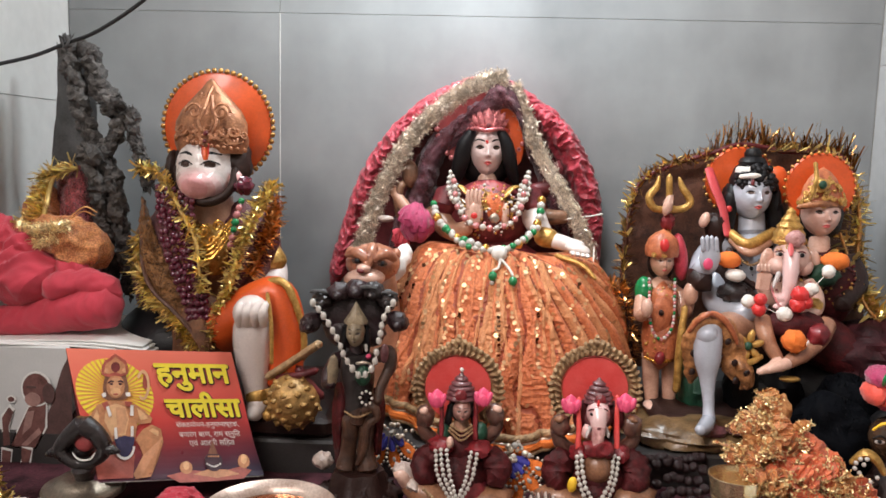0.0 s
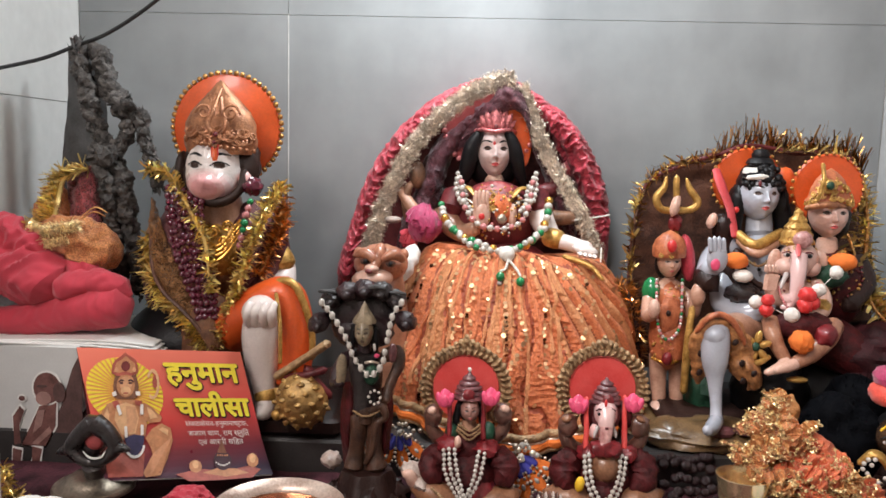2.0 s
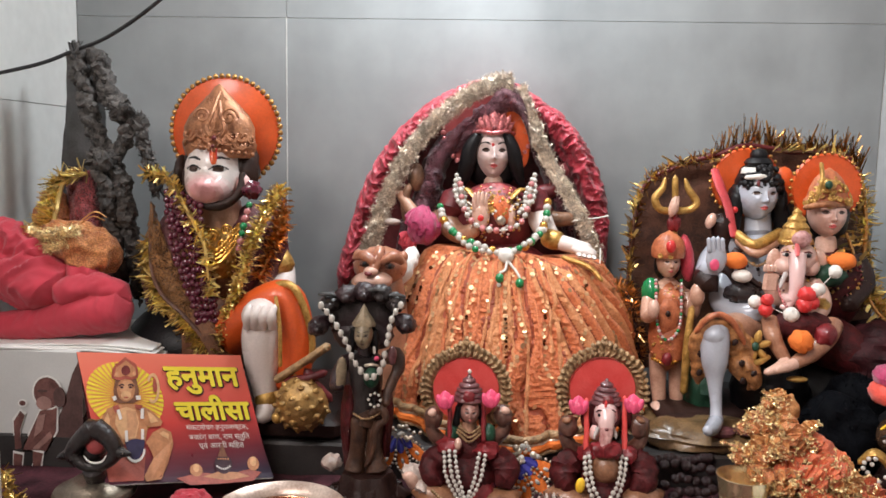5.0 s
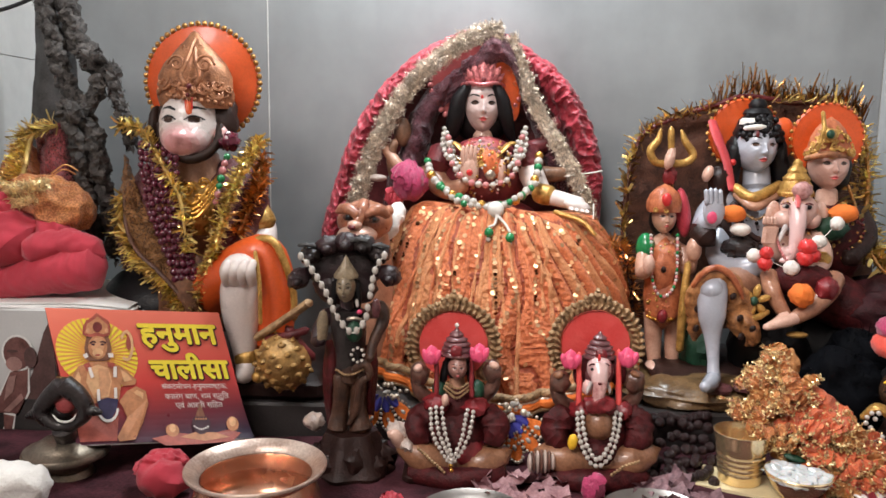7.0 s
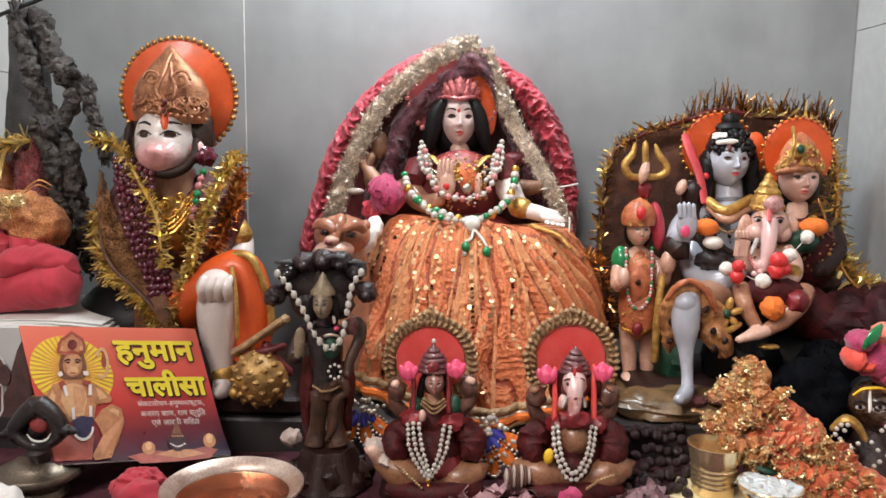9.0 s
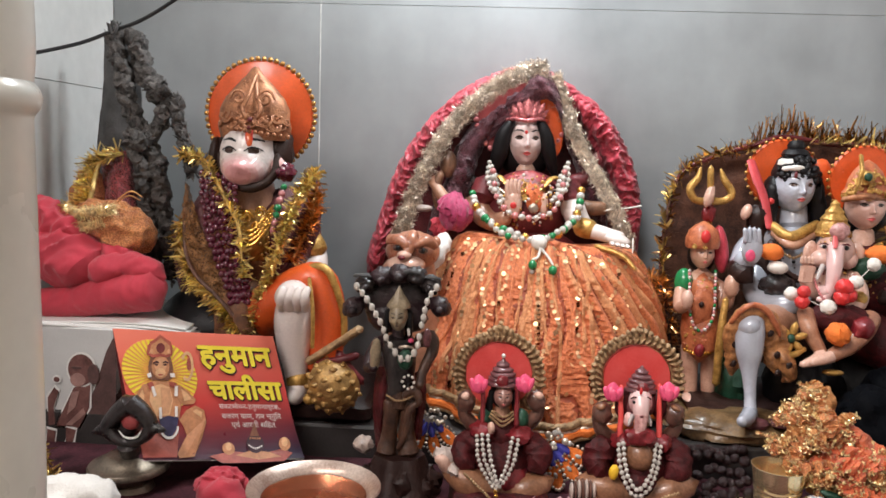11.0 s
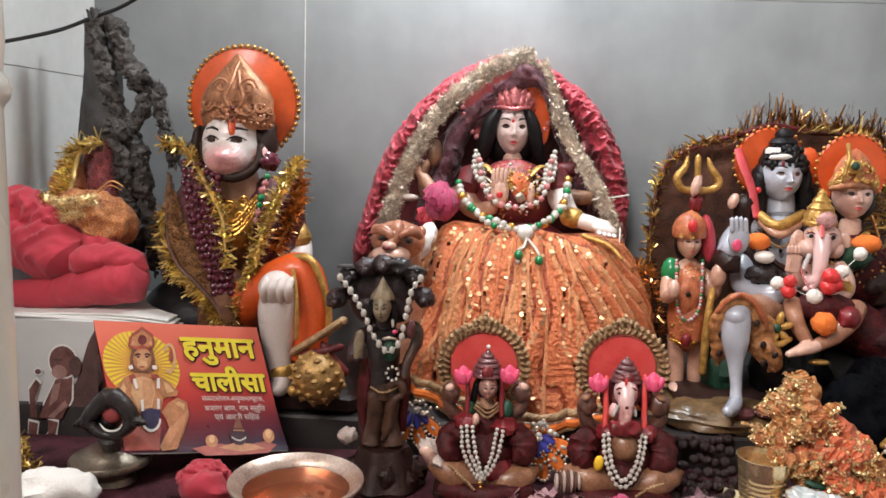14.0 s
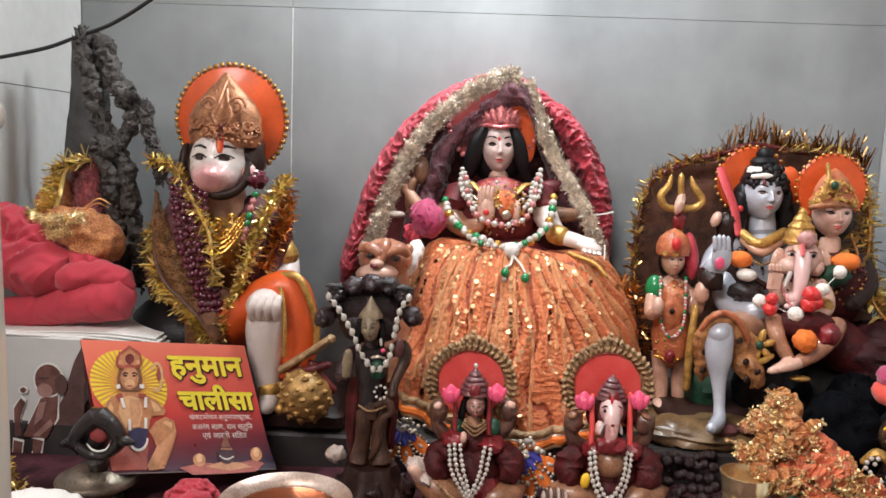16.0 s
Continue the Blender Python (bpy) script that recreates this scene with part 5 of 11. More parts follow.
def skirt_point(a, h):
    """a: angle, 0 to the front; h: 0 at the waist to 1 at the hem, below 0 the top of the lap."""
    hh = [-0.12, 0, 0.05, 0.15, 0.3, 0.6, 1.0]
    r = np.interp(h, hh, [0.15, 0.52, 0.60, 0.74, 0.88, 1.07, 1.25])
    q = np.interp(h, hh, [0.20, 0.62, 0.71, 0.81, 0.88, 0.97, 1.04])
    d = np.interp(h, hh, [-0.01, 0.0, 0.03, 0.16, 0.32, 0.61, 1.0])
    free = min(1.0, max(0.0, h) * 5 + 0.45)
    lean = leaning(a, h)
    deep = 0.55 + 0.9 * abs(noise.noise(Vector((math.floor(lean * 4.9) * 3.7, h * 1.5, 7))))
    wave = 0.080 * deep * ridge(lean * 4.9) + 0.085 * h * ridge(lean * 1.9 + 0.35)
    f = knee(a, h)
    if f > -0.08:
        k = min(1, (f + 0.08) * 6)
        wave = wave * (1 - k) + k * 0.085 * ridge(f * 6.5)
    wave = wave * free + 0.020 * noise.noise(Vector((a * 4, h * 5, 3)))
    rough = 0.0030 if a < 0.5 else 0.0014
    ruffle = rough * (0.8 * noise.noise(Vector((lean * 44, h * 46, 5))) + 0.6 * noise.noise(Vector((lean * 85, h * 100, 8)))) * free
    x = SX + 0.155 * q * (1 + wave) * math.sin(a) + 0.004 * h + 0.016 * max(0.0, math.sin(a)) * (1 - abs(h - 0.4))
    y = SY - (0.160 * r * (1 + wave * 0.7) + ruffle) * math.cos(a)
    z = WAIST - (WAIST - LEDGE - 0.008) * d + 0.005 * noise.noise(Vector((a * 5, h * 3, 9))) * (1 - h) + 0.004 * math.sin(a * 34 + 3 * noise.noise(Vector((a * 6, 1, 2)))) * bell(h - 0.02, 0.07)
    z -= 0.012 * max(0.0, math.sin(a)) * (1 - abs(h)) + 0.010 * h * bell(a, 0.35)
    return np.array((x, min(y, 1.24), z))


ob = empty("lace_skirt", (SX, SY, LEDGE), "pleated orange lace skirt with gold sequins, draped over the middle statue", "skirt")
s = Shape()
A = np.linspace(-1.9, 1.9, 400)
H = np.concatenate([np.linspace(-0.12, 0.15, 18), np.linspace(0.155, 1, 150)])
g = np.array([[skirt_point(a, h) for a in A] for h in H])


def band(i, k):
    """Ribbons of lace on orange cloth; shade between the pleats is coloured deeper orange."""
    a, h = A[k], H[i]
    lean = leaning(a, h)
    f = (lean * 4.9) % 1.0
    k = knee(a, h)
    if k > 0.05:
        return "lace_gap_shade" if (k * 6.5) % 1.0 > 0.80 else "lace" if int(k * 6.5) % 2 else "lace_pale"
    # valley of a pleat: its shade is painted as darker orange
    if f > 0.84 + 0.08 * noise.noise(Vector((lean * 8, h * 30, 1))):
        return "lace_gap_shade"
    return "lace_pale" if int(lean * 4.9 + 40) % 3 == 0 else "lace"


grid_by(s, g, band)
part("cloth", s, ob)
# gathered pleats standing proud of the cloth
rng = np.random.RandomState(19)
for i in range(15):
    a0 = -0.95 + 0.095 * i + rng.uniform(-0.03, 0.03)
    k = rng.uniform(0.0016, 0.0036)
    h0, h1 = rng.choice([0.0, 0.0, 0.04]), rng.uniform(0.45, 0.95)
    s = Shape()
    s.tube([(*skirt_point(a0 * (0.80 + 0.24 * h) + 0.025 * math.sin(6 * h + i), h), k * (0.7 + 0.6 * h) * (1 + 0.3 * noise.noise(Vector((i, h * 14, 0))))) for h in np.linspace(h0, h1, 26)], "lace_pale" if i % 3 else "lace", seg=9, steps=2, flat=0.7)
    part("pleat", s, ob, worn=0.0011)

def discs(s, spots, m, r, tilt=0.35, seed=2):
    """Small round spangles lying on a surface: (place, normal)."""
    rng = np.random.RandomState(seed)
    V, F = [], []
    k = np.linspace(0, 2 * np.pi, 7, endpoint=False)
    for p, n in spots:
        n = n + rng.normal(0, tilt, 3)
        n /= np.linalg.norm(n)
        a = np.cross(n, (0.1, 0, 1))
        a /= np.linalg.norm(a)
        b = np.cross(n, a)
        q = r * rng.uniform(0.8, 1.15)
        c = len(V)
        V += [p + n * 0.0012 + q * (math.cos(t) * a + math.sin(t) * b) for t in k]
        F.append(tuple(range(c, c + 7)))
    s.add(V, F, m)


def skirt_spot(a, h):
    p = skirt_point(a, h)
    n = np.cross(skirt_point(a + 0.02, h) - p, skirt_point(a, min(1, h + 0.01)) - p)
    n /= np.linalg.norm(n)
    return p, n if n[1] < 0 else -n


spots, dark, rng = [], [], np.random.RandomState(4)
for i in range(15):
    a = (i - 8 + 0.40) / 4.9
    h = 0.08
    while h < 0.96:
        if rng.rand() < 0.80:
            (dark if noise.noise(Vector((a * 9, h * 11, 6))) > 0.34 else spots).append(skirt_spot(a - (leaning(a, h) - a) + rng.normal(0, 0.006), h))
        h += rng.uniform(0.014, 0.024)
for i in range(110):
    spots.append(skirt_spot(rng.uniform(-1.4, 1.4), rng.uniform(0.05, 0.97)))
for i in range(110):
    spots.append(skirt_spot(rng.uniform(-1.1, 0.9), rng.uniform(-0.01, 0.10)))
for i in range(9):
    dark.append(skirt_spot(-0.06, 0.30 + 0.025 * i))
s = Shape()
discs(s, spots, "sequin", 0.0027, tilt=0.22)
tagged(part("sequin_field", s, ob, "tiny copper gold sequins"), kind="stuff")
s = Shape()
discs(s, dark, "sequin_dark", 0.0026)
tagged(part("sequin_row", s, ob, "dark bronze sequins"), kind="stuff")
for nm, h, m, r in (("braid", 0.915, "arch_gold", 0.0048), ("bead_edge", 0.945, "tinsel_silver", 0.0020), ("hem_band", 0.970, "thread_orange", 0.0050), ("edging", 1.0, "arch_gold", 0.0026)):
    s = Shape()
    s.tube([(*(skirt_point(a, h) + np.array((0, -0.002, 0))), r) for a in np.linspace(-1.5, 1.5, 60)], m, seg=8, steps=3, twist=0.4 if nm != "hem_band" else 0)
    part(nm, s, ob)
s = Shape()
puff(s, [(-0.0403, 1.0900, 0.3101, 0.0110), (-0.0468, 1.0650, 0.2921, 0.0107), (-0.0553, 1.0500, 0.2670, 0.0079)], "cotton", folds=0.2, freq=70)
part("cloth_end", s, ob, "cream cloth end")
s = Shape()
s.tube([(0.1453, 1.0700, 0.3046, 0.0034), (0.1746, 1.0600, 0.2960, 0.0033), (0.1903, 1.0500, 0.2807, 0.0026)], "gold_paint", seg=8)
part("waist_edge", s, ob, "gilt waist edging")

# necklaces
strand("pearl_necklace", [[(0.0155, 1.1300, 0.3904), (0.0219, 1.1150, 0.3579), (0.0399, 1.1050, 0.3378), (0.0677, 1.1000, 0.3337), (0.0907, 1.1050, 0.3406), (0.1033, 1.1150, 0.3626), (0.1077, 1.1300, 0.3917)]], "pearl_pink", 0.00420, "necklace of pink and white pearls on the middle statue", every=["pearl_pink", "pearl"])
strand("bead_garland", [[(-0.0099, 1.1300, 0.3603), (-0.0018, 1.1000, 0.3424), (0.0198, 1.0800, 0.3249), (0.0472, 1.0600, 0.3163), (0.0738, 1.0530, 0.3120), (0.1014, 1.0650, 0.3206), (0.1222, 1.0900, 0.3434), (0.1287, 1.1200, 0.3697)]], "pearl", 0.00543, "garland of white and green glass beads on the middle statue", every=["green", "pearl", "pearl", "gold", "pearl", "green", "pearl", "gold"], gap=1.9)
strand("bead_garland", [[(0.0057, 1.0900, 0.3349), (0.0304, 1.0650, 0.3156), (0.0638, 1.0500, 0.3108)], [(0.0836, 1.0500, 0.3138), (0.1096, 1.0700, 0.3271), (0.1216, 1.0800, 0.3373)]], "pearl", 0.00437, "garland of white and green glass beads on the middle statue", every=["pearl", "green", "pearl", "pearl"], gap=2.0)
strand("shoulder_pearls", [
    [(0.0108, 1.1400, 0.4016), (0.0085, 1.1300, 0.3832), (0.0132, 1.1200, 0.3681)],
    [(0.0137, 1.1400, 0.3959), (0.0121, 1.1300, 0.3783), (0.0175, 1.1200, 0.3647)],
    [(0.0166, 1.1400, 0.3903), (0.0157, 1.1300, 0.3734), (0.0218, 1.1200, 0.3612)],
    [(0.0195, 1.1400, 0.3846), (0.0193, 1.1300, 0.3685), (0.0260, 1.1200, 0.3577)],
    [(0.0225, 1.1400, 0.3789), (0.0229, 1.1300, 0.3636), (0.0303, 1.1200, 0.3543)],
    [(0.1123, 1.1400, 0.4030), (0.1135, 1.1300, 0.3847), (0.1090, 1.1200, 0.3695)],
    [(0.1096, 1.1400, 0.3972), (0.1101, 1.1300, 0.3797), (0.1049, 1.1200, 0.3659)],
    [(0.1069, 1.1400, 0.3915), (0.1067, 1.1300, 0.3747), (0.1007, 1.1200, 0.3623)],
    [(0.1041, 1.1400, 0.3858), (0.1032, 1.1300, 0.3697), (0.0966, 1.1200, 0.3587)],
    [(0.1014, 1.1400, 0.3801), (0.0998, 1.1300, 0.3647), (0.0924, 1.1200, 0.3552)],
], "pearl", 0.00329, "clustered white pearl collar at the statue's shoulders")
ob = empty("tassel_pendant", (0.0736, 1.0450, 0.3089), "white pompom pendant with two green glass drops", "pendant")
s = Shape()
s.ball((0.0742, 1.0420, 0.3085), 0.00976, "thread_white", seg=20, bumps=0.12, freq=7)
part("pompom", s, ob)
s = Shape(); s.tube([(0.0754, 1.0350, 0.3040, 0.0016), (0.0728, 1.0280, 0.2937, 0.0016), (0.0662, 1.0200, 0.2914, 0.0013)], "thread_white", seg=6); s.ball((0.0663, 1.0180, 0.2852), (0.00541, 0.006, 0.00605), "green", seg=14); s.ball((0.0658, 1.0180, 0.2774), 0.00318, "pearl", seg=10); part("drop", s, ob)
s = Shape(); s.tube([(0.0754, 1.0350, 0.3040, 0.0016), (0.0848, 1.0280, 0.2939, 0.0016), (0.0901, 1.0200, 0.2859, 0.0013)], "thread_white", seg=6); s.ball((0.0901, 1.0180, 0.2797), (0.00541, 0.006, 0.00605), "green", seg=14); s.ball((0.0896, 1.0180, 0.2719), 0.00318, "pearl", seg=10); part("drop", s, ob)
s = Shape()
s.tube([(0.1999, 1.1300, 0.3097, 0.0009), (0.1963, 1.1100, 0.2868, 0.0008), (0.1872, 1.0900, 0.2647, 0.0008)], "thread_white", seg=6)
s.done("loose_thread", None, "loose cream thread on the drapery", "thread", "loose threads")
s = Shape()
s.tube([(0.1668, 1.1500, 0.3438, 0.0011), (0.1972, 1.1600, 0.3473, 0.0011), (0.2140, 1.1650, 0.3502, 0.0016)], "thread_white", seg=6)
s.done("loose_thread", None, "loose cream thread on the drapery", "thread", "loose threads")
# embroidered patches below the hem
def patch(at, size, roll, label, petals=5):
    """A fan of orange petals edged with silver beads, blue towards the root."""
    ob = empty("embroidered_patch", at, label, "ornament", "embroidered patches")
    R = np.array((Matrix.Rotation(radians(-22), 4, "X") @ Matrix.Rotation(radians(roll), 4, "Y")).to_3x3())

    def w(x, y, z):
        return np.array(at) + R @ np.array((x, y, z))

    def blade(a, r0, r1, wide, y, m):
        d, e = np.array((math.sin(a), 0, -math.cos(a))), np.array((math.cos(a), 0, math.sin(a)))
        s = Shape()
        g = []
        for i in range(9):
            f = i / 8
            k = wide * math.sin(math.pi * (0.12 + 0.80 * f)) ** 0.8 * (0.45 + 0.65 * f)
            g.append([w(*(d * size * (r0 + (r1 - r0) * f) + e * size * k * b + np.array((0, y - 0.0022 * (1 - b * b), 0)))) for b in np.linspace(-1, 1, 7)])
        s.grid(g, m)
        s.grid(np.array(g) + np.array((0, 0.0016, 0)), m)
        return s, d, e

    for i in range(petals):
        a = radians(-52 + 104 * i / (petals - 1))
        s, d, e = blade(a, 0.30, 1.0, 0.185, -0.002, "thread_orange")
        petal = part("petal", s, ob)
        s = Shape()
        for k in range(15):
            b = -2.3 + 4.6 * k / 14
            q = d * size * (0.66 + 0.36 * math.cos(b)) + e * size * 0.19 * math.sin(b)
            s.ball(w(q[0], -0.0045, q[2]), size * 0.040, "tinsel_silver", seg=7)
        q = d * size * 0.72
        s.ball(w(q[0], -0.0050, q[2]), (size * 0.045, 0.002, size * 0.075), "pearl", rot=(0, -math.degrees(a) + roll, 0), seg=8)
        tagged(part("beading", s, ob), kind="stuff")
        s, d, e = blade(a, 0.14, 0.52, 0.12, -0.0046, "blue_thread")
        part("blue_root", s, ob)
    s = Shape()
    rng = np.random.RandomState(int(abs(at[0]) * 1000))
    for i in range(26):
        q = (rng.normal(0, 0.24) * size, -0.005 - rng.uniform(0, 0.004), rng.uniform(-0.16, 0.22) * size)
        s.ball(w(*q), size * rng.uniform(0.045, 0.085), "tinsel_silver" if i % 3 else "pearl", seg=8)
    tagged(part("bead_cluster", s, ob), kind="stuff")


patch((-0.0412, 0.9170, 0.1291), 0.0400, 4, "orange and blue embroidered patch with silver beads", 4)
patch((0.0835, 0.9000, 0.1156), 0.0480, -16, "orange and blue embroidered patch with silver beads", 5)



# ---- the family group on its rock base ----
s = Shape()
# rock base
s.ball((0.3129, 0.9850, 0.1152), (0.088, 0.042, 0.017), "rock", seg=36, bumps=0.2, freq=3)
s.box(((0.3903, 1.0600, 0.1022)[0], 1.06, LEDGE + 0.014), (0.26, 0.15, 0.020), "dark_brown", bevel=0.010)
s.lathe((0.3109, 0.9550, 0.1261), [(0.0, 0.0), (0.01525, 0.0), (0.01701, 0.004), (0.01408, 0.008), (0.00821, 0.009), (0, 0.013)], "clay_mauve", seg=28, squash=0.7)
s.lathe((0.3436, 0.9550, 0.1285), [(0.0, 0.0), (0.01525, 0.0), (0.01701, 0.004), (0.01408, 0.008), (0.00821, 0.009), (0, 0.013)], "clay_mauve", seg=28, squash=0.7)
s.ball((0.2653, 0.9850, 0.1196), (0.02092, 0.028, 0.01353), "rock", seg=22, bumps=0.15, freq=3)
s.ball((0.3225, 1.0700, 0.1406), (0.02286, 0.03, 0.03361), "green_dark", seg=22, bumps=0.3, freq=5)
s.ball((0.4012, 1.0600, 0.1448), (0.04656, 0.045, 0.04656), "black", seg=26, bumps=0.12, freq=4)
s.ball((0.4713, 1.0800, 0.1402), (0.05435, 0.05, 0.05435), "black", seg=26, bumps=0.12, freq=4)
# halo discs behind the two heads
s.lathe((0.3820, 1.1350, 0.3997), [(0.0, -0.003), (0.04147, -0.003), (0.04361, 0.0), (0.04147, 0.003), (0.0, 0.003)], "orange", rot=(90, 0, 0), seg=44)
s.lathe((0.4715, 1.1050, 0.3944), [(0.0, -0.003), (0.04162, -0.003), (0.04370, 0.0), (0.04162, 0.003), (0.0, 0.003)], "orange", rot=(90, 0, 0), seg=44)
for i in range(30):
    a = 2 * math.pi * i / 30
    s.ball(((0.3804, 1.1300, 0.3997)[0] + 0.04433 * math.cos(a), 1.13, (0.3804, 1.1300, 0.3997)[2] + 0.04433 * math.sin(a)), 0.00257, "gold_old", seg=7)
    s.ball(((0.4693, 1.1000, 0.3944)[0] + 0.04370 * math.cos(a), 1.10, (0.4693, 1.1000, 0.3944)[2] + 0.04370 * math.sin(a)), 0.00250, "gold_old", seg=7)
s.ball((0.4242, 1.1200, 0.3948), (0.01557, 0.008, 0.02548), "orange", seg=16)
# blue-white standing figure: hair, face, neck, chest
hc = (0.3903, 1.1150, 0.3834)
hr = (0.02400, 0.029, 0.03050)
s.ball((0.3932, 1.1250, 0.3929), (0.02831, 0.029, 0.03256), "black", seg=24, bumps=0.1, freq=6)
jewels(s, (0.3920, 1.1220, 0.3958), (0.02902, 0.031, 0.03115), 60, ["black"], 0.0036, seed=36, low=-0.1)
for sx in (-1, 1):
    s.tube([((0.3920, 1.1200, 0.3839)[0] + sx * 0.024, 1.115, (0.3920, 1.1200, 0.3839)[2], 0.009), ((0.3935, 1.1200, 0.3595)[0] + sx * 0.030, 1.118, (0.3935, 1.1200, 0.3595)[2], 0.011), ((0.3953, 1.1200, 0.3313)[0] + sx * 0.034, 1.12, (0.3953, 1.1200, 0.3313)[2], 0.010), ((0.3966, 1.1200, 0.3100)[0] + sx * 0.040, 1.12, (0.3966, 1.1200, 0.3100)[2], 0.006)], "black", seg=10)
s.ball((0.3662, 1.1250, 0.3729), (0.00849, 0.02, 0.02407), "black", seg=16, bumps=0.15, freq=5)
s.ball((0.4211, 1.1250, 0.3737), (0.00991, 0.02, 0.02831), "black", seg=16, bumps=0.15, freq=5)
s.lathe((0.3910, 1.1180, 0.4110), [(0.02081, 0), (0.02011, 0.00555), (0.01734, 0.00763)], "thread_white", seg=24, squash=0.8)
s.lathe((0.3911, 1.1180, 0.4200), [(0.01526, 0), (0.01734, 0.00416), (0.01457, 0.00902), (0.01040, 0.01110), (0.01110, 0.01526), (0.00763, 0.02081), (0, 0.02289)], "black", seg=24)
face(s, hc, hr, "skin_blue", gaze=0.03, iris=1.5, fine=1.9, slim=0.9, brows=1.2, apart=0.42)
s.tube([(0.3707, 1.0980, 0.4060, 0.0028), (0.3829, 1.0900, 0.4075, 0.0034), (0.4008, 1.0980, 0.4057, 0.0028)], "thread_white", seg=9)
s.ball((0.3827, 1.0880, 0.3995), (0.00206, 0.0015, 0.00412), "maroon", seg=8)
s.ball((0.3610, 1.1050, 0.3653), 0.00416, "red_paint", seg=12)
s.tube([(0.3378, 1.1200, 0.4145, 0.0064), (0.3422, 1.1100, 0.3952, 0.0070), (0.3518, 1.1000, 0.3668, 0.0062), (0.3575, 1.0900, 0.3331, 0.0055)], "strap_red", seg=10, flat=0.5)
s.tube([(0.3967, 1.1250, 0.3593, 0.0157), (0.3964, 1.1200, 0.3370, 0.0170)], "skin_blue", seg=16)
s.ball((0.4010, 1.1200, 0.2851), (0.04064, 0.042, 0.05326), "skin_blue", seg=30)
s.tube([(0.3617, 1.0950, 0.3355, 0.0062), (0.3764, 1.0700, 0.3256, 0.0067), (0.4150, 1.0950, 0.3391, 0.0062)], "gold_paint", seg=10)
s.tube([(0.3619, 1.0900, 0.3277, 0.0048), (0.3776, 1.0660, 0.3152, 0.0054), (0.4137, 1.0900, 0.3298, 0.0048)], "skin_tan", seg=10)
s.tube([(0.3582, 1.0850, 0.3164, 0.0041), (0.3628, 1.0700, 0.2942, 0.0040), (0.3868, 1.0620, 0.2753, 0.0040), (0.4139, 1.0750, 0.2944, 0.0041)], "dark_brown", seg=8)
# arms and raised hand
s.tube([(0.3626, 1.1100, 0.3176, 0.0168), (0.3372, 1.1000, 0.3077, 0.0153), (0.3216, 1.0800, 0.2855, 0.0129), (0.3190, 1.0500, 0.2993, 0.0112)], "skin_blue", seg=14)
s.ball((0.3205, 1.0350, 0.3123), (0.01223, 0.009, 0.01802), "skin_blue", seg=18)
s.tube([(0.3108, 1.0300, 0.3211, 0.0030), (0.3094, 1.0300, 0.3353, 0.0026)], "skin_blue", seg=8)
s.tube([(0.3159, 1.0300, 0.3211, 0.0030), (0.3144, 1.0300, 0.3366, 0.0026)], "skin_blue", seg=8)
s.tube([(0.3211, 1.0300, 0.3212, 0.0030), (0.3196, 1.0300, 0.3367, 0.0026)], "skin_blue", seg=8)
s.tube([(0.3262, 1.0300, 0.3213, 0.0030), (0.3248, 1.0300, 0.3355, 0.0026)], "skin_blue", seg=8)
s.ball((0.3163, 1.0260, 0.3054), (0.00579, 0.002, 0.00708), "pink_paint", seg=10)
s.tube([(0.3119, 1.0600, 0.2866, 0.0133), (0.3195, 1.0500, 0.2787, 0.0138)], "dark_brown", seg=12)
s.tube([(0.3483, 1.0900, 0.2776, 0.0165), (0.3422, 1.0700, 0.2542, 0.0155), (0.3579, 1.0400, 0.2461, 0.0137), (0.3800, 1.0300, 0.2548, 0.0116)], "skin_blue", seg=14)
s.ball((0.3578, 1.0500, 0.2685), (0.01974, 0.018, 0.01316), "black_stone", seg=24, bumps=0.3, freq=5)
s.ball((0.3548, 1.0450, 0.2905), (0.01184, 0.012, 0.00790), "thread_white", seg=14)
s.ball((0.3475, 1.0500, 0.3084), (0.01448, 0.013, 0.00987), "thread_orange", seg=16, bumps=0.15, freq=6)
s.ball((0.3277, 1.0900, 0.3519), (0.00618, 0.008, 0.01030), "skin_pale", seg=12, rot=(0, 20, 0))
jewels(s, (0.4001, 1.1180, 0.2889), (0.03644, 0.046, 0.04204), 60, ["dark_brown", "black", "gold_paint"], 0.0018, seed=31)
chain(s, [(0.3658, 1.0820, 0.3100), (0.3799, 1.0660, 0.3004), (0.4065, 1.0820, 0.3126)], "arch_gold", 0.0018)
chain(s, [(0.3648, 1.0900, 0.3250), (0.3679, 1.0680, 0.2877), (0.3809, 1.0600, 0.2721), (0.3988, 1.0680, 0.2882), (0.4113, 1.0900, 0.3257)], "dark_brown", 0.0028)
s.tube([(0.3564, 1.1050, 0.3375, 0.0063), (0.3447, 1.0950, 0.3187, 0.0083), (0.3516, 1.0800, 0.2859, 0.0068), (0.3649, 1.0700, 0.2601, 0.0054)], "dark_brown", seg=10)
s.tube([(0.4182, 1.1000, 0.3193, 0.0111), (0.4216, 1.0850, 0.2863, 0.0102), (0.4003, 1.0600, 0.2622, 0.0093)], "skin_blue", seg=12)
s.ball((0.3442, 1.1000, 0.3425), (0.01249, 0.012, 0.01803), "dark_brown", seg=16, bumps=0.3, freq=5)
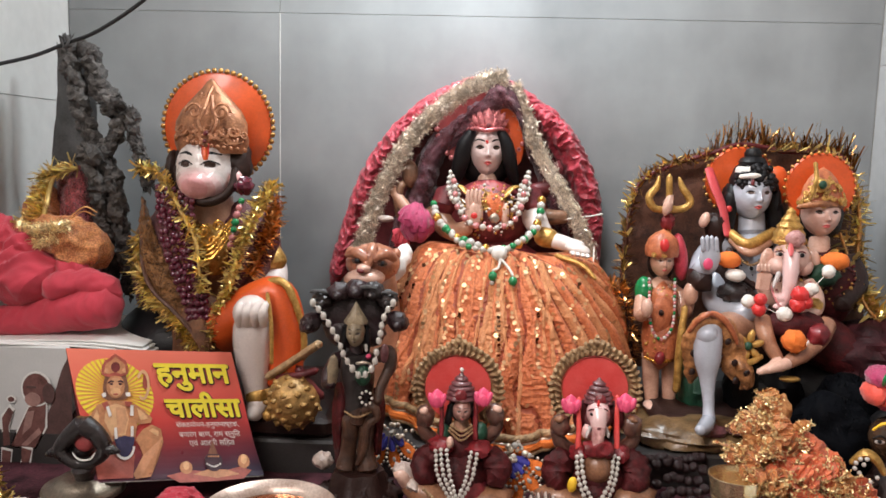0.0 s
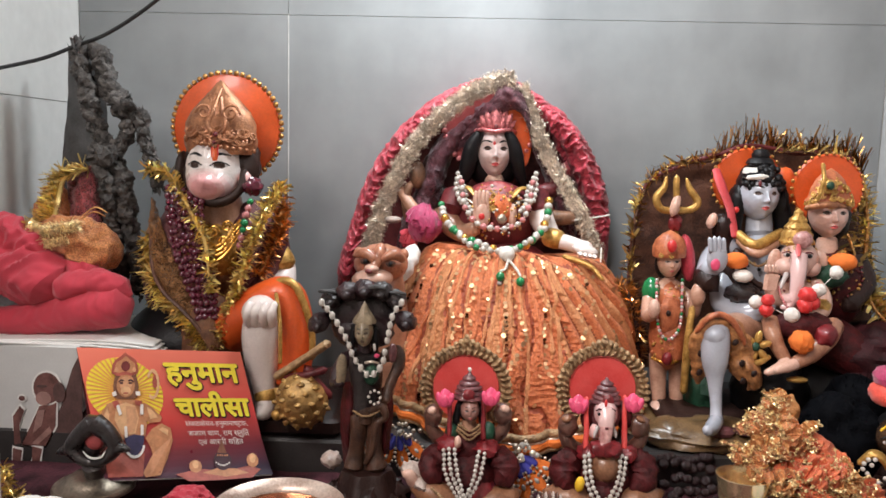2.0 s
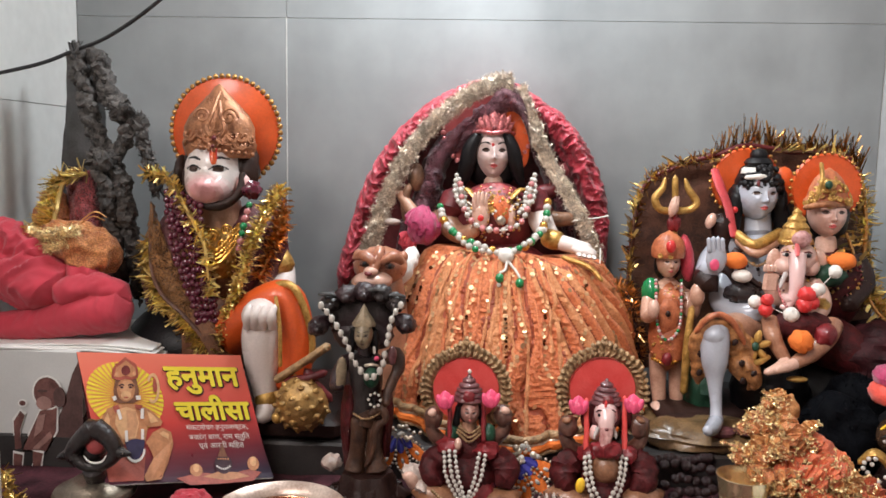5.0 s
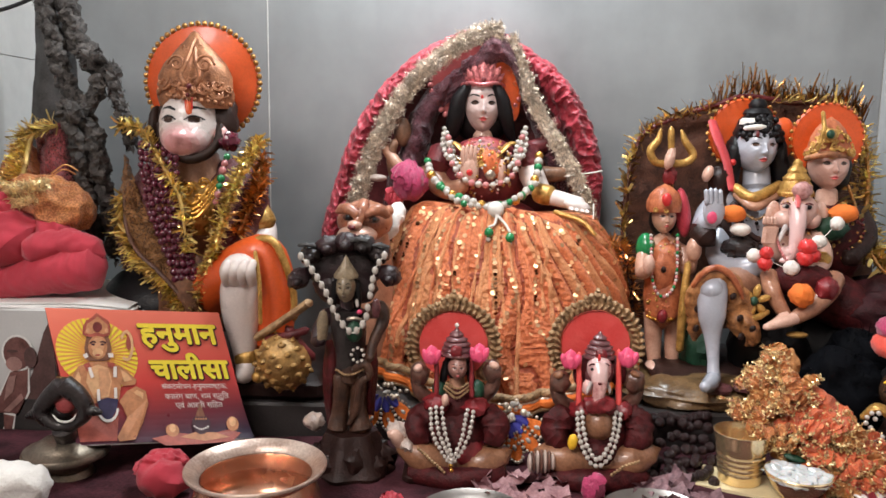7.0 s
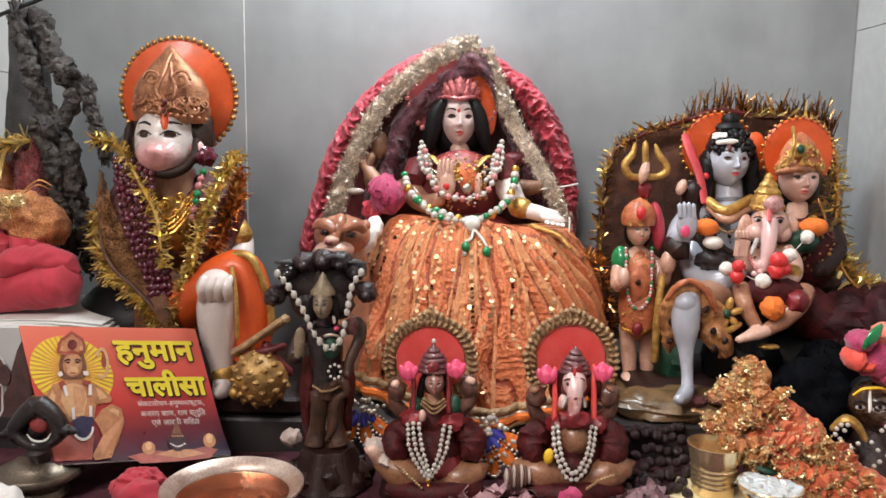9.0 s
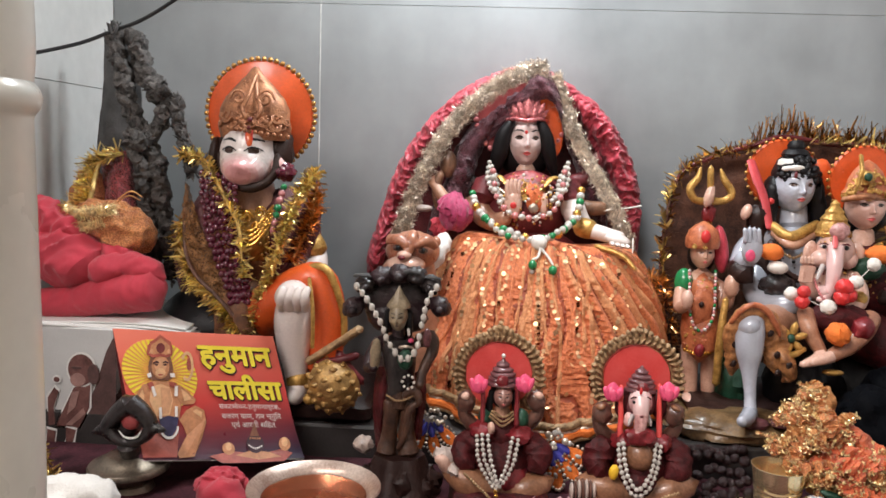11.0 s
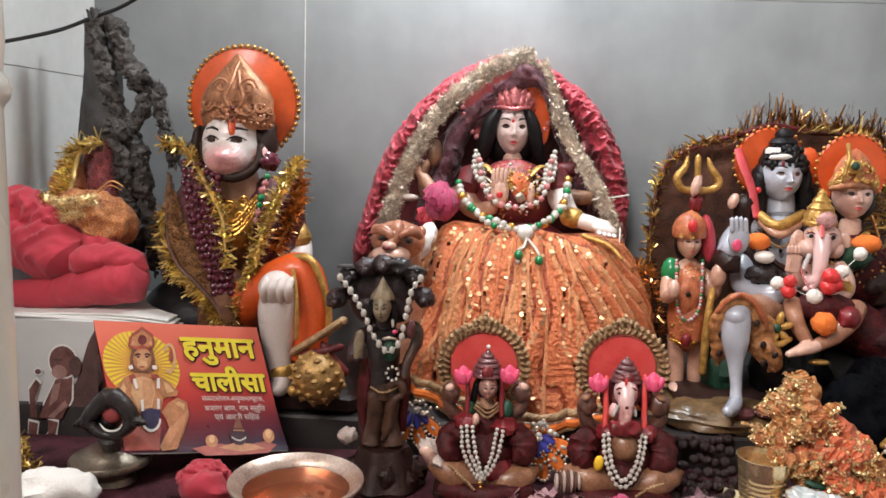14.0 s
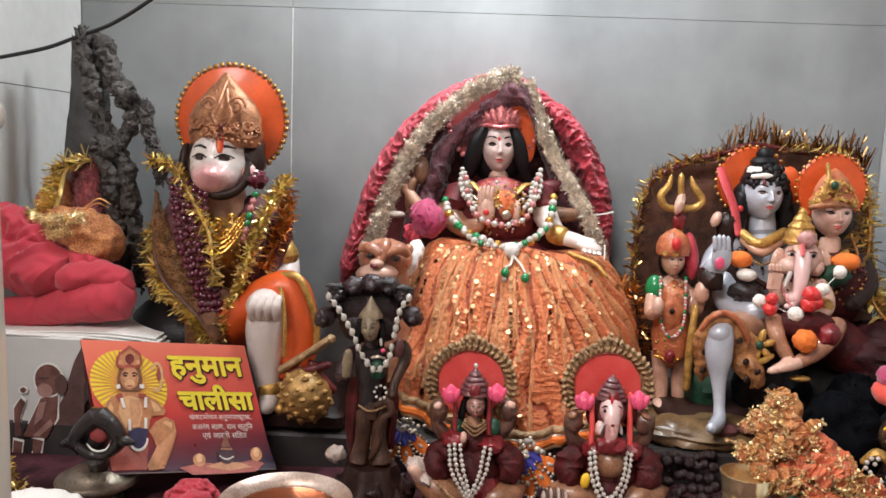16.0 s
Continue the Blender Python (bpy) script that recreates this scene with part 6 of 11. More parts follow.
# seated hip, tiger skin, hanging leg with foot
s.ball((0.3869, 1.0700, 0.2120), (0.06318, 0.05, 0.03459), "dark_brown", seg=28)
s.tube([(0.3795, 1.0600, 0.2209, 0.0253), (0.3394, 1.0200, 0.2284, 0.0216), (0.3142, 0.9900, 0.2309, 0.0166)], "skin_tan", seg=18)
s.tube([(0.3095, 0.9850, 0.2438, 0.0135), (0.3072, 0.9780, 0.2270, 0.0158), (0.3066, 0.9740, 0.2045, 0.0145), (0.3073, 0.9700, 0.1828, 0.0090), (0.3080, 0.9640, 0.1592, 0.0063), (0.3076, 0.9570, 0.1412, 0.0071)], "skin_blue", seg=18)
s.tube([(0.3064, 0.9550, 0.1405, 0.0083), (0.2958, 0.9350, 0.1395, 0.0081), (0.2867, 0.9200, 0.1419, 0.0051)], "skin_blue", seg=12)
s.ball((0.3050, 0.9760, 0.2330), (0.0130, 0.015, 0.0136), "skin_blue", seg=20)
puff(s, [(0.2959, 0.9960, 0.1711, 0.0076), (0.2960, 0.9900, 0.1986, 0.0094), (0.2917, 0.9840, 0.2235, 0.0099), (0.2965, 0.9780, 0.2425, 0.0086), (0.3089, 0.9760, 0.2506, 0.0080), (0.3254, 0.9800, 0.2413, 0.0093), (0.3364, 0.9840, 0.2230, 0.0112), (0.3409, 0.9860, 0.2003, 0.0125), (0.3422, 0.9860, 0.1791, 0.0113)], "tiger_skin", folds=0.25, freq=70, fine=0.15, seg=26, flat=0.7)
puff(s, [(0.3382, 0.9880, 0.2157, 0.0087), (0.3492, 0.9840, 0.1977, 0.0137), (0.3552, 0.9840, 0.1799, 0.0125), (0.3491, 0.9860, 0.1689, 0.0063)], "tiger_skin", folds=0.22, freq=60, fine=0.15, seg=26, flat=0.6)
s.tube([(0.2852, 0.9760, 0.2364, 0.0025), (0.2937, 0.9700, 0.2514, 0.0030), (0.3061, 0.9680, 0.2582, 0.0036), (0.3217, 0.9700, 0.2506, 0.0037), (0.3344, 0.9720, 0.2330, 0.0031), (0.3380, 0.9740, 0.2239, 0.0018)], "orange_worn", seg=10)
for q in ((0.3355, 0.9700, 0.2035), (0.3379, 0.9700, 0.1833), (0.3493, 0.9690, 0.1926), (0.2914, 0.9760, 0.2114), (0.2928, 0.9810, 0.1886), (0.3271, 0.9710, 0.2269)):
    s.ball(q, (0.0034, 0.0018, 0.0042), "dark_brown", rot=(0, 25, 0), seg=12, bumps=0.2, freq=4)
for k in range(6):
    a = 2 * math.pi * k / 6 + 0.3
    q = (0.3540, 0.9840, 0.2194)
    s.ball((q[0] + 0.0100 * math.cos(a), q[1] - 0.001, q[2] + 0.0115 * math.sin(a)), (0.0042, 0.004, 0.0080), "gold_paint", rot=(0, 90 - math.degrees(a), 0), seg=14, bumps=0.12, freq=4)
s.ball((0.3526, 0.9800, 0.2203), (0.0048, 0.004, 0.0052), "green_dark", seg=14)
s.tube([(0.3401, 0.9840, 0.2039, 0.0031), (0.3531, 0.9780, 0.2018, 0.0037), (0.3696, 0.9840, 0.2082, 0.0031)], "gold_paint", seg=10)
# crowned woman
wc = (0.4658, 1.0850, 0.3636)
wr = (0.02180, 0.028, 0.02750)
s.ball((0.4717, 1.0980, 0.3603), (0.02540, 0.026, 0.03432), "black", seg=22, bumps=0.08, freq=5)
face(s, wc, wr, "face_rosy", gaze=-0.04, iris=1.5, fine=1.9, slim=0.9, brows=1.2, apart=0.42)
s.lathe((0.4636, 1.0820, 0.3759), [(0.02717, 0), (0.02853, 0.00408), (0.02446, 0.00951), (0.02174, 0.02038), (0.01630, 0.03125), (0.00883, 0.03940), (0, 0.04484)], "orange_worn", seg=32, squash=0.7, waves=10, depth=0.03)
filigree(s, (0.4628, 1.0800, 0.3739), 0.02853, 0.04484, "gold_paint", 60, seed=7, squash=0.75, size=0.2)
filigree(s, (0.2775, 1.0880, 0.3060), 0.0206, 0.03261, "gold_paint", 14, seed=8, squash=1.0, size=0.2)
filigree(s, (0.4128, 1.0500, 0.3160), 0.02040, 0.04343, "gold_paint", 18, seed=9, squash=1.0, power=1.0)
s.tube([(0.4327, 1.0700, 0.3719, 0.0034), (0.4517, 1.0550, 0.3774, 0.0040), (0.4844, 1.0700, 0.3740, 0.0034)], "copper_gold", seg=9)
s.tube([(0.4396, 1.0550, 0.3817, 0.0020), (0.4444, 1.0550, 0.4059, 0.0026), (0.4466, 1.0650, 0.4248, 0.0027)], "gold_paint", seg=8)
s.ball((0.4504, 1.0500, 0.4002), (0.00461, 0.004, 0.00526), "green_dark", seg=12)
s.ball((0.4518, 1.0530, 0.4002), (0.00658, 0.003, 0.00724), "gold_paint", seg=12)
s.tube([(0.4689, 1.0900, 0.3416, 0.0110), (0.4693, 1.0900, 0.3176, 0.0137)], "skin_pale", seg=14)
s.ball((0.4796, 1.0900, 0.2726), (0.03804, 0.04, 0.04891), "clay_maroon", seg=26, bumps=0.08, freq=6)
s.tube([(0.4506, 1.0750, 0.3187, 0.0041), (0.4585, 1.0600, 0.3069, 0.0047), (0.4829, 1.0750, 0.3192, 0.0041)], "gold_paint", seg=9)
s.tube([(0.5043, 1.0900, 0.3077, 0.0151), (0.5091, 1.0700, 0.2828, 0.0134), (0.4830, 1.0500, 0.2583, 0.0118)], "dark_brown", seg=12)
s.ball((0.4569, 1.0450, 0.2934), (0.01974, 0.014, 0.01316), "green_dark", seg=16, bumps=0.25, freq=5)
s.ball((0.4700, 1.0450, 0.3108), (0.01645, 0.014, 0.01053), "thread_orange", seg=16, bumps=0.15, freq=6)
s.tube([(0.4617, 1.0700, 0.2132, 0.0336), (0.4805, 1.0500, 0.2040, 0.0303), (0.5023, 1.0400, 0.1897, 0.0234)], "clay_maroon", seg=16)
jewels(s, (0.4782, 1.0880, 0.2799), (0.03533, 0.042, 0.04076), 60, ["gold_paint", "maroon", "gold_old"], 0.0017, seed=32)
s.ball((0.4623, 1.0600, 0.2915), (0.02261, 0.010, 0.01995), "arch_gold", seg=20, bumps=0.3, freq=7)
chain(s, [(0.4491, 1.0750, 0.3221), (0.4491, 1.0550, 0.2973), (0.4568, 1.0500, 0.2901), (0.4702, 1.0550, 0.2990), (0.4854, 1.0750, 0.3226)], "gold", 0.0022)
# small seated elephant-headed figure on the lap
s.ball((0.4222, 1.0550, 0.2647), (0.0223, 0.030, 0.0283), "skin_pale", seg=26)
s.ball((0.4209, 1.0500, 0.3128), (0.0208, 0.025, 0.0208), "face_rosy", seg=28)
s.ball((0.4020, 1.0420, 0.3035), (0.0113, 0.014, 0.0106), "face_rosy", seg=18)
s.ball((0.4327, 1.0420, 0.3033), (0.0100, 0.014, 0.0106), "face_rosy", seg=18)
s.tube([(0.4119, 1.0300, 0.3180, 0.0103), (0.4099, 1.0220, 0.3021, 0.0090), (0.4080, 1.0180, 0.2871, 0.0077), (0.4054, 1.0170, 0.2730, 0.0064), (0.4000, 1.0160, 0.2627, 0.0051), (0.3922, 1.0150, 0.2595, 0.0032)], "blush_two", seg=16)
for q in ((0.3976, 1.0265, 0.3195), (0.4226, 1.0265, 0.3192)):
    s.ball(q, (0.0042, 0.003, 0.0026), "eye_white", seg=12)
    s.ball((q[0], q[1] - 0.0022, q[2]), (0.0025, 0.002, 0.0025), "black", seg=12)
    s.tube([(q[0] - 0.0050, q[1] + 0.001, q[2] + 0.0022, 0.0007), (q[0], q[1] - 0.001, q[2] + 0.0042, 0.0010), (q[0] + 0.0050, q[1] + 0.001, q[2] + 0.0022, 0.0007)], "maroon", seg=6)
s.tube([(0.4094, 1.0262, 0.3325, 0.0019), (0.4084, 1.0225, 0.3252, 0.0032), (0.4067, 1.0170, 0.3193, 0.0019)], "lip", seg=10, flat=0.4)
s.ball((0.3931, 1.0520, 0.3075), (0.0101, 0.005, 0.0161), "skin_pale", rot=(0, 8, 24), seg=18, bumps=0.12, freq=3)
s.ball((0.4469, 1.0520, 0.3097), (0.0081, 0.005, 0.0148), "skin_pale", rot=(0, -8, -24), seg=18, bumps=0.12, freq=3)
s.tube([(0.3983, 1.0260, 0.2975, 0.0032), (0.3914, 1.0180, 0.2881, 0.0026), (0.3884, 1.0140, 0.2822, 0.0013)], "eye_white", seg=10)
s.lathe((0.4197, 1.0580, 0.3286), [(0.0180, 0), (0.0195, 0.004), (0.0172, 0.008), (0.0178, 0.013), (0.0142, 0.018), (0.0148, 0.021), (0.0098, 0.027), (0.0102, 0.030), (0.0052, 0.036), (0.0055, 0.039), (0, 0.044)], "gold_paint", seg=28, waves=9, depth=0.05)
filigree(s, (0.4197, 1.0580, 0.3286), 0.0195, 0.038, "gold_old", 30, seed=9, squash=1.0, power=1.0)
s.ball((0.4157, 1.0300, 0.3374), (0.0112, 0.008, 0.0098), "rose_worn", seg=18, bumps=0.15, freq=5)
# raised palm, the other arm round the belly
s.tube([(0.4069, 1.0450, 0.2580, 0.0099), (0.3891, 1.0340, 0.2675, 0.0085), (0.3822, 1.0280, 0.2801, 0.0078)], "skin_pale", seg=14)
s.box((0.3809, 1.0240, 0.2872), (0.0170, 0.008, 0.0235), "skin_pale", rot=(0, 4, 0), bevel=0.003)
for k in (-1.5, -0.5, 0.5, 1.5):
    q = (0.3789, 1.0210, 0.3005)
    s.tube([(q[0] + 0.0040 * k, q[1], q[2], 0.0022), (q[0] + 0.0040 * k - 0.0006, q[1], q[2] + 0.0065, 0.0019)], "skin_pale", seg=8)
s.tube([(0.4405, 1.0450, 0.2852, 0.0092), (0.4469, 1.0340, 0.2684, 0.0085), (0.4417, 1.0240, 0.2542, 0.0078), (0.4221, 1.0160, 0.2488, 0.0064)], "skin_pale", seg=14)
s.tube([(0.4393, 1.0260, 0.2630, 0.0091), (0.4449, 1.0260, 0.2578, 0.0091)], "gold_paint", seg=12)
s.ball((0.4004, 1.0180, 0.2689), (0.0091, 0.007, 0.0071), "blush_two", rot=(0, 24, 0), seg=16, bumps=0.25, freq=4)
# bent legs, feet together, wrapped in a red cloth
puff(s, [(0.3856, 1.0300, 0.2390, 0.0098), (0.4026, 1.0100, 0.2379, 0.0153), (0.4301, 1.0120, 0.2379, 0.0153), (0.4526, 1.0260, 0.2408, 0.0097)], "clay_maroon", folds=0.22, freq=70, seg=26, steps=8)
s.tube([(0.3802, 1.0160, 0.2429, 0.0096), (0.3762, 0.9960, 0.2325, 0.0094), (0.3811, 0.9900, 0.2185, 0.0081), (0.3889, 0.9850, 0.2045, 0.0069)], "skin_limb", seg=16)
s.tube([(0.3890, 0.9820, 0.2039, 0.0068), (0.3765, 0.9740, 0.1981, 0.0062), (0.3630, 0.9700, 0.1938, 0.0037)], "skin_pale", seg=14)
s.tube([(0.4521, 1.0160, 0.2401, 0.0116), (0.4375, 0.9980, 0.2279, 0.0113), (0.4190, 0.9900, 0.2127, 0.0100), (0.3990, 0.9820, 0.2028, 0.0075)], "skin_limb", seg=16)
s.tube([(0.3962, 0.9780, 0.2025, 0.0068), (0.3842, 0.9720, 0.2000, 0.0061), (0.3719, 0.9680, 0.1970, 0.0037)], "skin_pale", seg=14)
puff(s, [(0.4294, 1.0020, 0.2424, 0.0082), (0.4332, 0.9920, 0.2342, 0.0106), (0.4243, 0.9840, 0.2244, 0.0075)], "clay_red", folds=0.3, freq=80, seg=20, steps=6)
chain(s, [(0.3889, 1.0300, 0.2865), (0.3943, 1.0130, 0.2644), (0.4078, 1.0100, 0.2535), (0.4222, 1.0130, 0.2648), (0.4367, 1.0300, 0.2872)], "pearl_pink", 0.0018)
jewels(s, (0.4229, 1.0530, 0.2637), (0.0245, 0.032, 0.030), 26, ["gold_paint", "clay_red"], 0.0016, seed=33)
# small standing figure
kc = (0.2783, 1.0900, 0.2988)
kr = (0.01427, 0.019, 0.01902)
s.ball((0.2800, 1.1000, 0.2949), (0.0172, 0.016, 0.0215), "black", seg=18)
face(s, kc, kr, "skin_warm", iris=1.4, slim=0.9)
s.lathe((0.2775, 1.0880, 0.3060), [(0.0195, 0), (0.0205, 0.00408), (0.0205, 0.01223), (0.0170, 0.02174), (0.0095, 0.02853), (0, 0.03361)], "orange_worn", seg=28, waves=9, depth=0.04)
s.ball((0.2730, 1.0580, 0.3225), (0.00599, 0.004, 0.00798), "red_paint", seg=12)
s.ball((0.3014, 1.0950, 0.3042), (0.00961, 0.012, 0.03089), "red_velvet", seg=14, rot=(0, -8, 0))
s.tube([(0.2804, 1.0950, 0.2794, 0.0076), (0.2811, 1.0950, 0.2654, 0.0090)], "skin_warm", seg=12)
s.tube([(0.2811, 1.0950, 0.2654, 0.0235), (0.2828, 1.0900, 0.2345, 0.0220), (0.2815, 1.0850, 0.2072, 0.0232), (0.2801, 1.0800, 0.1835, 0.0204)], "skin_warm", seg=18, flat=0.8)
s.tube([(0.2790, 1.0800, 0.2620, 0.0180), (0.2775, 1.0780, 0.2366, 0.0208), (0.2771, 1.0720, 0.2064, 0.0236), (0.2778, 1.0700, 0.1823, 0.0215)], "orange_worn", seg=18, flat=0.8)
s.ball((0.2569, 1.0850, 0.2616), (0.01155, 0.014, 0.01902), "green", seg=16)
s.tube([(0.2541, 1.0800, 0.2533, 0.0088), (0.2498, 1.0650, 0.2351, 0.0080), (0.2530, 1.0500, 0.2413, 0.0072)], "skin_warm", seg=12)
s.ball((0.2530, 1.0450, 0.2476), (0.00724, 0.007, 0.01184), "skin_pale", seg=14)
s.tube([(0.3010, 1.0850, 0.2602, 0.0096), (0.3050, 1.0700, 0.2385, 0.0087), (0.3066, 1.0600, 0.2608, 0.0073)], "skin_warm", seg=12)
s.ball((0.3064, 1.0550, 0.2649), (0.00921, 0.01, 0.01448), "skin_warm", seg=14)
s.tube([(0.2992, 1.0500, 0.2488, 0.0039), (0.2950, 1.0450, 0.2022, 0.0052), (0.2937, 1.0450, 0.1473, 0.0046)], "gold_paint", seg=10)
for q in ((0.2754, 1.0700, 0.2621), (0.2760, 1.0650, 0.2527), (0.2748, 1.0600, 0.2398)):
    s.ball(q, 0.004, "gold_paint", seg=10)
chain(s, [(0.2597, 1.0700, 0.2790), (0.2590, 1.0560, 0.2403), (0.2620, 1.0500, 0.2197), (0.2722, 1.0460, 0.2098), (0.2846, 1.0500, 0.2214), (0.2885, 1.0560, 0.2408), (0.2908, 1.0700, 0.2795)], "pearl", 0.0023, every=["pearl", "pearl_pink", "pearl", "green", "pearl_pink"])
s.ball((0.2744, 1.0580, 0.2368), (0.01330, 0.006, 0.02261), "orange_worn", seg=18, bumps=0.2, freq=5)
s.ball((0.2716, 1.0500, 0.2416), (0.00329, 0.003, 0.00395), "dark_brown", seg=10)
s.ball((0.2717, 1.0450, 0.1868), (0.00658, 0.005, 0.00855), "clay_red", seg=12)
s.tube([(0.2690, 1.0800, 0.1833, 0.0115), (0.2705, 1.0800, 0.1513, 0.0102), (0.2720, 1.0750, 0.1240, 0.0081)], "skin_warm", seg=12)
s.tube([(0.2925, 1.0800, 0.1837, 0.0115), (0.2941, 1.0800, 0.1516, 0.0102), (0.2928, 1.0750, 0.1244, 0.0081)], "skin_warm", seg=12)
s.ball((0.2673, 1.0600, 0.1228), (0.00865, 0.018, 0.00532), "skin_pale", seg=12)
s.ball((0.2865, 1.0600, 0.1231), (0.00865, 0.018, 0.00532), "skin_pale", seg=12)
s.box(((0.2854, 1.0800, 0.1011)[0], 1.075, ((0.2848, 1.0800, 0.1126)[2] + LEDGE) / 2), (0.08, 0.09, (0.2848, 1.0800, 0.1126)[2] - LEDGE), "rock", bevel=0.008)
jewels(s, (0.2810, 1.0900, 0.2415), (0.02334, 0.030, 0.03432), 60, ["gold_paint", "skin_warm", "gold_old"], 0.0016, seed=34)
jewels(s, (0.2784, 1.0760, 0.1985), (0.02420, 0.024, 0.02420), 40, ["orange_worn", "gold_paint"], 0.0018, seed=35)
chain(s, [(0.2578, 1.0600, 0.1830), (0.2720, 1.0450, 0.1814), (0.2930, 1.0600, 0.1836)], "gold", 0.0024)
# trident
s.tube([(0.2920, 1.1100, 0.2740, 0.0035), (0.2861, 1.1000, 0.3590, 0.0035), (0.2842, 1.1000, 0.3987, 0.0042), (0.2838, 1.1000, 0.4068, 0.0014)], "gold_paint", seg=10)
s.tube([(0.2716, 1.1000, 0.4039, 0.0017), (0.2694, 1.1000, 0.3916, 0.0042), (0.2604, 1.1000, 0.3778, 0.0049), (0.2679, 1.1000, 0.3642, 0.0049), (0.2859, 1.1000, 0.3631, 0.0049), (0.3037, 1.1000, 0.3647, 0.0049), (0.3115, 1.1000, 0.3744, 0.0049), (0.3010, 1.1000, 0.3907, 0.0042), (0.2963, 1.1000, 0.4029, 0.0017)], "gold_paint", seg=10)
s.ball((0.2823, 1.0920, 0.3689), (0.00618, 0.006, 0.01373), "skin_pale", seg=14, bumps=0.3, freq=3, rot=(0, 12, 0))
s.ball((0.2853, 1.1000, 0.3479), (0.00832, 0.009, 0.01249), "clay_red", seg=16, bumps=0.4, freq=4)
s.done("family_statue", None, "glazed plaster family statue with trident on a rock base", "statue", worn=0.0004)

# backing board with tinsel
ob = empty("backing_board", (0.4054, 1.1550, 0.1486), "maroon cloth backing board behind the family statue", "board")
s = Shape()
sheet(s, [[(0.2499, 1.1550, 0.1461), (0.2473, 1.1550, 0.2821), (0.2510, 1.1550, 0.3702), (0.2723, 1.1550, 0.4137)], [(0.3396, 1.1600, 0.1463), (0.3325, 1.1600, 0.2827), (0.3348, 1.1600, 0.3785), (0.3389, 1.1600, 0.4362)], [(0.4522, 1.1600, 0.1481), (0.4431, 1.1600, 0.2844), (0.4367, 1.1600, 0.3799), (0.4320, 1.1600, 0.4503)], [(0.5346, 1.1600, 0.1494), (0.5240, 1.1600, 0.2856), (0.5167, 1.1600, 0.3810), (0.5116, 1.1600, 0.4457)], [(0.5695, 1.1550, 0.1512), (0.5616, 1.1550, 0.2645), (0.5500, 1.1550, 0.3527), (0.5375, 1.1550, 0.4174)]], "board_cloth", crumple=0.003, freq=30)
part("cloth", s, ob)
tinsel("tinsel_garland", [(0.2382, 1.1300, 0.2486, 0.0064), (0.2399, 1.1350, 0.2990, 0.0065), (0.2457, 1.1400, 0.3563, 0.0065), (0.2604, 1.1400, 0.3979, 0.0065), (0.2986, 1.1400, 0.4183, 0.0058), (0.3440, 1.1400, 0.4344, 0.0058)], "tinsel_brown", 300, 0.012, 0.0020, "dull gold foil tinsel edging the backing board", core="maroon", aim=(-0.3, -0.3, 0.8), aimed=0.35)
tinsel("tinsel_garland", [(0.3441, 1.1400, 0.4330, 0.0058), (0.3766, 1.1400, 0.4460, 0.0058), (0.4126, 1.1450, 0.4439, 0.0058), (0.4414, 1.1450, 0.4386, 0.0065), (0.4769, 1.1450, 0.4391, 0.0065), (0.5092, 1.1400, 0.4338, 0.0065), (0.5281, 1.1400, 0.4101, 0.0058)], "tinsel_brown", 330, 0.024, 0.0020, "brown gold foil tinsel edging the backing board", core="maroon", aim=(0, -0.1, 1.0), aimed=0.85, lift=0.12)
tinsel("tinsel_garland", [(0.5257, 1.1350, 0.4101, 0.0043), (0.5318, 1.1300, 0.3751, 0.0050), (0.5312, 1.1200, 0.3403, 0.0057), (0.5264, 1.1100, 0.3059, 0.0056), (0.5230, 1.0900, 0.2803, 0.0062), (0.5295, 1.0700, 0.2557, 0.0067), (0.5466, 1.0550, 0.2415, 0.0066), (0.5779, 1.0500, 0.2328, 0.0066)], "tinsel_gold", 600, 0.015, 0.0024, "gold foil tinsel garland trailing from the backing board", core="tinsel_copper")
tinsel("tinsel_garland", [(0.2194, 1.1200, 0.2608, 0.0057), (0.2325, 1.1000, 0.2533, 0.0062), (0.2417, 1.0900, 0.2197, 0.0055), (0.2463, 1.0900, 0.1770, 0.0055)], "tinsel_copper", 420, 0.012, 0.002, "copper foil tinsel beside the family statue", core="dark_brown")
tinsel("tinsel_garland", [(0.2378, 1.1300, 0.2582, 0.0036), (0.2389, 1.1300, 0.3095, 0.0043), (0.2445, 1.1350, 0.3599, 0.0043), (0.2617, 1.1400, 0.3961, 0.0043), (0.2892, 1.1400, 0.4181, 0.0036), (0.3424, 1.1400, 0.4264, 0.0036)], "tinsel_gold", 150, 0.014, 0.0034, "gold foil fringe along the backing board", core="board_cloth", aim=(-0.5, -0.5, 0.5), aimed=0.6)
tinsel("tinsel_garland", [(0.4163, 1.1400, 0.4385, 0.0036), (0.4553, 1.1400, 0.4393, 0.0036), (0.4949, 1.1400, 0.4330, 0.0036), (0.5159, 1.1350, 0.4087, 0.0036), (0.5222, 1.1300, 0.3663, 0.0036), (0.5197, 1.1200, 0.3242, 0.0036)], "tinsel_gold", 130, 0.016, 0.0030, "gold foil fringe along the backing board", core="board_cloth", aim=(0.2, -0.4, 0.8), aimed=0.6)
tinsel("tinsel_garland", [(0.4912, 1.0850, 0.3409, 0.0034), (0.5007, 1.0800, 0.3122, 0.0041), (0.5077, 1.0700, 0.2828, 0.0041), (0.5187, 1.0600, 0.2538, 0.0040), (0.5382, 1.0500, 0.2308, 0.0040)], "tinsel_gold", 90, 0.017, 0.0052, "broad gold foil strips hanging beside the crowned figure", core="tinsel_copper")
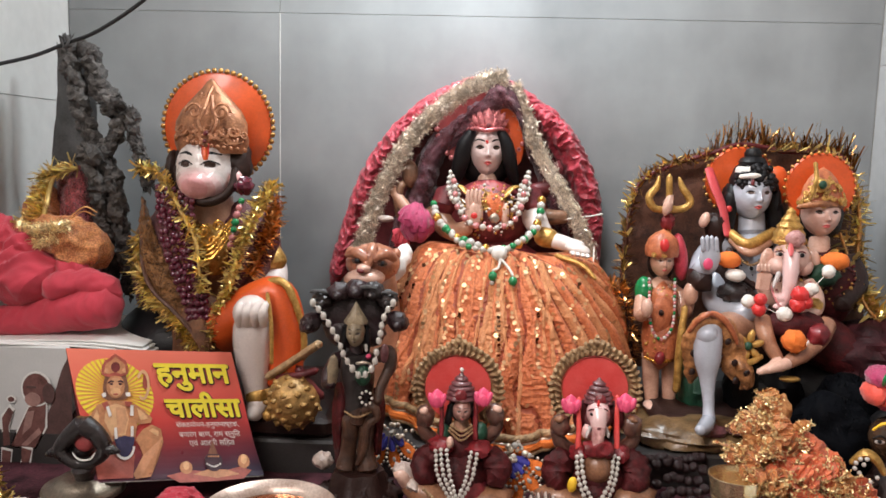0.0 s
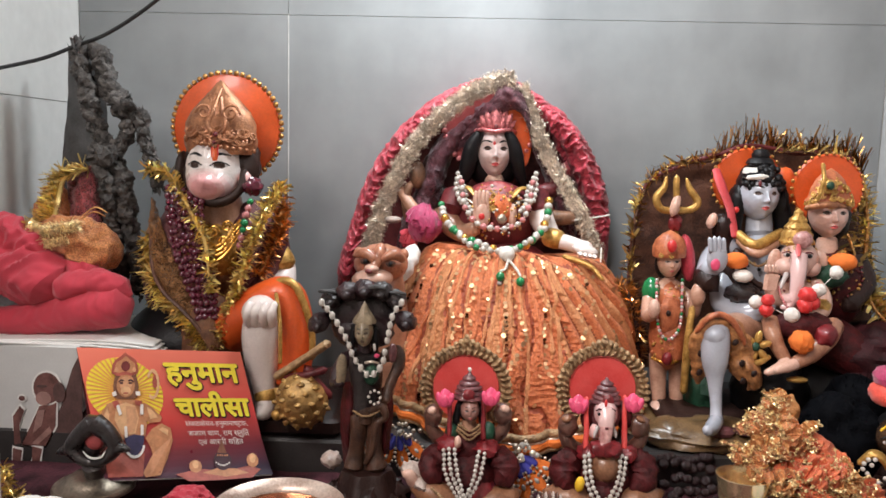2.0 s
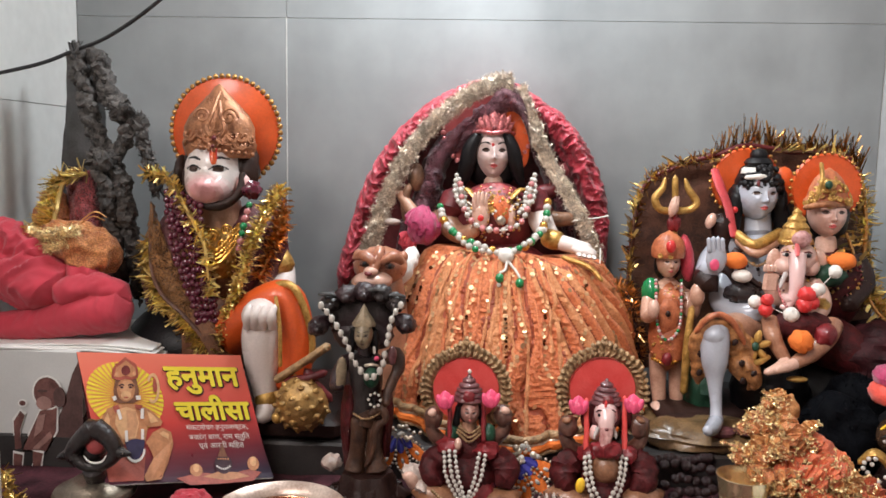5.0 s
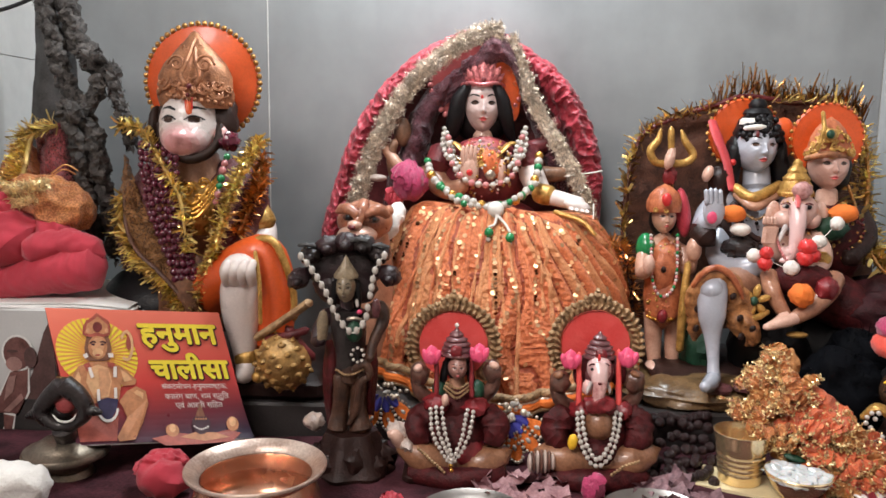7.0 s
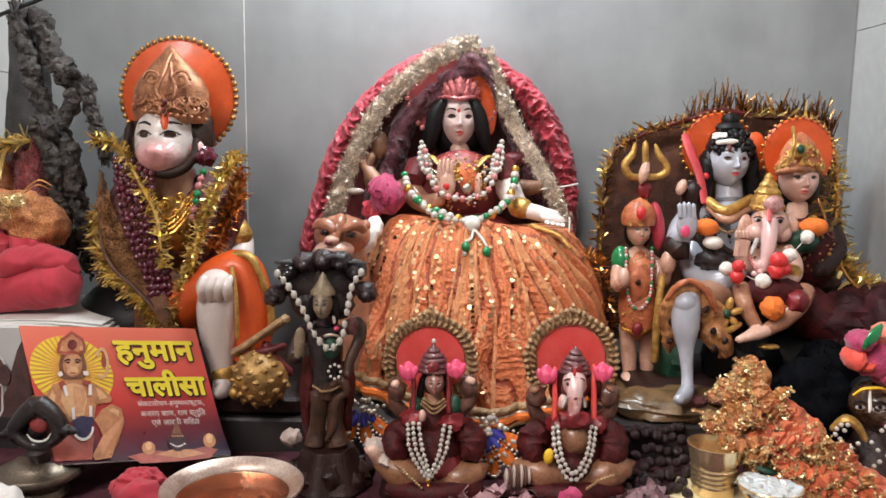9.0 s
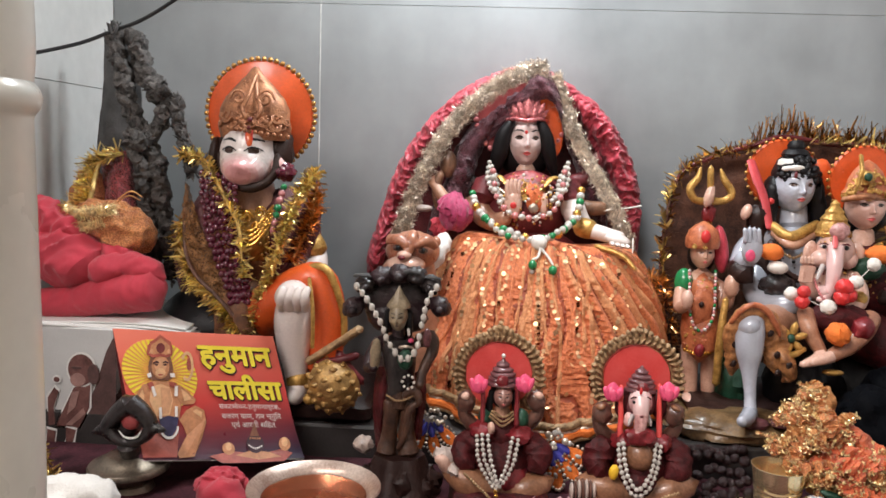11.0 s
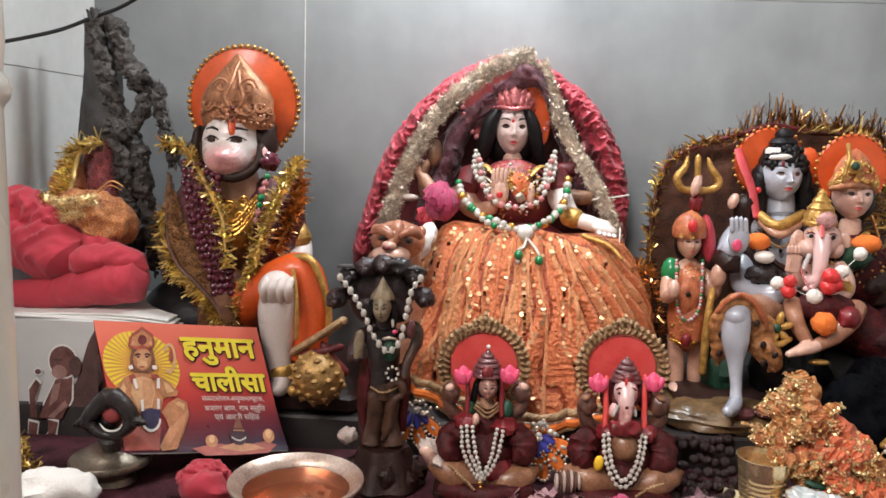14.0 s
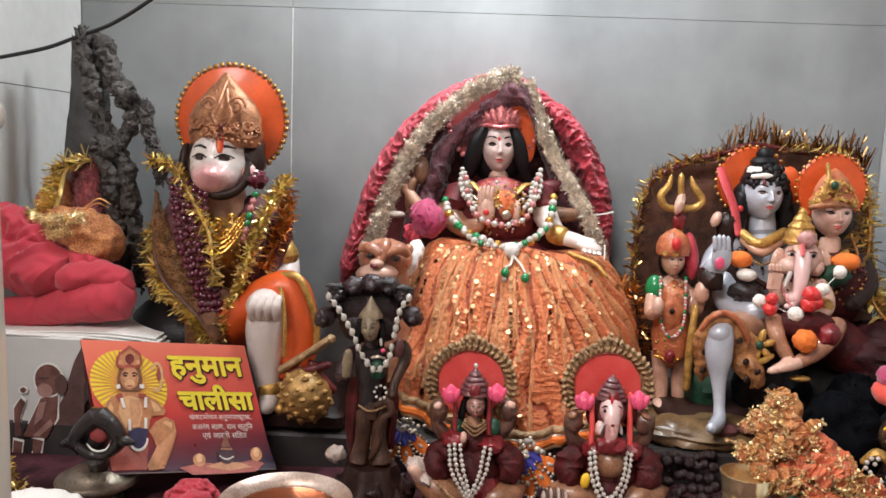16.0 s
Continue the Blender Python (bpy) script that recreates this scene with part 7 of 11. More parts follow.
# pompoms hung on the group
ob = empty("pompom_garland", (0.4080, 1.0150, 0.2791), "garland of red, white and orange woollen pompoms", "garland")
s = Shape(); s.ball((0.4131, 0.9990, 0.2772), 0.0095, "red_paint", seg=30, bumps=0.17, freq=16); part("pompom", s, ob, worn=0.0006)
s = Shape(); s.ball((0.4114, 0.9990, 0.2657), 0.0089, "red_paint", seg=30, bumps=0.17, freq=16); part("pompom", s, ob, worn=0.0006)
s = Shape(); s.ball((0.4200, 0.9990, 0.2684), 0.0076, "red_paint", seg=30, bumps=0.17, freq=16); part("pompom", s, ob, worn=0.0006)
s = Shape(); s.ball((0.4251, 0.9990, 0.2837), 0.0076, "thread_white", seg=30, bumps=0.17, freq=16); part("pompom", s, ob, worn=0.0006)
s = Shape(); s.ball((0.3972, 0.9990, 0.2540), 0.0083, "thread_white", seg=30, bumps=0.17, freq=16); part("pompom", s, ob, worn=0.0006)
s = Shape(); s.ball((0.3601, 1.0100, 0.2657), 0.0076, "thread_white", seg=30, bumps=0.17, freq=16); part("pompom", s, ob, worn=0.0006)
s = Shape(); s.ball((0.3692, 0.9990, 0.2701), 0.0070, "red_paint", seg=30, bumps=0.17, freq=16); part("pompom", s, ob, worn=0.0006)
s = Shape(); s.ball((0.3686, 0.9990, 0.2587), 0.0076, "red_paint", seg=30, bumps=0.17, freq=16); part("pompom", s, ob, worn=0.0006)
s = Shape(); s.ball((0.4018, 0.9780, 0.2284), 0.0127, "thread_orange", seg=30, bumps=0.17, freq=16); part("pompom", s, ob, worn=0.0006)
s = Shape(); s.ball((0.4069, 0.9990, 0.2401), 0.0057, "thread_white", seg=30, bumps=0.17, freq=16); part("pompom", s, ob, worn=0.0006)
s = Shape(); s.ball((0.4479, 1.0100, 0.3028), 0.0076, "thread_white", seg=30, bumps=0.17, freq=16); part("pompom", s, ob, worn=0.0006)
s = Shape()
s.tube([(0.3608, 1.0120, 0.2654, 0.0005), (0.3715, 1.0060, 0.2627, 0.0005), (0.3984, 1.0020, 0.2535, 0.0005), (0.4135, 1.0020, 0.2703, 0.0005), (0.4268, 1.0030, 0.2831, 0.0005), (0.4488, 1.0120, 0.3026, 0.0005)], "thread_white", seg=6)
s.tube([(0.3976, 1.0000, 0.2538, 0.0005), (0.4065, 0.9980, 0.2403, 0.0005), (0.4068, 0.9900, 0.2260, 0.0005)], "thread_white", seg=6)
part("thread", s, ob)



# ---- small statues in front ----
def arch_back(s, c, r, inner):
    """A red disc in a lacy golden arch, with a crest."""
    s.lathe(c, [(0.0, -0.003), (inner, -0.003), (inner, 0.004), (0.0, 0.004)], "disc_red", rot=(90, 0, 0), seg=48)
    for rad, th in ((0.83, 0.045), (1.0, 0.06), (0.92, 0.10)):
        s.tube([(c[0] + r * rad * math.cos(t), c[1] - 0.001, c[2] + r * rad * math.sin(t), r * th) for t in np.linspace(-0.85, math.pi + 0.85, 26)], "arch_gold", seg=8, steps=3)
    for i in range(32):
        t = -0.8 + (math.pi + 1.6) * i / 31
        k = 1 + 0.22 * math.sin(5.1 * i)
        for rad, le, wd, tip in ((0.90, 0.10 * k, 0.052, 26), (1.03, 0.082 * k, 0.060, -22)):
            s.ball((c[0] + r * rad * math.cos(t), c[1] - 0.0055, c[2] + r * rad * math.sin(t)), (r * wd, 0.0036, r * le), "arch_gold", rot=(0, 90 - math.degrees(t) + tip, 0), seg=8)
    for dx, dz, q in ((0, 1.14, 0.10), (0, 1.25, 0.055), (-0.13, 1.10, 0.08), (0.13, 1.10, 0.08), (-0.26, 1.06, 0.06), (0.26, 1.06, 0.06)):
        s.ball((c[0] + dx * r, c[1] - 0.004, c[2] + dz * r), (q * r, 0.005, q * r), "arch_gold", seg=12, bumps=0.3, freq=4)


def tiered_crown(s, c, w, h):
    """A stepped clay crown with rolled edges."""
    prof = []
    for k in range(5):
        z, r = k * 0.17, 1.10 - 0.05 * k - 0.028 * k * k
        prof += [(w * (r - 0.06), h * z), (w * (r + 0.04), h * (z + 0.04)), (w * (r + 0.02), h * (z + 0.10)), (w * (r - 0.12), h * (z + 0.15))]
    prof += [(w * 0.16, h * 0.90), (w * 0.13, h * 0.96), (0, h)]
    s.lathe(c, prof, "clay_mauve", seg=28, waves=9, depth=0.05, squash=0.85)
    for k in range(9):
        t = math.pi * k / 8
        s.ball((c[0] + w * 0.98 * math.cos(t), c[1] - w * 0.85 * math.sin(t), c[2] + h * 0.05), w * 0.11, "arch_gold", seg=8)
    s.ball((c[0], c[1] - w * 0.80, c[2] + h * 0.22), (w * 0.44, w * 0.24, h * 0.22), "clay_red", seg=16, bumps=0.25, freq=4)


# woman with flower buds
s = Shape()
arch_back(s, (0.0307, 0.8950, 0.1875), 0.04351, 0.03372)
s.ball((0.0347, 0.8740, 0.1737), (0.01324, 0.014, 0.01483), "black", seg=18)
s.tube([(0.0239, 0.8680, 0.1765, 0.0032), (0.0218, 0.8680, 0.1623, 0.0037), (0.0208, 0.8700, 0.1497, 0.0026)], "black", seg=10)
s.tube([(0.0468, 0.8680, 0.1769, 0.0032), (0.0486, 0.8680, 0.1628, 0.0037), (0.0499, 0.8700, 0.1502, 0.0026)], "black", seg=10)
face(s, (0.0354, 0.8660, 0.1733), (0.00941, 0.013, 0.01202), "clay_face", gaze=0.02, eye=1.1)
tiered_crown(s, (0.0341, 0.8680, 0.1840), 0.01377, 0.02754)
s.ball((0.0343, 0.8680, 0.2136), 0.00238, "pearl", seg=10)
bud(s, (0.0106, 0.8600, 0.1776), 0.00836, 0.01777, "pink_paint"); s.tube([(0.0154, 0.8620, 0.1804, 0.0021), (0.0156, 0.8600, 0.1637, 0.0024), (0.0160, 0.8560, 0.1443, 0.0026)], "clay_red", seg=9)
bud(s, (0.0559, 0.8600, 0.1806), 0.00836, 0.01777, "pink_paint"); s.tube([(0.0489, 0.8620, 0.1832, 0.0021), (0.0491, 0.8600, 0.1665, 0.0024), (0.0494, 0.8560, 0.1471, 0.0026)], "clay_red", seg=9)
# raised hands, dark and glossy, a pale ball modelled on each as its highlight
s.ball((-0.0009, 0.8640, 0.1661), (0.00888, 0.009, 0.01097), "clay_brown", seg=18, bumps=0.25, freq=4); s.ball((-0.0022, 0.8580, 0.1736), (0.00470, 0.005, 0.00366), "skin_pale", rot=(0, 20*-1, 0), seg=12); s.tube([(-0.0054, 0.8660, 0.1608, 0.0047), (0.0000, 0.8680, 0.1478, 0.0069), (0.0109, 0.8720, 0.1351, 0.0074)], "clay_brown", seg=12)
s.ball((0.0686, 0.8640, 0.1706), (0.00888, 0.009, 0.01097), "clay_brown", seg=18, bumps=0.25, freq=4); s.ball((0.0700, 0.8580, 0.1781), (0.00470, 0.005, 0.00366), "skin_pale", rot=(0, 20*1, 0), seg=12); s.tube([(0.0731, 0.8660, 0.1655, 0.0047), (0.0680, 0.8680, 0.1523, 0.0069), (0.0572, 0.8720, 0.1393, 0.0074)], "clay_brown", seg=12)
s.tube([(0.0349, 0.8720, 0.1629, 0.0064), (0.0350, 0.8720, 0.1515, 0.0090), (0.0351, 0.8720, 0.1435, 0.0138)], "skin_tan", seg=14)
s.ball((0.0352, 0.8740, 0.1336), (0.02436, 0.024, 0.02119), "clay_maroon", seg=24)
s.ball((0.0187, 0.8680, 0.1492), (0.00742, 0.012, 0.00953), "green_dark", seg=16)
s.ball((0.0543, 0.8680, 0.1498), (0.00794, 0.012, 0.01059), "green_dark", seg=16)
chain(s, [(0.0255, 0.8580, 0.1595), (0.0354, 0.8480, 0.1575), (0.0455, 0.8580, 0.1598)], "arch_gold", 0.0013)
chain(s, [(0.0244, 0.8580, 0.1567), (0.0355, 0.8480, 0.1531), (0.0466, 0.8580, 0.1570)], "arch_gold", 0.0013)
chain(s, [(0.0234, 0.8580, 0.1539), (0.0355, 0.8480, 0.1486), (0.0477, 0.8580, 0.1543)], "arch_gold", 0.0013)
s.ball((0.0357, 0.8680, 0.1053), (0.03072, 0.030, 0.03178), "clay_maroon", seg=28, bumps=0.10, freq=5)
s.ball((0.0481, 0.8520, 0.0922), (0.01546, 0.016, 0.02062), "clay_red", seg=20, bumps=0.15, freq=5)
s.ball((0.0160, 0.8560, 0.1410), (0.01254, 0.014, 0.00836), "clay_red", seg=20, bumps=0.35, freq=4)
s.ball((0.0533, 0.8560, 0.1382), (0.01254, 0.014, 0.00836), "clay_red", seg=20, bumps=0.35, freq=4)
puff(s, [(0.0158, 0.8620, 0.1320, 0.0084), (0.0019, 0.8580, 0.1242, 0.0109), (-0.0008, 0.8500, 0.1137, 0.0103), (0.0095, 0.8420, 0.1059, 0.0076)], "clay_maroon", folds=0.32, freq=90, seg=20, steps=6)
puff(s, [(0.0551, 0.8620, 0.1326, 0.0084), (0.0693, 0.8580, 0.1253, 0.0109), (0.0725, 0.8500, 0.1150, 0.0103), (0.0629, 0.8420, 0.1068, 0.0076)], "clay_maroon", folds=0.32, freq=90, seg=20, steps=6)
s.ball((0.0245, 0.8440, 0.1476), (0.00361, 0.006, 0.00618), "skin_pale", seg=12)
s.tube([(0.0331, 0.8500, 0.0802, 0.0113), (0.0061, 0.8460, 0.0895, 0.0154), (-0.0158, 0.8500, 0.1021, 0.0098)], "clay_ochre", seg=18)
s.tube([(0.0385, 0.8500, 0.0781, 0.0113), (0.0600, 0.8460, 0.0859, 0.0154), (0.0805, 0.8500, 0.0936, 0.0098)], "clay_ochre", seg=18)
s.tube([(-0.0176, 0.8460, 0.1037, 0.0062), (-0.0216, 0.8420, 0.1121, 0.0061), (-0.0267, 0.8400, 0.1150, 0.0041)], "skin_pale", seg=12)
s.tube([(-0.0054, 0.8420, 0.0752, 0.0097), (0.0368, 0.8260, 0.0778, 0.0110), (0.0784, 0.8420, 0.0767, 0.0097)], "clay_maroon", seg=16)
chain(s, [(0.0009, 0.8260, 0.1069), (0.0129, 0.8180, 0.0997), (0.0255, 0.8180, 0.0879)], "arch_gold", 0.0016)
s.box(((0.0347, 0.8600, 0.0595)[0], 0.862, TOP + 0.008), (0.09928, 0.062, 0.016), "dark_brown", bevel=0.006)
s.done("small_statue", None, "small clay statue with pink buds and red disc back", "statue", "pair of small clay statues", worn=0.0006)
strand("pearl_necklace", [[(0.0113, 0.8420, 0.1393), (0.0130, 0.8340, 0.1214), (0.0218, 0.8280, 0.1043), (0.0309, 0.8260, 0.0921)], [(0.0162, 0.8400, 0.1412), (0.0188, 0.8320, 0.1223), (0.0255, 0.8270, 0.1070), (0.0314, 0.8250, 0.0947)], [(0.0216, 0.8380, 0.1421), (0.0247, 0.8300, 0.1243), (0.0291, 0.8260, 0.1096), (0.0324, 0.8250, 0.0970)], [(0.0512, 0.8400, 0.1385), (0.0478, 0.8320, 0.1201), (0.0402, 0.8270, 0.1039), (0.0320, 0.8260, 0.0921)], [(0.0453, 0.8380, 0.1403), (0.0425, 0.8310, 0.1232), (0.0375, 0.8260, 0.1076), (0.0314, 0.8250, 0.0947)]], "pearl", 0.00222, "white pearl strands hung on a small clay statue")
s = Shape()
s.beads([(0.0310, 0.8240, 0.0919), (0.0316, 0.8220, 0.0862), (0.0291, 0.8200, 0.0805)], "gold", 0.00226, gap=1.7)
s.done("pearl_tassel", None, "tiny gold bead tassel at the pearls' end", "tassel")

# elephant-headed one
s = Shape()
arch_back(s, (0.1702, 0.8950, 0.1915), 0.04351, 0.03318)
s.ball((0.1704, 0.8700, 0.1715), (0.01578, 0.016, 0.01578), "clay_mauve", seg=24)
s.ball((0.1692, 0.8600, 0.1769), (0.01150, 0.015, 0.01306), "blush_two", seg=24)
s.tube([(0.1682, 0.8520, 0.1805, 0.0095), (0.1676, 0.8460, 0.1735, 0.0080), (0.1674, 0.8430, 0.1675, 0.0066)], "blush_two", seg=16)
s.tube([(0.1674, 0.8425, 0.1680, 0.0064), (0.1668, 0.8395, 0.1610, 0.0062), (0.1655, 0.8380, 0.1545, 0.0058), (0.1632, 0.8375, 0.1500, 0.0046)], "rose_worn", seg=16)
s.ball((0.1668, 0.8362, 0.1690), (0.0018, 0.0012, 0.0013), "clay_maroon", seg=8)
puff(s, [(0.1560, 0.8480, 0.1440, 0.0060), (0.1640, 0.8400, 0.1490, 0.0075), (0.1730, 0.8410, 0.1470, 0.0070), (0.1800, 0.8480, 0.1430, 0.0060)], "clay_red", folds=0.4, freq=110, seg=20, steps=6)
s.ball((0.1575, 0.8520, 0.1600), (0.0050, 0.006, 0.0075), "skin_pink", seg=14, bumps=0.3, freq=4)
s.tube([(0.1601, 0.8500, 0.1655, 0.0026), (0.1569, 0.8450, 0.1606, 0.0018), (0.1562, 0.8430, 0.1579, 0.0010)], "eye_white", seg=9)
s.tube([(0.1750, 0.8500, 0.1658, 0.0026), (0.1770, 0.8450, 0.1609, 0.0018), (0.1773, 0.8430, 0.1583, 0.0010)], "eye_white", seg=9)
s.ball((0.1612, 0.8465, 0.1799), (0.00258, 0.0020, 0.00155), "black", seg=10); s.tube([(0.1575, 0.8475, 0.1828, 0.0006), (0.1610, 0.8460, 0.1850, 0.0008), (0.1650, 0.8475, 0.1829, 0.0006)], "clay_maroon", seg=6)
s.ball((0.1728, 0.8465, 0.1801), (0.00258, 0.0020, 0.00155), "black", seg=10); s.tube([(0.1692, 0.8475, 0.1830, 0.0006), (0.1726, 0.8460, 0.1852, 0.0008), (0.1766, 0.8475, 0.1831, 0.0006)], "clay_maroon", seg=6)
s.ball((0.1667, 0.8470, 0.1908), (0.00155, 0.0015, 0.00361), "red_paint", seg=8)
s.ball((0.1535, 0.8660, 0.1725), (0.0092, 0.005, 0.0145), "clay_maroon", rot=(0, 8, 25), seg=18, bumps=0.1, freq=3)
s.ball((0.1871, 0.8660, 0.1731), (0.0092, 0.005, 0.0145), "clay_maroon", rot=(0, -8, -25), seg=18, bumps=0.1, freq=3)
tiered_crown(s, (0.1702, 0.8680, 0.1845), 0.01324, 0.02648)
bud(s, (0.1418, 0.8600, 0.1764), 0.00888, 0.01777, "pink_paint"); s.tube([(0.1505, 0.8640, 0.1899, 0.0021), (0.1505, 0.8580, 0.1661, 0.0026), (0.1505, 0.8520, 0.1413, 0.0031)], "disc_red", seg=9)
bud(s, (0.1955, 0.8600, 0.1796), 0.00888, 0.01777, "pink_paint"); s.tube([(0.1876, 0.8640, 0.1927, 0.0021), (0.1875, 0.8580, 0.1689, 0.0026), (0.1874, 0.8520, 0.1442, 0.0031)], "disc_red", seg=9)
# dark raised hands; the ochre ball on each is a modelled highlight
s.ball((0.1329, 0.8640, 0.1615), (0.00993, 0.010, 0.01150), "clay_brown", seg=18, bumps=0.25, freq=4); s.ball((0.1308, 0.8570, 0.1705), (0.00523, 0.005, 0.00314), "clay_ochre", rot=(0, 20*-1, 0), seg=12); s.tube([(0.1290, 0.8660, 0.1552, 0.0053), (0.1350, 0.8680, 0.1421, 0.0074), (0.1480, 0.8720, 0.1305, 0.0080)], "clay_brown", seg=12)
s.ball((0.2034, 0.8640, 0.1639), (0.00993, 0.010, 0.01150), "clay_brown", seg=18, bumps=0.25, freq=4); s.ball((0.2027, 0.8570, 0.1728), (0.00523, 0.005, 0.00314), "clay_ochre", rot=(0, 20*1, 0), seg=12); s.tube([(0.2084, 0.8660, 0.1576, 0.0053), (0.2039, 0.8680, 0.1444, 0.0074), (0.1931, 0.8720, 0.1325, 0.0080)], "clay_brown", seg=12)
s.ball((0.1719, 0.8720, 0.1090), (0.03284, 0.034, 0.03390), "clay_maroon", seg=28, bumps=0.08, freq=4)
s.ball((0.1687, 0.8520, 0.1271), (0.01649, 0.020, 0.01752), "clay_ochre", seg=22)
s.ball((0.1689, 0.8500, 0.0997), (0.02062, 0.018, 0.01546), "clay_maroon", seg=22, bumps=0.12, freq=5)
s.ball((0.1533, 0.8560, 0.1377), (0.01150, 0.014, 0.00836), "clay_red", seg=20, bumps=0.35, freq=4)
s.ball((0.1900, 0.8560, 0.1383), (0.01150, 0.014, 0.00836), "clay_red", seg=20, bumps=0.35, freq=4)
puff(s, [(0.1477, 0.8620, 0.1331, 0.0089), (0.1334, 0.8580, 0.1253, 0.0120), (0.1296, 0.8500, 0.1137, 0.0113), (0.1408, 0.8420, 0.1048, 0.0076)], "clay_maroon", folds=0.32, freq=90, seg=20, steps=6)
puff(s, [(0.1912, 0.8620, 0.1338, 0.0089), (0.2049, 0.8580, 0.1265, 0.0120), (0.2070, 0.8500, 0.1150, 0.0113), (0.1941, 0.8420, 0.1058, 0.0076)], "clay_maroon", folds=0.32, freq=90, seg=20, steps=6)
s.tube([(0.1673, 0.8500, 0.0826, 0.0113), (0.1395, 0.8460, 0.0919, 0.0159), (0.1183, 0.8500, 0.0965, 0.0103)], "clay_ochre", seg=18)
s.tube([(0.1717, 0.8500, 0.0827, 0.0113), (0.1986, 0.8460, 0.0929, 0.0159), (0.2195, 0.8500, 0.0995, 0.0103)], "clay_ochre", seg=18)
s.tube([(0.1267, 0.8420, 0.0765, 0.0097), (0.1659, 0.8260, 0.0790, 0.0115), (0.2102, 0.8420, 0.0780, 0.0097)], "clay_maroon", seg=16)
chain(s, [(0.1767, 0.8120, 0.0923), (0.1876, 0.8120, 0.1011), (0.2003, 0.8150, 0.1044)], "arch_gold", 0.0016)
s.box(((0.1718, 0.8600, 0.0620)[0], 0.862, TOP + 0.008), (0.09928, 0.062, 0.016), "dark_brown", bevel=0.006)
s.done("small_statue", None, "small clay elephant-headed statue with red disc back", "statue", "pair of small clay statues", worn=0.0006)
strand("pearl_necklace", [[(0.1477, 0.8420, 0.1383), (0.1491, 0.8320, 0.1191), (0.1568, 0.8260, 0.1009), (0.1650, 0.8240, 0.0954), (0.1751, 0.8260, 0.1012), (0.1832, 0.8320, 0.1197), (0.1874, 0.8420, 0.1390)], [(0.1516, 0.8400, 0.1403), (0.1536, 0.8300, 0.1200), (0.1591, 0.8250, 0.1069), (0.1647, 0.8230, 0.1013), (0.1715, 0.8250, 0.1071), (0.1787, 0.8300, 0.1205), (0.1828, 0.8400, 0.1408)]], "pearl", 0.00242, "white pearl strands hung on a small clay statue")
s = Shape()
s.ball((0.1430, 0.8320, 0.1146), (0.00454, 0.004, 0.00757), "yellow", rot=(0, 8, 0), seg=16, bumps=0.1, freq=3)
s.done("flower_petal", None, "bright yellow marigold petal stuck between statues", "petal")
s = Shape()
for k in range(7):
    s.ball(np.array((0.1153, 0.8380, 0.0905)) + np.array((0.0035 * (k - 3), 0, 0.0005 * k)), (0.0024, 0.010, 0.012 - 0.0011 * abs(k - 3)), "clay_brown" if k % 2 else "shell_pale", seg=16)
s.done("striped_shell", None, "small brown and white striped shell between statues", "shell")

# dark standing statue under a hood of snake heads
s = Shape()
s.ball((-0.0764, 0.8850, 0.2646), (0.0370, 0.012, 0.0246), "plum_dark", seg=40, bumps=0.10, freq=5)
s.ball((-0.0751, 0.8840, 0.2461), (0.0313, 0.013, 0.0190), "plum_dark", seg=30, bumps=0.10, freq=5)
for q, rot, m in (((-0.1176, 0.8720, 0.2554), -38, "plum_dark"), ((-0.1063, 0.8740, 0.2788), -24, "black_stone"), ((-0.0894, 0.8720, 0.2879), -10, "plum_dark"), ((-0.0716, 0.8700, 0.2914), 0, "plum_dark"), ((-0.0554, 0.8720, 0.2892), 10, "black_stone"), ((-0.0412, 0.8740, 0.2809), 24, "black_stone"), ((-0.0309, 0.8720, 0.2598), 38, "plum_dark")):
    s.ball(q, (0.0116, 0.013, 0.0094), m, rot=(0, rot, 0), seg=22, bumps=0.22, freq=4)
    s.ball(np.array(q) + np.array((0, -0.011, -0.002)), (0.0052, 0.006, 0.0042), m, rot=(0, rot, 0), seg=12)
for q in ((-0.1086, 0.8660, 0.2872), (-0.0394, 0.8660, 0.2878), (-0.0596, 0.8620, 0.2934)):
    s.tube([tuple(np.array(q) + np.array((-0.008, 0, 0.001))) + (0.0016,), tuple(np.array(q) + np.array((0, -0.003, 0.002))) + (0.0022,), tuple(np.array(q) + np.array((0.008, 0, 0.0))) + (0.0016,)], "ribbon_grey", seg=8)
face(s, (-0.0713, 0.8620, 0.2491), (0.0092, 0.014, 0.0136), "olive_bronze", eye=1.0, iris=1.5, slim=0.6, lips="bronze_brown", apart=0.42)
s.lathe((-0.0708, 0.8620, 0.2585), [(0.0109, 0), (0.0114, 0.003), (0.0081, 0.008), (0.0043, 0.014), (0.0027, 0.018), (0, 0.0225)], "olive_bronze", seg=24, squash=0.8, waves=8, depth=0.06)
for sx in (-1, 1):
    s.tube([tuple(np.array((-0.0719, 0.8660, 0.2538)) + np.array((sx * 0.0105, 0, 0))) + (0.0032,), tuple(np.array((-0.0718, 0.8660, 0.2404)) + np.array((sx * 0.0115, 0, 0))) + (0.0036,), tuple(np.array((-0.0721, 0.8680, 0.2287)) + np.array((sx * 0.0120, 0, 0))) + (0.0022,)], "black", seg=10)
s.tube([(-0.0722, 0.8720, 0.2357, 0.0061), (-0.0716, 0.8720, 0.2255, 0.0078)], "plum_dark", seg=14)
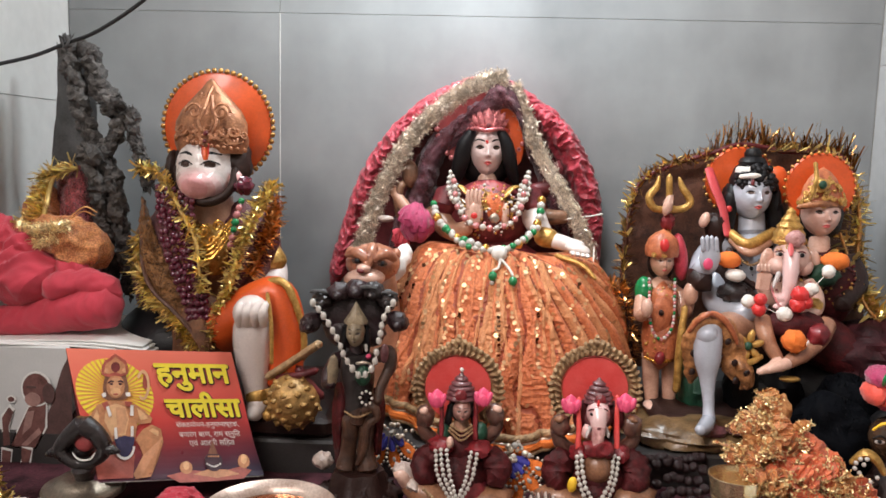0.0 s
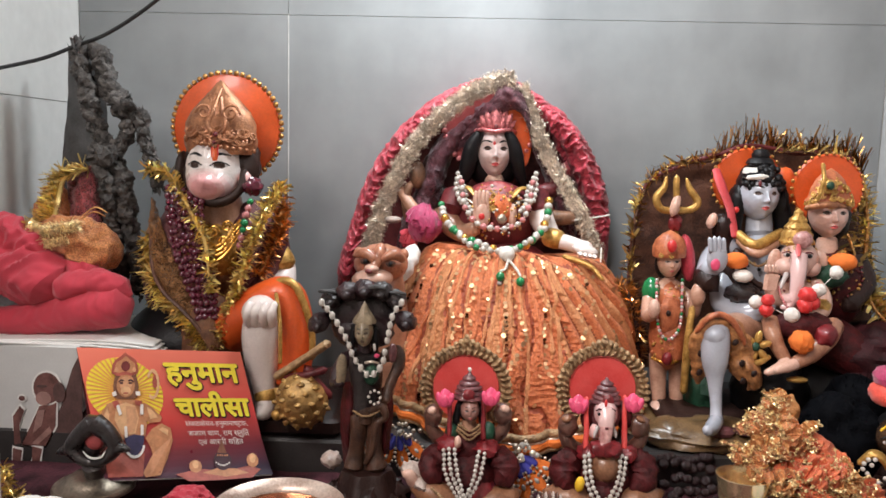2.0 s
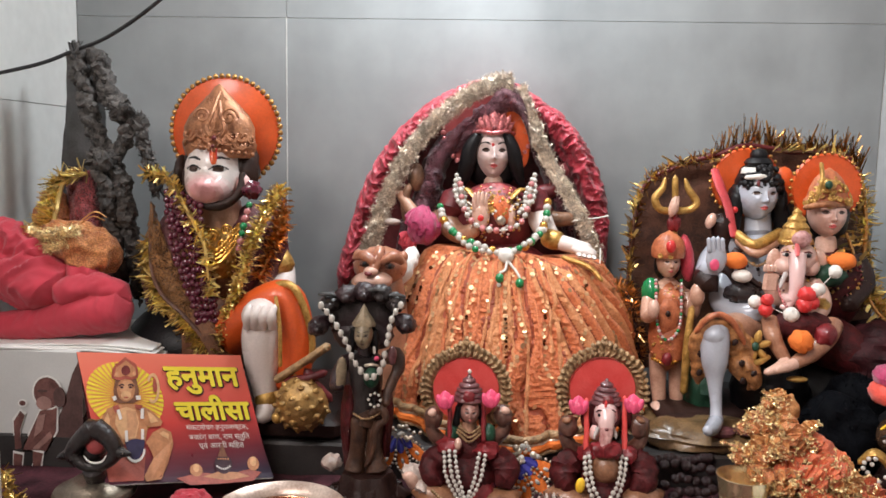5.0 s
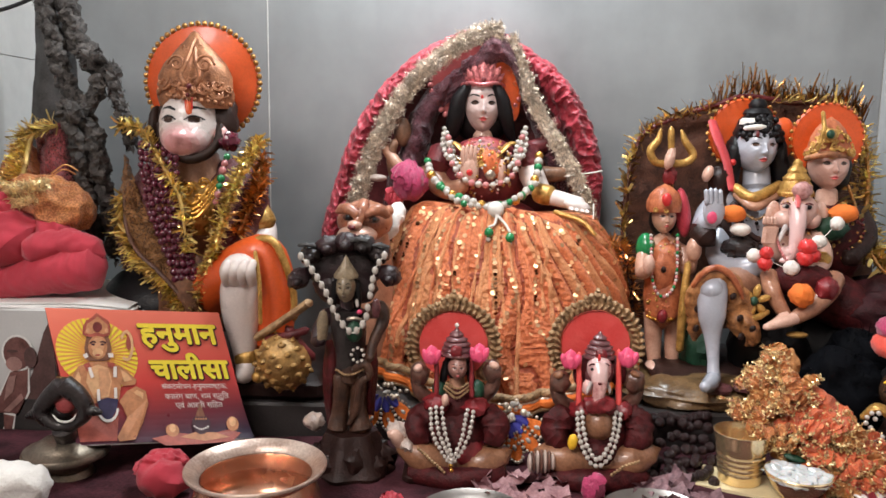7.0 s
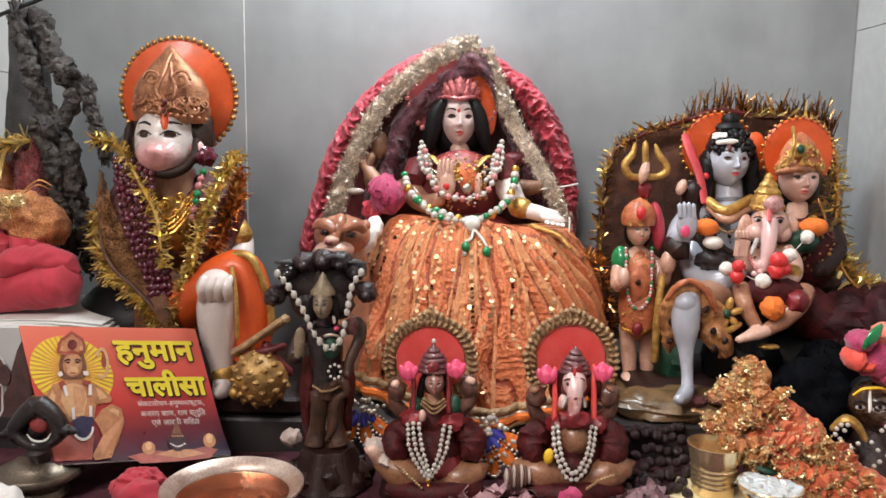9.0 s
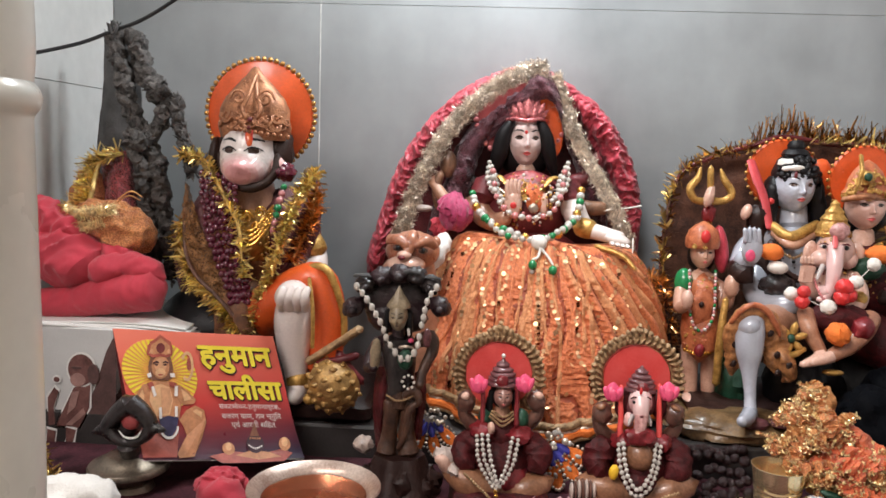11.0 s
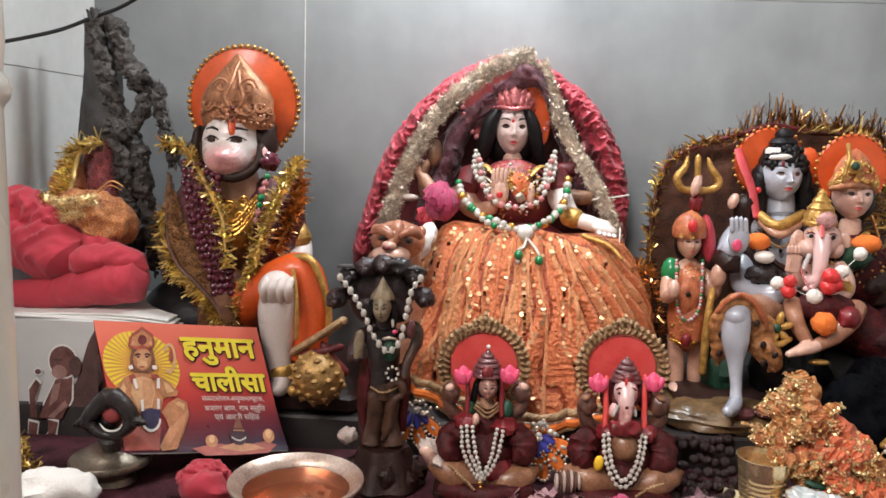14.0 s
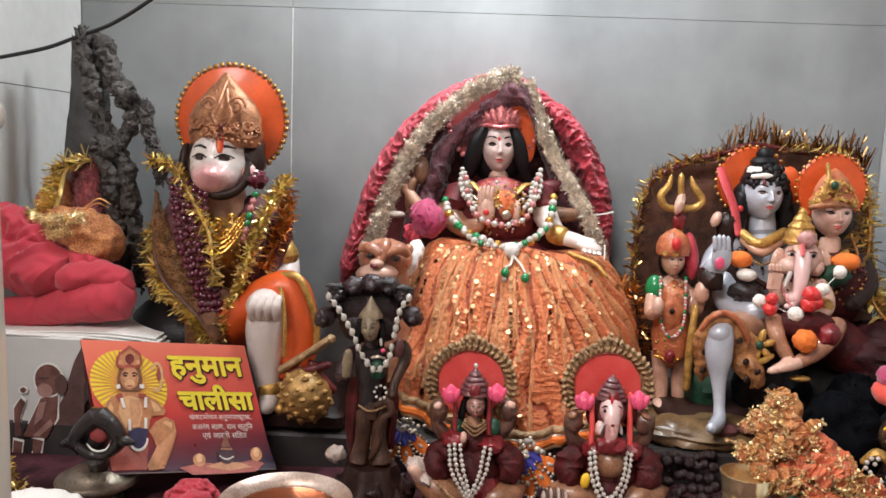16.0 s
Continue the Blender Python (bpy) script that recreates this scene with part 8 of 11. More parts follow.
s.tube([(-0.0713, 0.8740, 0.2239, 0.0178), (-0.0698, 0.8720, 0.2062, 0.0183), (-0.0677, 0.8700, 0.1840, 0.0156), (-0.0671, 0.8700, 0.1668, 0.0173)], "black_stone", seg=24, flat=0.62)
s.tube([(-0.0897, 0.8740, 0.2212, 0.0078), (-0.0979, 0.8700, 0.2072, 0.0067), (-0.0997, 0.8620, 0.1968, 0.0055), (-0.0925, 0.8520, 0.1998, 0.0049)], "plum_dark", seg=14)
s.tube([(-0.0925, 0.8520, 0.1998, 0.0043), (-0.0914, 0.8490, 0.2107, 0.0054), (-0.0907, 0.8480, 0.2231, 0.0048), (-0.0901, 0.8480, 0.2286, 0.0032)], "olive_bronze", seg=14, flat=0.6)
s.tube([(-0.0507, 0.8740, 0.2233, 0.0072), (-0.0392, 0.8700, 0.2291, 0.0066), (-0.0365, 0.8660, 0.2166, 0.0060), (-0.0442, 0.8580, 0.1994, 0.0049), (-0.0478, 0.8520, 0.1831, 0.0043)], "bronze_brown", seg=14)
s.tube([(-0.0416, 0.8520, 0.2234, 0.0032), (-0.0409, 0.8500, 0.2338, 0.0043), (-0.0415, 0.8500, 0.2404, 0.0027)], "clay_mauve", seg=12, flat=0.6)
# cloak hanging at both sides
sheet(s, [[(-0.0930, 0.8740, 0.1936), (-0.0960, 0.8720, 0.1653), (-0.0949, 0.8720, 0.1363), (-0.0918, 0.8740, 0.1062)], [(-0.0846, 0.8640, 0.1966), (-0.0861, 0.8600, 0.1694), (-0.0872, 0.8600, 0.1408), (-0.0859, 0.8660, 0.1096)], [(-0.0783, 0.8660, 0.1906), (-0.0801, 0.8640, 0.1683), (-0.0823, 0.8640, 0.1395), (-0.0817, 0.8680, 0.1089)]], "clay_maroon", crumple=0.0016, freq=90)
sheet(s, [[(-0.0539, 0.8660, 0.1912), (-0.0524, 0.8640, 0.1691), (-0.0533, 0.8640, 0.1461), (-0.0537, 0.8680, 0.1214)], [(-0.0482, 0.8640, 0.1948), (-0.0464, 0.8600, 0.1705), (-0.0473, 0.8600, 0.1477), (-0.0489, 0.8660, 0.1223)], [(-0.0437, 0.8740, 0.1921), (-0.0422, 0.8720, 0.1668), (-0.0442, 0.8720, 0.1436), (-0.0459, 0.8740, 0.1194)]], "clay_maroon", crumple=0.0016, freq=90)
# hip cloth and legs
s.tube([(-0.0668, 0.8680, 0.1685, 0.0178), (-0.0685, 0.8680, 0.1593, 0.0173)], "bronze_brown", seg=22, flat=0.6)
s.tube([(-0.0751, 0.8640, 0.1627, 0.0094), (-0.0759, 0.8620, 0.1433, 0.0083), (-0.0775, 0.8620, 0.1259, 0.0083), (-0.0794, 0.8600, 0.1110, 0.0100)], "bronze_brown", seg=18)
s.tube([(-0.0590, 0.8640, 0.1632, 0.0094), (-0.0597, 0.8620, 0.1437, 0.0078), (-0.0596, 0.8620, 0.1264, 0.0089), (-0.0571, 0.8600, 0.1116, 0.0111)], "bronze_brown", seg=18)
s.tube([(-0.0621, 0.8540, 0.1720, 0.0038), (-0.0521, 0.8520, 0.1785, 0.0044), (-0.0476, 0.8520, 0.1674, 0.0038), (-0.0563, 0.8520, 0.1587, 0.0033), (-0.0605, 0.8520, 0.1330, 0.0033), (-0.0671, 0.8520, 0.1185, 0.0027)], "bronze_brown", seg=10)
chain(s, [(-0.0795, 0.8530, 0.1718), (-0.0667, 0.8480, 0.1682), (-0.0522, 0.8530, 0.1737)], "arch_gold", 0.0013)
for i in range(8):
    k = 2 * math.pi * i / 8
    s.ball(np.array((-0.0579, 0.8460, 0.1886)) + np.array((0.0058 * math.cos(k), 0, 0.0068 * math.sin(k))), 0.0016, "pearl", seg=8)
s.tube([(-0.0686, 0.8520, 0.2210, 0.0016), (-0.0619, 0.8500, 0.2228, 0.0016), (-0.0551, 0.8520, 0.2208, 0.0011)], "tinsel_silver", seg=7)
s.ball((-0.0621, 0.8520, 0.2090), (0.008, 0.006, 0.010), "green_dark", seg=14)
s.tube([(-0.0606, 0.8600, 0.2376, 0.0016), (-0.0597, 0.8580, 0.2325, 0.0016)], "pearl", seg=8)
s.ball((-0.0575, 0.8580, 0.2270), 0.0026, "pink_paint", seg=8)
# rough plinth
s.lathe((*(-0.0671, 0.8650, 0.0870)[:2], TOP + 0.002), [(0.040, 0), (0.041, 0.006), (0.036, 0.012), (0.034, 0.020), (0.029, 0.028), (0.027, 0.036), (0.024, 0.042), (0, 0.043)], "dark_brown", seg=40, waves=7, depth=0.07)
for i in range(9):
    k = 2 * math.pi * i / 9
    q = (-0.0671, 0.8650, 0.0929)
    s.ball((q[0] + 0.032 * math.cos(k), q[1] + 0.026 * math.sin(k), TOP + 0.016 + 0.005 * math.sin(3 * i)), (0.012, 0.010, 0.013), "dark_brown", seg=16, bumps=0.45, freq=4)
s.done("dark_statue", None, "dark painted standing statue under a fan of snake heads", "statue", worn=0.0006)
strand("pearl_necklace", [[(-0.1118, 0.8520, 0.2796), (-0.1034, 0.8500, 0.2715), (-0.0934, 0.8480, 0.2575), (-0.0851, 0.8470, 0.2421), (-0.0785, 0.8460, 0.2272), (-0.0692, 0.8450, 0.2156), (-0.0622, 0.8450, 0.2098), (-0.0547, 0.8450, 0.2160), (-0.0495, 0.8460, 0.2263), (-0.0486, 0.8470, 0.2338)], [(-0.0336, 0.8520, 0.2816), (-0.0397, 0.8500, 0.2742), (-0.0431, 0.8480, 0.2647), (-0.0457, 0.8480, 0.2505), (-0.0469, 0.8500, 0.2446)]], "pearl", 0.0030, "long white shell beads looped on the dark statue", gap=2.0, long=1.35, group="bead strands")



# ---- the booklet ----
def print_with_glare():
    m = mat("cover_print_glare", (0.70, 0.07, 0.035), 0.32, vary=0.06, scale=40, bump=0.02, coat=0.4)
    nt = m.node_tree
    n, l = nt.nodes, nt.links
    b = n["Principled BSDF"]
    tc = [q for q in n if q.bl_idname == "ShaderNodeTexCoord"][0]
    sep = n.new("ShaderNodeSeparateXYZ")
    l.new(tc.outputs["Generated"], sep.inputs[0])
    r = n.new("ShaderNodeValToRGB")
    e = r.color_ramp.elements
    e[0].position, e[0].color = 0.06, (0.022, 0.008, 0.030, 1)
    # paler red towards the top: glare on the gloss put into the colour
    e[1].position, e[1].color = 0.95, (0.78, 0.19, 0.125, 1)
    k = e.new(0.22)
    k.color = (0.15, 0.016, 0.028, 1)
    k = e.new(0.45)
    k.color = (0.62, 0.060, 0.052, 1)
    l.new(sep.outputs["Z"], r.inputs["Fac"])
    l.new(r.outputs["Color"], b.inputs["Base Color"])
    return m


M["cover_print_glare"] = print_with_glare()
define("print_yellow", (0.84, 0.66, 0.05), 0.35, vary=0.04, bump=0, coat=0.3)
define("print_sun", (0.78, 0.36, 0.10), 0.35, vary=0.1, bump=0, coat=0.3)
define("print_skin", (0.52, 0.23, 0.11), 0.35, vary=0.25, scale=120, bump=0, coat=0.3)
define("print_pale", (0.72, 0.42, 0.22), 0.35, vary=0.2, scale=120, bump=0, coat=0.3)
define("print_dark", (0.05, 0.02, 0.03), 0.35, vary=0.3, bump=0, coat=0.3)
define("print_shade", (0.20, 0.085, 0.05), 0.35, vary=0.3, scale=120, bump=0, coat=0.3)
define("print_white", (0.80, 0.74, 0.70), 0.35, vary=0.1, bump=0, coat=0.3)
define("print_tan", (0.62, 0.32, 0.17), 0.35, vary=0.2, scale=150, bump=0, coat=0.3)
define("print_navy", (0.035, 0.03, 0.08), 0.35, vary=0.3, scale=120, bump=0, coat=0.3)
define("print_maroon_ink", (0.17, 0.03, 0.03), 0.35, vary=0.3, scale=150, bump=0, coat=0.3)
define("print_rose", (0.38, 0.085, 0.060), 0.35, vary=0.3, scale=90, bump=0, coat=0.3)

TL, TR, BR = (Vector(v) for v in ((-0.3651, 0.8680, 0.2222), (-0.2194, 0.9420, 0.2039), (-0.1761, 0.9050, 0.0800)))
BL = BR - (TR - TL)
U, V3 = TR - TL, TL - BL
W, HGT = U.length, V3.length
u, v = U.normalized(), V3.normalized()
nrm = u.cross(v).normalized()
book_at = Matrix(((u.x, -nrm.x, v.x, BL.x), (u.y, -nrm.y, v.y, BL.y), (u.z, -nrm.z, v.z, BL.z), (0, 0, 0, 1)))
# local: x along the cover, y into the book, z up the cover
ob = empty("booklet", BL, "red prayer booklet with yellow title, standing open like a tent", "book")


def curl(z):
    """How far the foot of the cover bends out to the front."""
    return -0.011 * max(0.0, 1 - z / (0.36 * HGT)) ** 2


def on_cover(pts):
    return np.array([(x, y + curl(z), z) for x, y, z in pts]) @ np.array(book_at.to_3x3()).T + np.array(book_at.translation)


def cover_plate(name, outline, lift, m, label=""):
    fine = []
    for (x0, z0), (x1, z1) in zip(outline, outline[1:] + outline[:1]):
        n = max(1, int(math.hypot(x1 - x0, z1 - z0) / 0.004))
        fine += [(x0 + (x1 - x0) * k / n, z0 + (z1 - z0) * k / n) for k in range(n)]
    n = len(fine)
    s = Shape()
    s.add(on_cover([(x, -lift, z) for x, z in fine] + [(x, 0.0004 - lift, z) for x, z in fine]), [tuple(range(n)), tuple(range(n, 2 * n))[::-1]] + [(k, k + n, (k + 1) % n + n, (k + 1) % n) for k in range(n)], m)
    return part(name, s, ob, label, smooth=False)


def leaf(y0, y1, m, x0, x1, z0, z1):
    """A sheet that follows the bend of the cover."""
    s = Shape()
    rim = []
    for y in (y0, y1):
        g = np.array([on_cover([(x, y, z) for x in np.linspace(x0, x1, 9)]) for z in np.linspace(z0, z1, 25)])
        s.grid(g, m)
        rim.append(np.concatenate([g[0], g[1:, -1], g[-1, -2::-1], g[-2:0:-1, 0]]))
    return s.grid(np.array(rim), m, wrap=True)


def oval(cx, cz, rx, rz, n=28):
    return [(cx + rx * math.cos(2 * math.pi * i / n), cz + rz * math.sin(2 * math.pi * i / n)) for i in range(n)]


part("front_cover", leaf(0.0, 0.0010, "cover_print_glare", 0, W, 0, HGT), ob, smooth=False)
s = Shape()
back_at = book_at @ Matrix.Translation((0, 0.002, HGT)) @ Matrix.Rotation(radians(34), 4, "X") @ Matrix.Translation((0, 0, -HGT))
s.plate([(0, 0.012), (W, 0.012), (W, HGT), (0, HGT)], 0.0012, "maroon", back_at)
part("back_cover", s, ob, "dark maroon back cover", smooth=False)
s = leaf(0.0014, 0.0040, "paper", 0.003, W - 0.001, -0.001, HGT - 0.003)
part("pages", s, ob, "cream paper pages", smooth=False)
# sun with rays, and the printed figure as plain shapes
cx, cz = W * 0.225, HGT * 0.66
rx = W * 0.220
cover_plate("printed_sun", oval(cx, cz, rx, rx * 1.02), 0.0004, "print_sun")
for i in range(44):
    a = 2 * math.pi * i / 44
    cover_plate("printed_ray", [(cx + rx * 0.35 * math.cos(a + 0.02), cz + rx * 0.35 * math.sin(a + 0.02)), (cx + rx * math.cos(a - 0.03), cz + rx * math.sin(a - 0.03)), (cx + rx * math.cos(a + 0.055), cz + rx * math.sin(a + 0.055))], 0.0010, "print_yellow")


def poly(*pts):
    return [(W * x, HGT * z) for x, z in pts]


for m, o, lift in (
    ("print_rose", poly((0.020, 0.161), (0.041, 0.283), (0.123, 0.303), (0.258, 0.196), (0.214, 0.020), (0.146, 0.020), (0.020, 0.020)), 0.0013),
    ("print_skin", poly((0.101, 0.566), (0.171, 0.601), (0.263, 0.602), (0.324, 0.568), (0.321, 0.451), (0.281, 0.314), (0.118, 0.291), (0.088, 0.400)), 0.0015),
    ("print_pale", poly((0.154, 0.553), (0.213, 0.580), (0.265, 0.555), (0.269, 0.460), (0.230, 0.340), (0.151, 0.333), (0.128, 0.451)), 0.0018),
    ("print_tan", poly((0.209, 0.554), (0.264, 0.546), (0.263, 0.460), (0.226, 0.357), (0.186, 0.349)), 0.0020),
    ("print_skin", poly((0.104, 0.566), (0.053, 0.485), (0.033, 0.417), (0.050, 0.342), (0.097, 0.299), (0.128, 0.350), (0.102, 0.409), (0.120, 0.502)), 0.0020),
    ("print_pale", poly((0.100, 0.536), (0.062, 0.459), (0.059, 0.400), (0.083, 0.392), (0.104, 0.485)), 0.0022),
    ("print_skin", poly((0.322, 0.577), (0.367, 0.530), (0.407, 0.465), (0.391, 0.430), (0.322, 0.421), (0.296, 0.460)), 0.0020),
    ("print_pale", poly((0.330, 0.547), (0.364, 0.508), (0.383, 0.465), (0.334, 0.451)), 0.0022),
    ("print_skin", poly((0.280, 0.306), (0.336, 0.382), (0.395, 0.417), (0.443, 0.382), (0.440, 0.287), (0.383, 0.150), (0.315, 0.025), (0.227, 0.012), (0.220, 0.046), (0.303, 0.186), (0.295, 0.259)), 0.0021),
    ("print_pale", poly((0.351, 0.357), (0.397, 0.391), (0.427, 0.365), (0.406, 0.287), (0.364, 0.236), (0.353, 0.288)), 0.0023),
    ("print_rose", poly((0.379, 0.245), (0.415, 0.257), (0.376, 0.151), (0.318, 0.042), (0.291, 0.043)), 0.0024),
    ("print_navy", poly((0.161, 0.316), (0.222, 0.336), (0.279, 0.323), (0.257, 0.247), (0.216, 0.180), (0.183, 0.172), (0.165, 0.223)), 0.0024),
    ("print_shade", poly((0.189, 0.796), (0.309, 0.800), (0.309, 0.703), (0.290, 0.624), (0.264, 0.607), (0.175, 0.605), (0.152, 0.622), (0.162, 0.708)), 0.0019),
    ("print_skin", poly((0.288, 0.711), (0.279, 0.680), (0.265, 0.652), (0.248, 0.631), (0.229, 0.620), (0.211, 0.620), (0.195, 0.631), (0.185, 0.651), (0.180, 0.678), (0.182, 0.709), (0.190, 0.740), (0.204, 0.768), (0.221, 0.789), (0.240, 0.800), (0.258, 0.801), (0.274, 0.790), (0.285, 0.770), (0.289, 0.743)), 0.0023),
    ("print_tan", poly((0.273, 0.724), (0.268, 0.705), (0.259, 0.687), (0.247, 0.674), (0.234, 0.667), (0.221, 0.667), (0.211, 0.674), (0.203, 0.686), (0.199, 0.703), (0.200, 0.722), (0.206, 0.742), (0.215, 0.759), (0.226, 0.772), (0.239, 0.779), (0.252, 0.779), (0.263, 0.773), (0.270, 0.760), (0.274, 0.743)), 0.0025),
    ("print_pale", poly((0.257, 0.667), (0.253, 0.655), (0.246, 0.645), (0.237, 0.637), (0.227, 0.632), (0.217, 0.632), (0.208, 0.636), (0.201, 0.644), (0.198, 0.654), (0.198, 0.666), (0.202, 0.678), (0.208, 0.688), (0.217, 0.696), (0.228, 0.701), (0.238, 0.701), (0.247, 0.697), (0.254, 0.689), (0.257, 0.679)), 0.0027),
    ("print_rose", poly((0.241, 0.649), (0.238, 0.646), (0.232, 0.643), (0.223, 0.642), (0.215, 0.643), (0.210, 0.645), (0.208, 0.649), (0.211, 0.652), (0.217, 0.655), (0.226, 0.656), (0.234, 0.655), (0.239, 0.653)), 0.0029),
    ("print_dark", poly((0.197, 0.744), (0.216, 0.757), (0.231, 0.749), (0.230, 0.740), (0.214, 0.744), (0.195, 0.731)), 0.0029),
    ("print_dark", poly((0.254, 0.750), (0.272, 0.759), (0.287, 0.746), (0.284, 0.733), (0.270, 0.746), (0.253, 0.741)), 0.0029),
    ("print_dark", poly((0.223, 0.727), (0.220, 0.723), (0.215, 0.720), (0.208, 0.720), (0.203, 0.722), (0.202, 0.727), (0.205, 0.731), (0.210, 0.734), (0.217, 0.734), (0.222, 0.731)), 0.0029),
    ("print_dark", poly((0.274, 0.728), (0.272, 0.724), (0.266, 0.721), (0.259, 0.721), (0.255, 0.724), (0.253, 0.728), (0.256, 0.732), (0.262, 0.735), (0.268, 0.735), (0.273, 0.733)), 0.0029),
    ("print_rose", poly((0.167, 0.799), (0.181, 0.865), (0.208, 0.910), (0.241, 0.933), (0.273, 0.966), (0.301, 0.936), (0.327, 0.910), (0.332, 0.862), (0.319, 0.804), (0.283, 0.786), (0.248, 0.793), (0.204, 0.783)), 0.0026),
    ("print_skin", poly((0.182, 0.813), (0.207, 0.883), (0.244, 0.911), (0.272, 0.939), (0.294, 0.913), (0.318, 0.879), (0.312, 0.817), (0.280, 0.807), (0.252, 0.820), (0.210, 0.805)), 0.0028),
    ("print_maroon_ink", poly((0.285, 0.860), (0.280, 0.843), (0.270, 0.829), (0.258, 0.821), (0.247, 0.820), (0.237, 0.828), (0.232, 0.841), (0.232, 0.858), (0.238, 0.876), (0.247, 0.890), (0.259, 0.898), (0.271, 0.898), (0.280, 0.891), (0.286, 0.877)), 0.0030),
    ("print_tan", poly((0.211, 0.831), (0.208, 0.821), (0.202, 0.814), (0.196, 0.814), (0.192, 0.820), (0.192, 0.831), (0.195, 0.841), (0.201, 0.847), (0.207, 0.848), (0.211, 0.841)), 0.0030),
    ("print_tan", poly((0.315, 0.835), (0.311, 0.824), (0.305, 0.818), (0.299, 0.818), (0.295, 0.824), (0.294, 0.834), (0.298, 0.845), (0.304, 0.851), (0.310, 0.852), (0.314, 0.845)), 0.0030),
    ("print_white", poly((0.144, 0.652), (0.168, 0.665), (0.170, 0.635), (0.149, 0.622)), 0.0030),
    ("print_white", poly((0.283, 0.663), (0.310, 0.664), (0.308, 0.633), (0.281, 0.633)), 0.0030),
    ("print_white", poly((0.154, 0.553), (0.171, 0.562), (0.176, 0.490), (0.158, 0.477)), 0.0030),
    ("print_white", poly((0.296, 0.564), (0.313, 0.564), (0.300, 0.486), (0.280, 0.486)), 0.0030),
    ("print_white", poly((0.174, 0.396), (0.191, 0.400), (0.180, 0.315), (0.163, 0.311)), 0.0030),
    ("print_white", poly((0.270, 0.408), (0.287, 0.408), (0.274, 0.331), (0.257, 0.327)), 0.0030),
    ("print_white", poly((0.151, 0.257), (0.149, 0.228), (0.152, 0.202), (0.159, 0.181), (0.170, 0.165), (0.185, 0.156), (0.201, 0.156), (0.218, 0.164), (0.235, 0.179), (0.249, 0.200), (0.261, 0.226), (0.268, 0.255), (0.256, 0.255), (0.251, 0.233), (0.242, 0.212), (0.230, 0.195), (0.217, 0.183), (0.203, 0.177), (0.190, 0.177), (0.178, 0.184), (0.169, 0.196), (0.163, 0.213), (0.161, 0.234), (0.162, 0.257)), 0.0029),
    ("print_rose", poly((0.135, 0.579), (0.167, 0.596), (0.175, 0.562), (0.143, 0.528)), 0.0027),
    ("print_rose", poly((0.266, 0.598), (0.311, 0.590), (0.297, 0.546), (0.266, 0.563)), 0.0027),
    ("print_pale", poly((0.356, 0.626), (0.365, 0.609), (0.377, 0.604), (0.391, 0.611), (0.405, 0.629), (0.419, 0.656), (0.430, 0.691), (0.438, 0.729), (0.442, 0.766), (0.441, 0.799), (0.436, 0.825), (0.426, 0.840), (0.414, 0.843), (0.400, 0.833), (0.385, 0.813), (0.372, 0.784), (0.383, 0.770), (0.392, 0.793), (0.401, 0.809), (0.411, 0.816), (0.418, 0.813), (0.424, 0.802), (0.426, 0.782), (0.426, 0.756), (0.423, 0.727), (0.417, 0.698), (0.409, 0.671), (0.399, 0.649), (0.390, 0.635), (0.381, 0.630), (0.374, 0.634), (0.369, 0.648)), 0.0018),
    ("print_rose", poly((0.429, 0.741), (0.425, 0.723), (0.419, 0.707), (0.413, 0.695), (0.407, 0.689), (0.402, 0.689), (0.398, 0.695), (0.396, 0.706), (0.396, 0.722), (0.398, 0.741), (0.402, 0.759), (0.407, 0.775), (0.413, 0.787), (0.419, 0.793), (0.425, 0.794), (0.429, 0.787), (0.431, 0.776), (0.431, 0.760)), 0.0016),
    ("print_rose", poly((0.405, 0.026), (0.553, 0.064), (0.708, 0.036), (0.865, 0.076), (0.930, 0.045), (0.862, -0.018), (0.662, -0.028), (0.471, -0.029)), 0.0014),
    ("print_skin", poly((0.572, 0.079), (0.565, 0.061), (0.554, 0.045), (0.539, 0.036), (0.524, 0.033), (0.511, 0.038), (0.501, 0.049), (0.496, 0.066), (0.497, 0.085), (0.503, 0.103), (0.515, 0.119), (0.529, 0.128), (0.544, 0.131), (0.558, 0.127), (0.568, 0.115), (0.573, 0.098)), 0.0016),
    ("print_pale", poly((0.556, 0.097), (0.552, 0.085), (0.546, 0.074), (0.539, 0.068), (0.531, 0.066), (0.524, 0.069), (0.520, 0.076), (0.518, 0.087), (0.519, 0.100), (0.523, 0.112), (0.529, 0.122), (0.536, 0.129), (0.544, 0.131), (0.551, 0.128), (0.555, 0.121), (0.557, 0.110)), 0.0019),
    ("print_skin", poly((0.934, 0.114), (0.927, 0.093), (0.915, 0.076), (0.900, 0.065), (0.886, 0.061), (0.872, 0.067), (0.863, 0.079), (0.859, 0.098), (0.861, 0.119), (0.868, 0.140), (0.880, 0.157), (0.894, 0.169), (0.909, 0.172), (0.923, 0.167), (0.932, 0.154), (0.936, 0.136)), 0.0016),
    ("print_pale", poly((0.921, 0.132), (0.916, 0.118), (0.909, 0.106), (0.901, 0.098), (0.893, 0.095), (0.886, 0.099), (0.881, 0.107), (0.879, 0.120), (0.881, 0.135), (0.886, 0.149), (0.893, 0.162), (0.901, 0.169), (0.909, 0.172), (0.916, 0.169), (0.921, 0.160), (0.923, 0.147)), 0.0019),
    ("print_skin", poly((0.562, 0.030), (0.665, 0.064), (0.778, 0.056), (0.852, 0.017), (0.699, -0.006)), 0.0017),
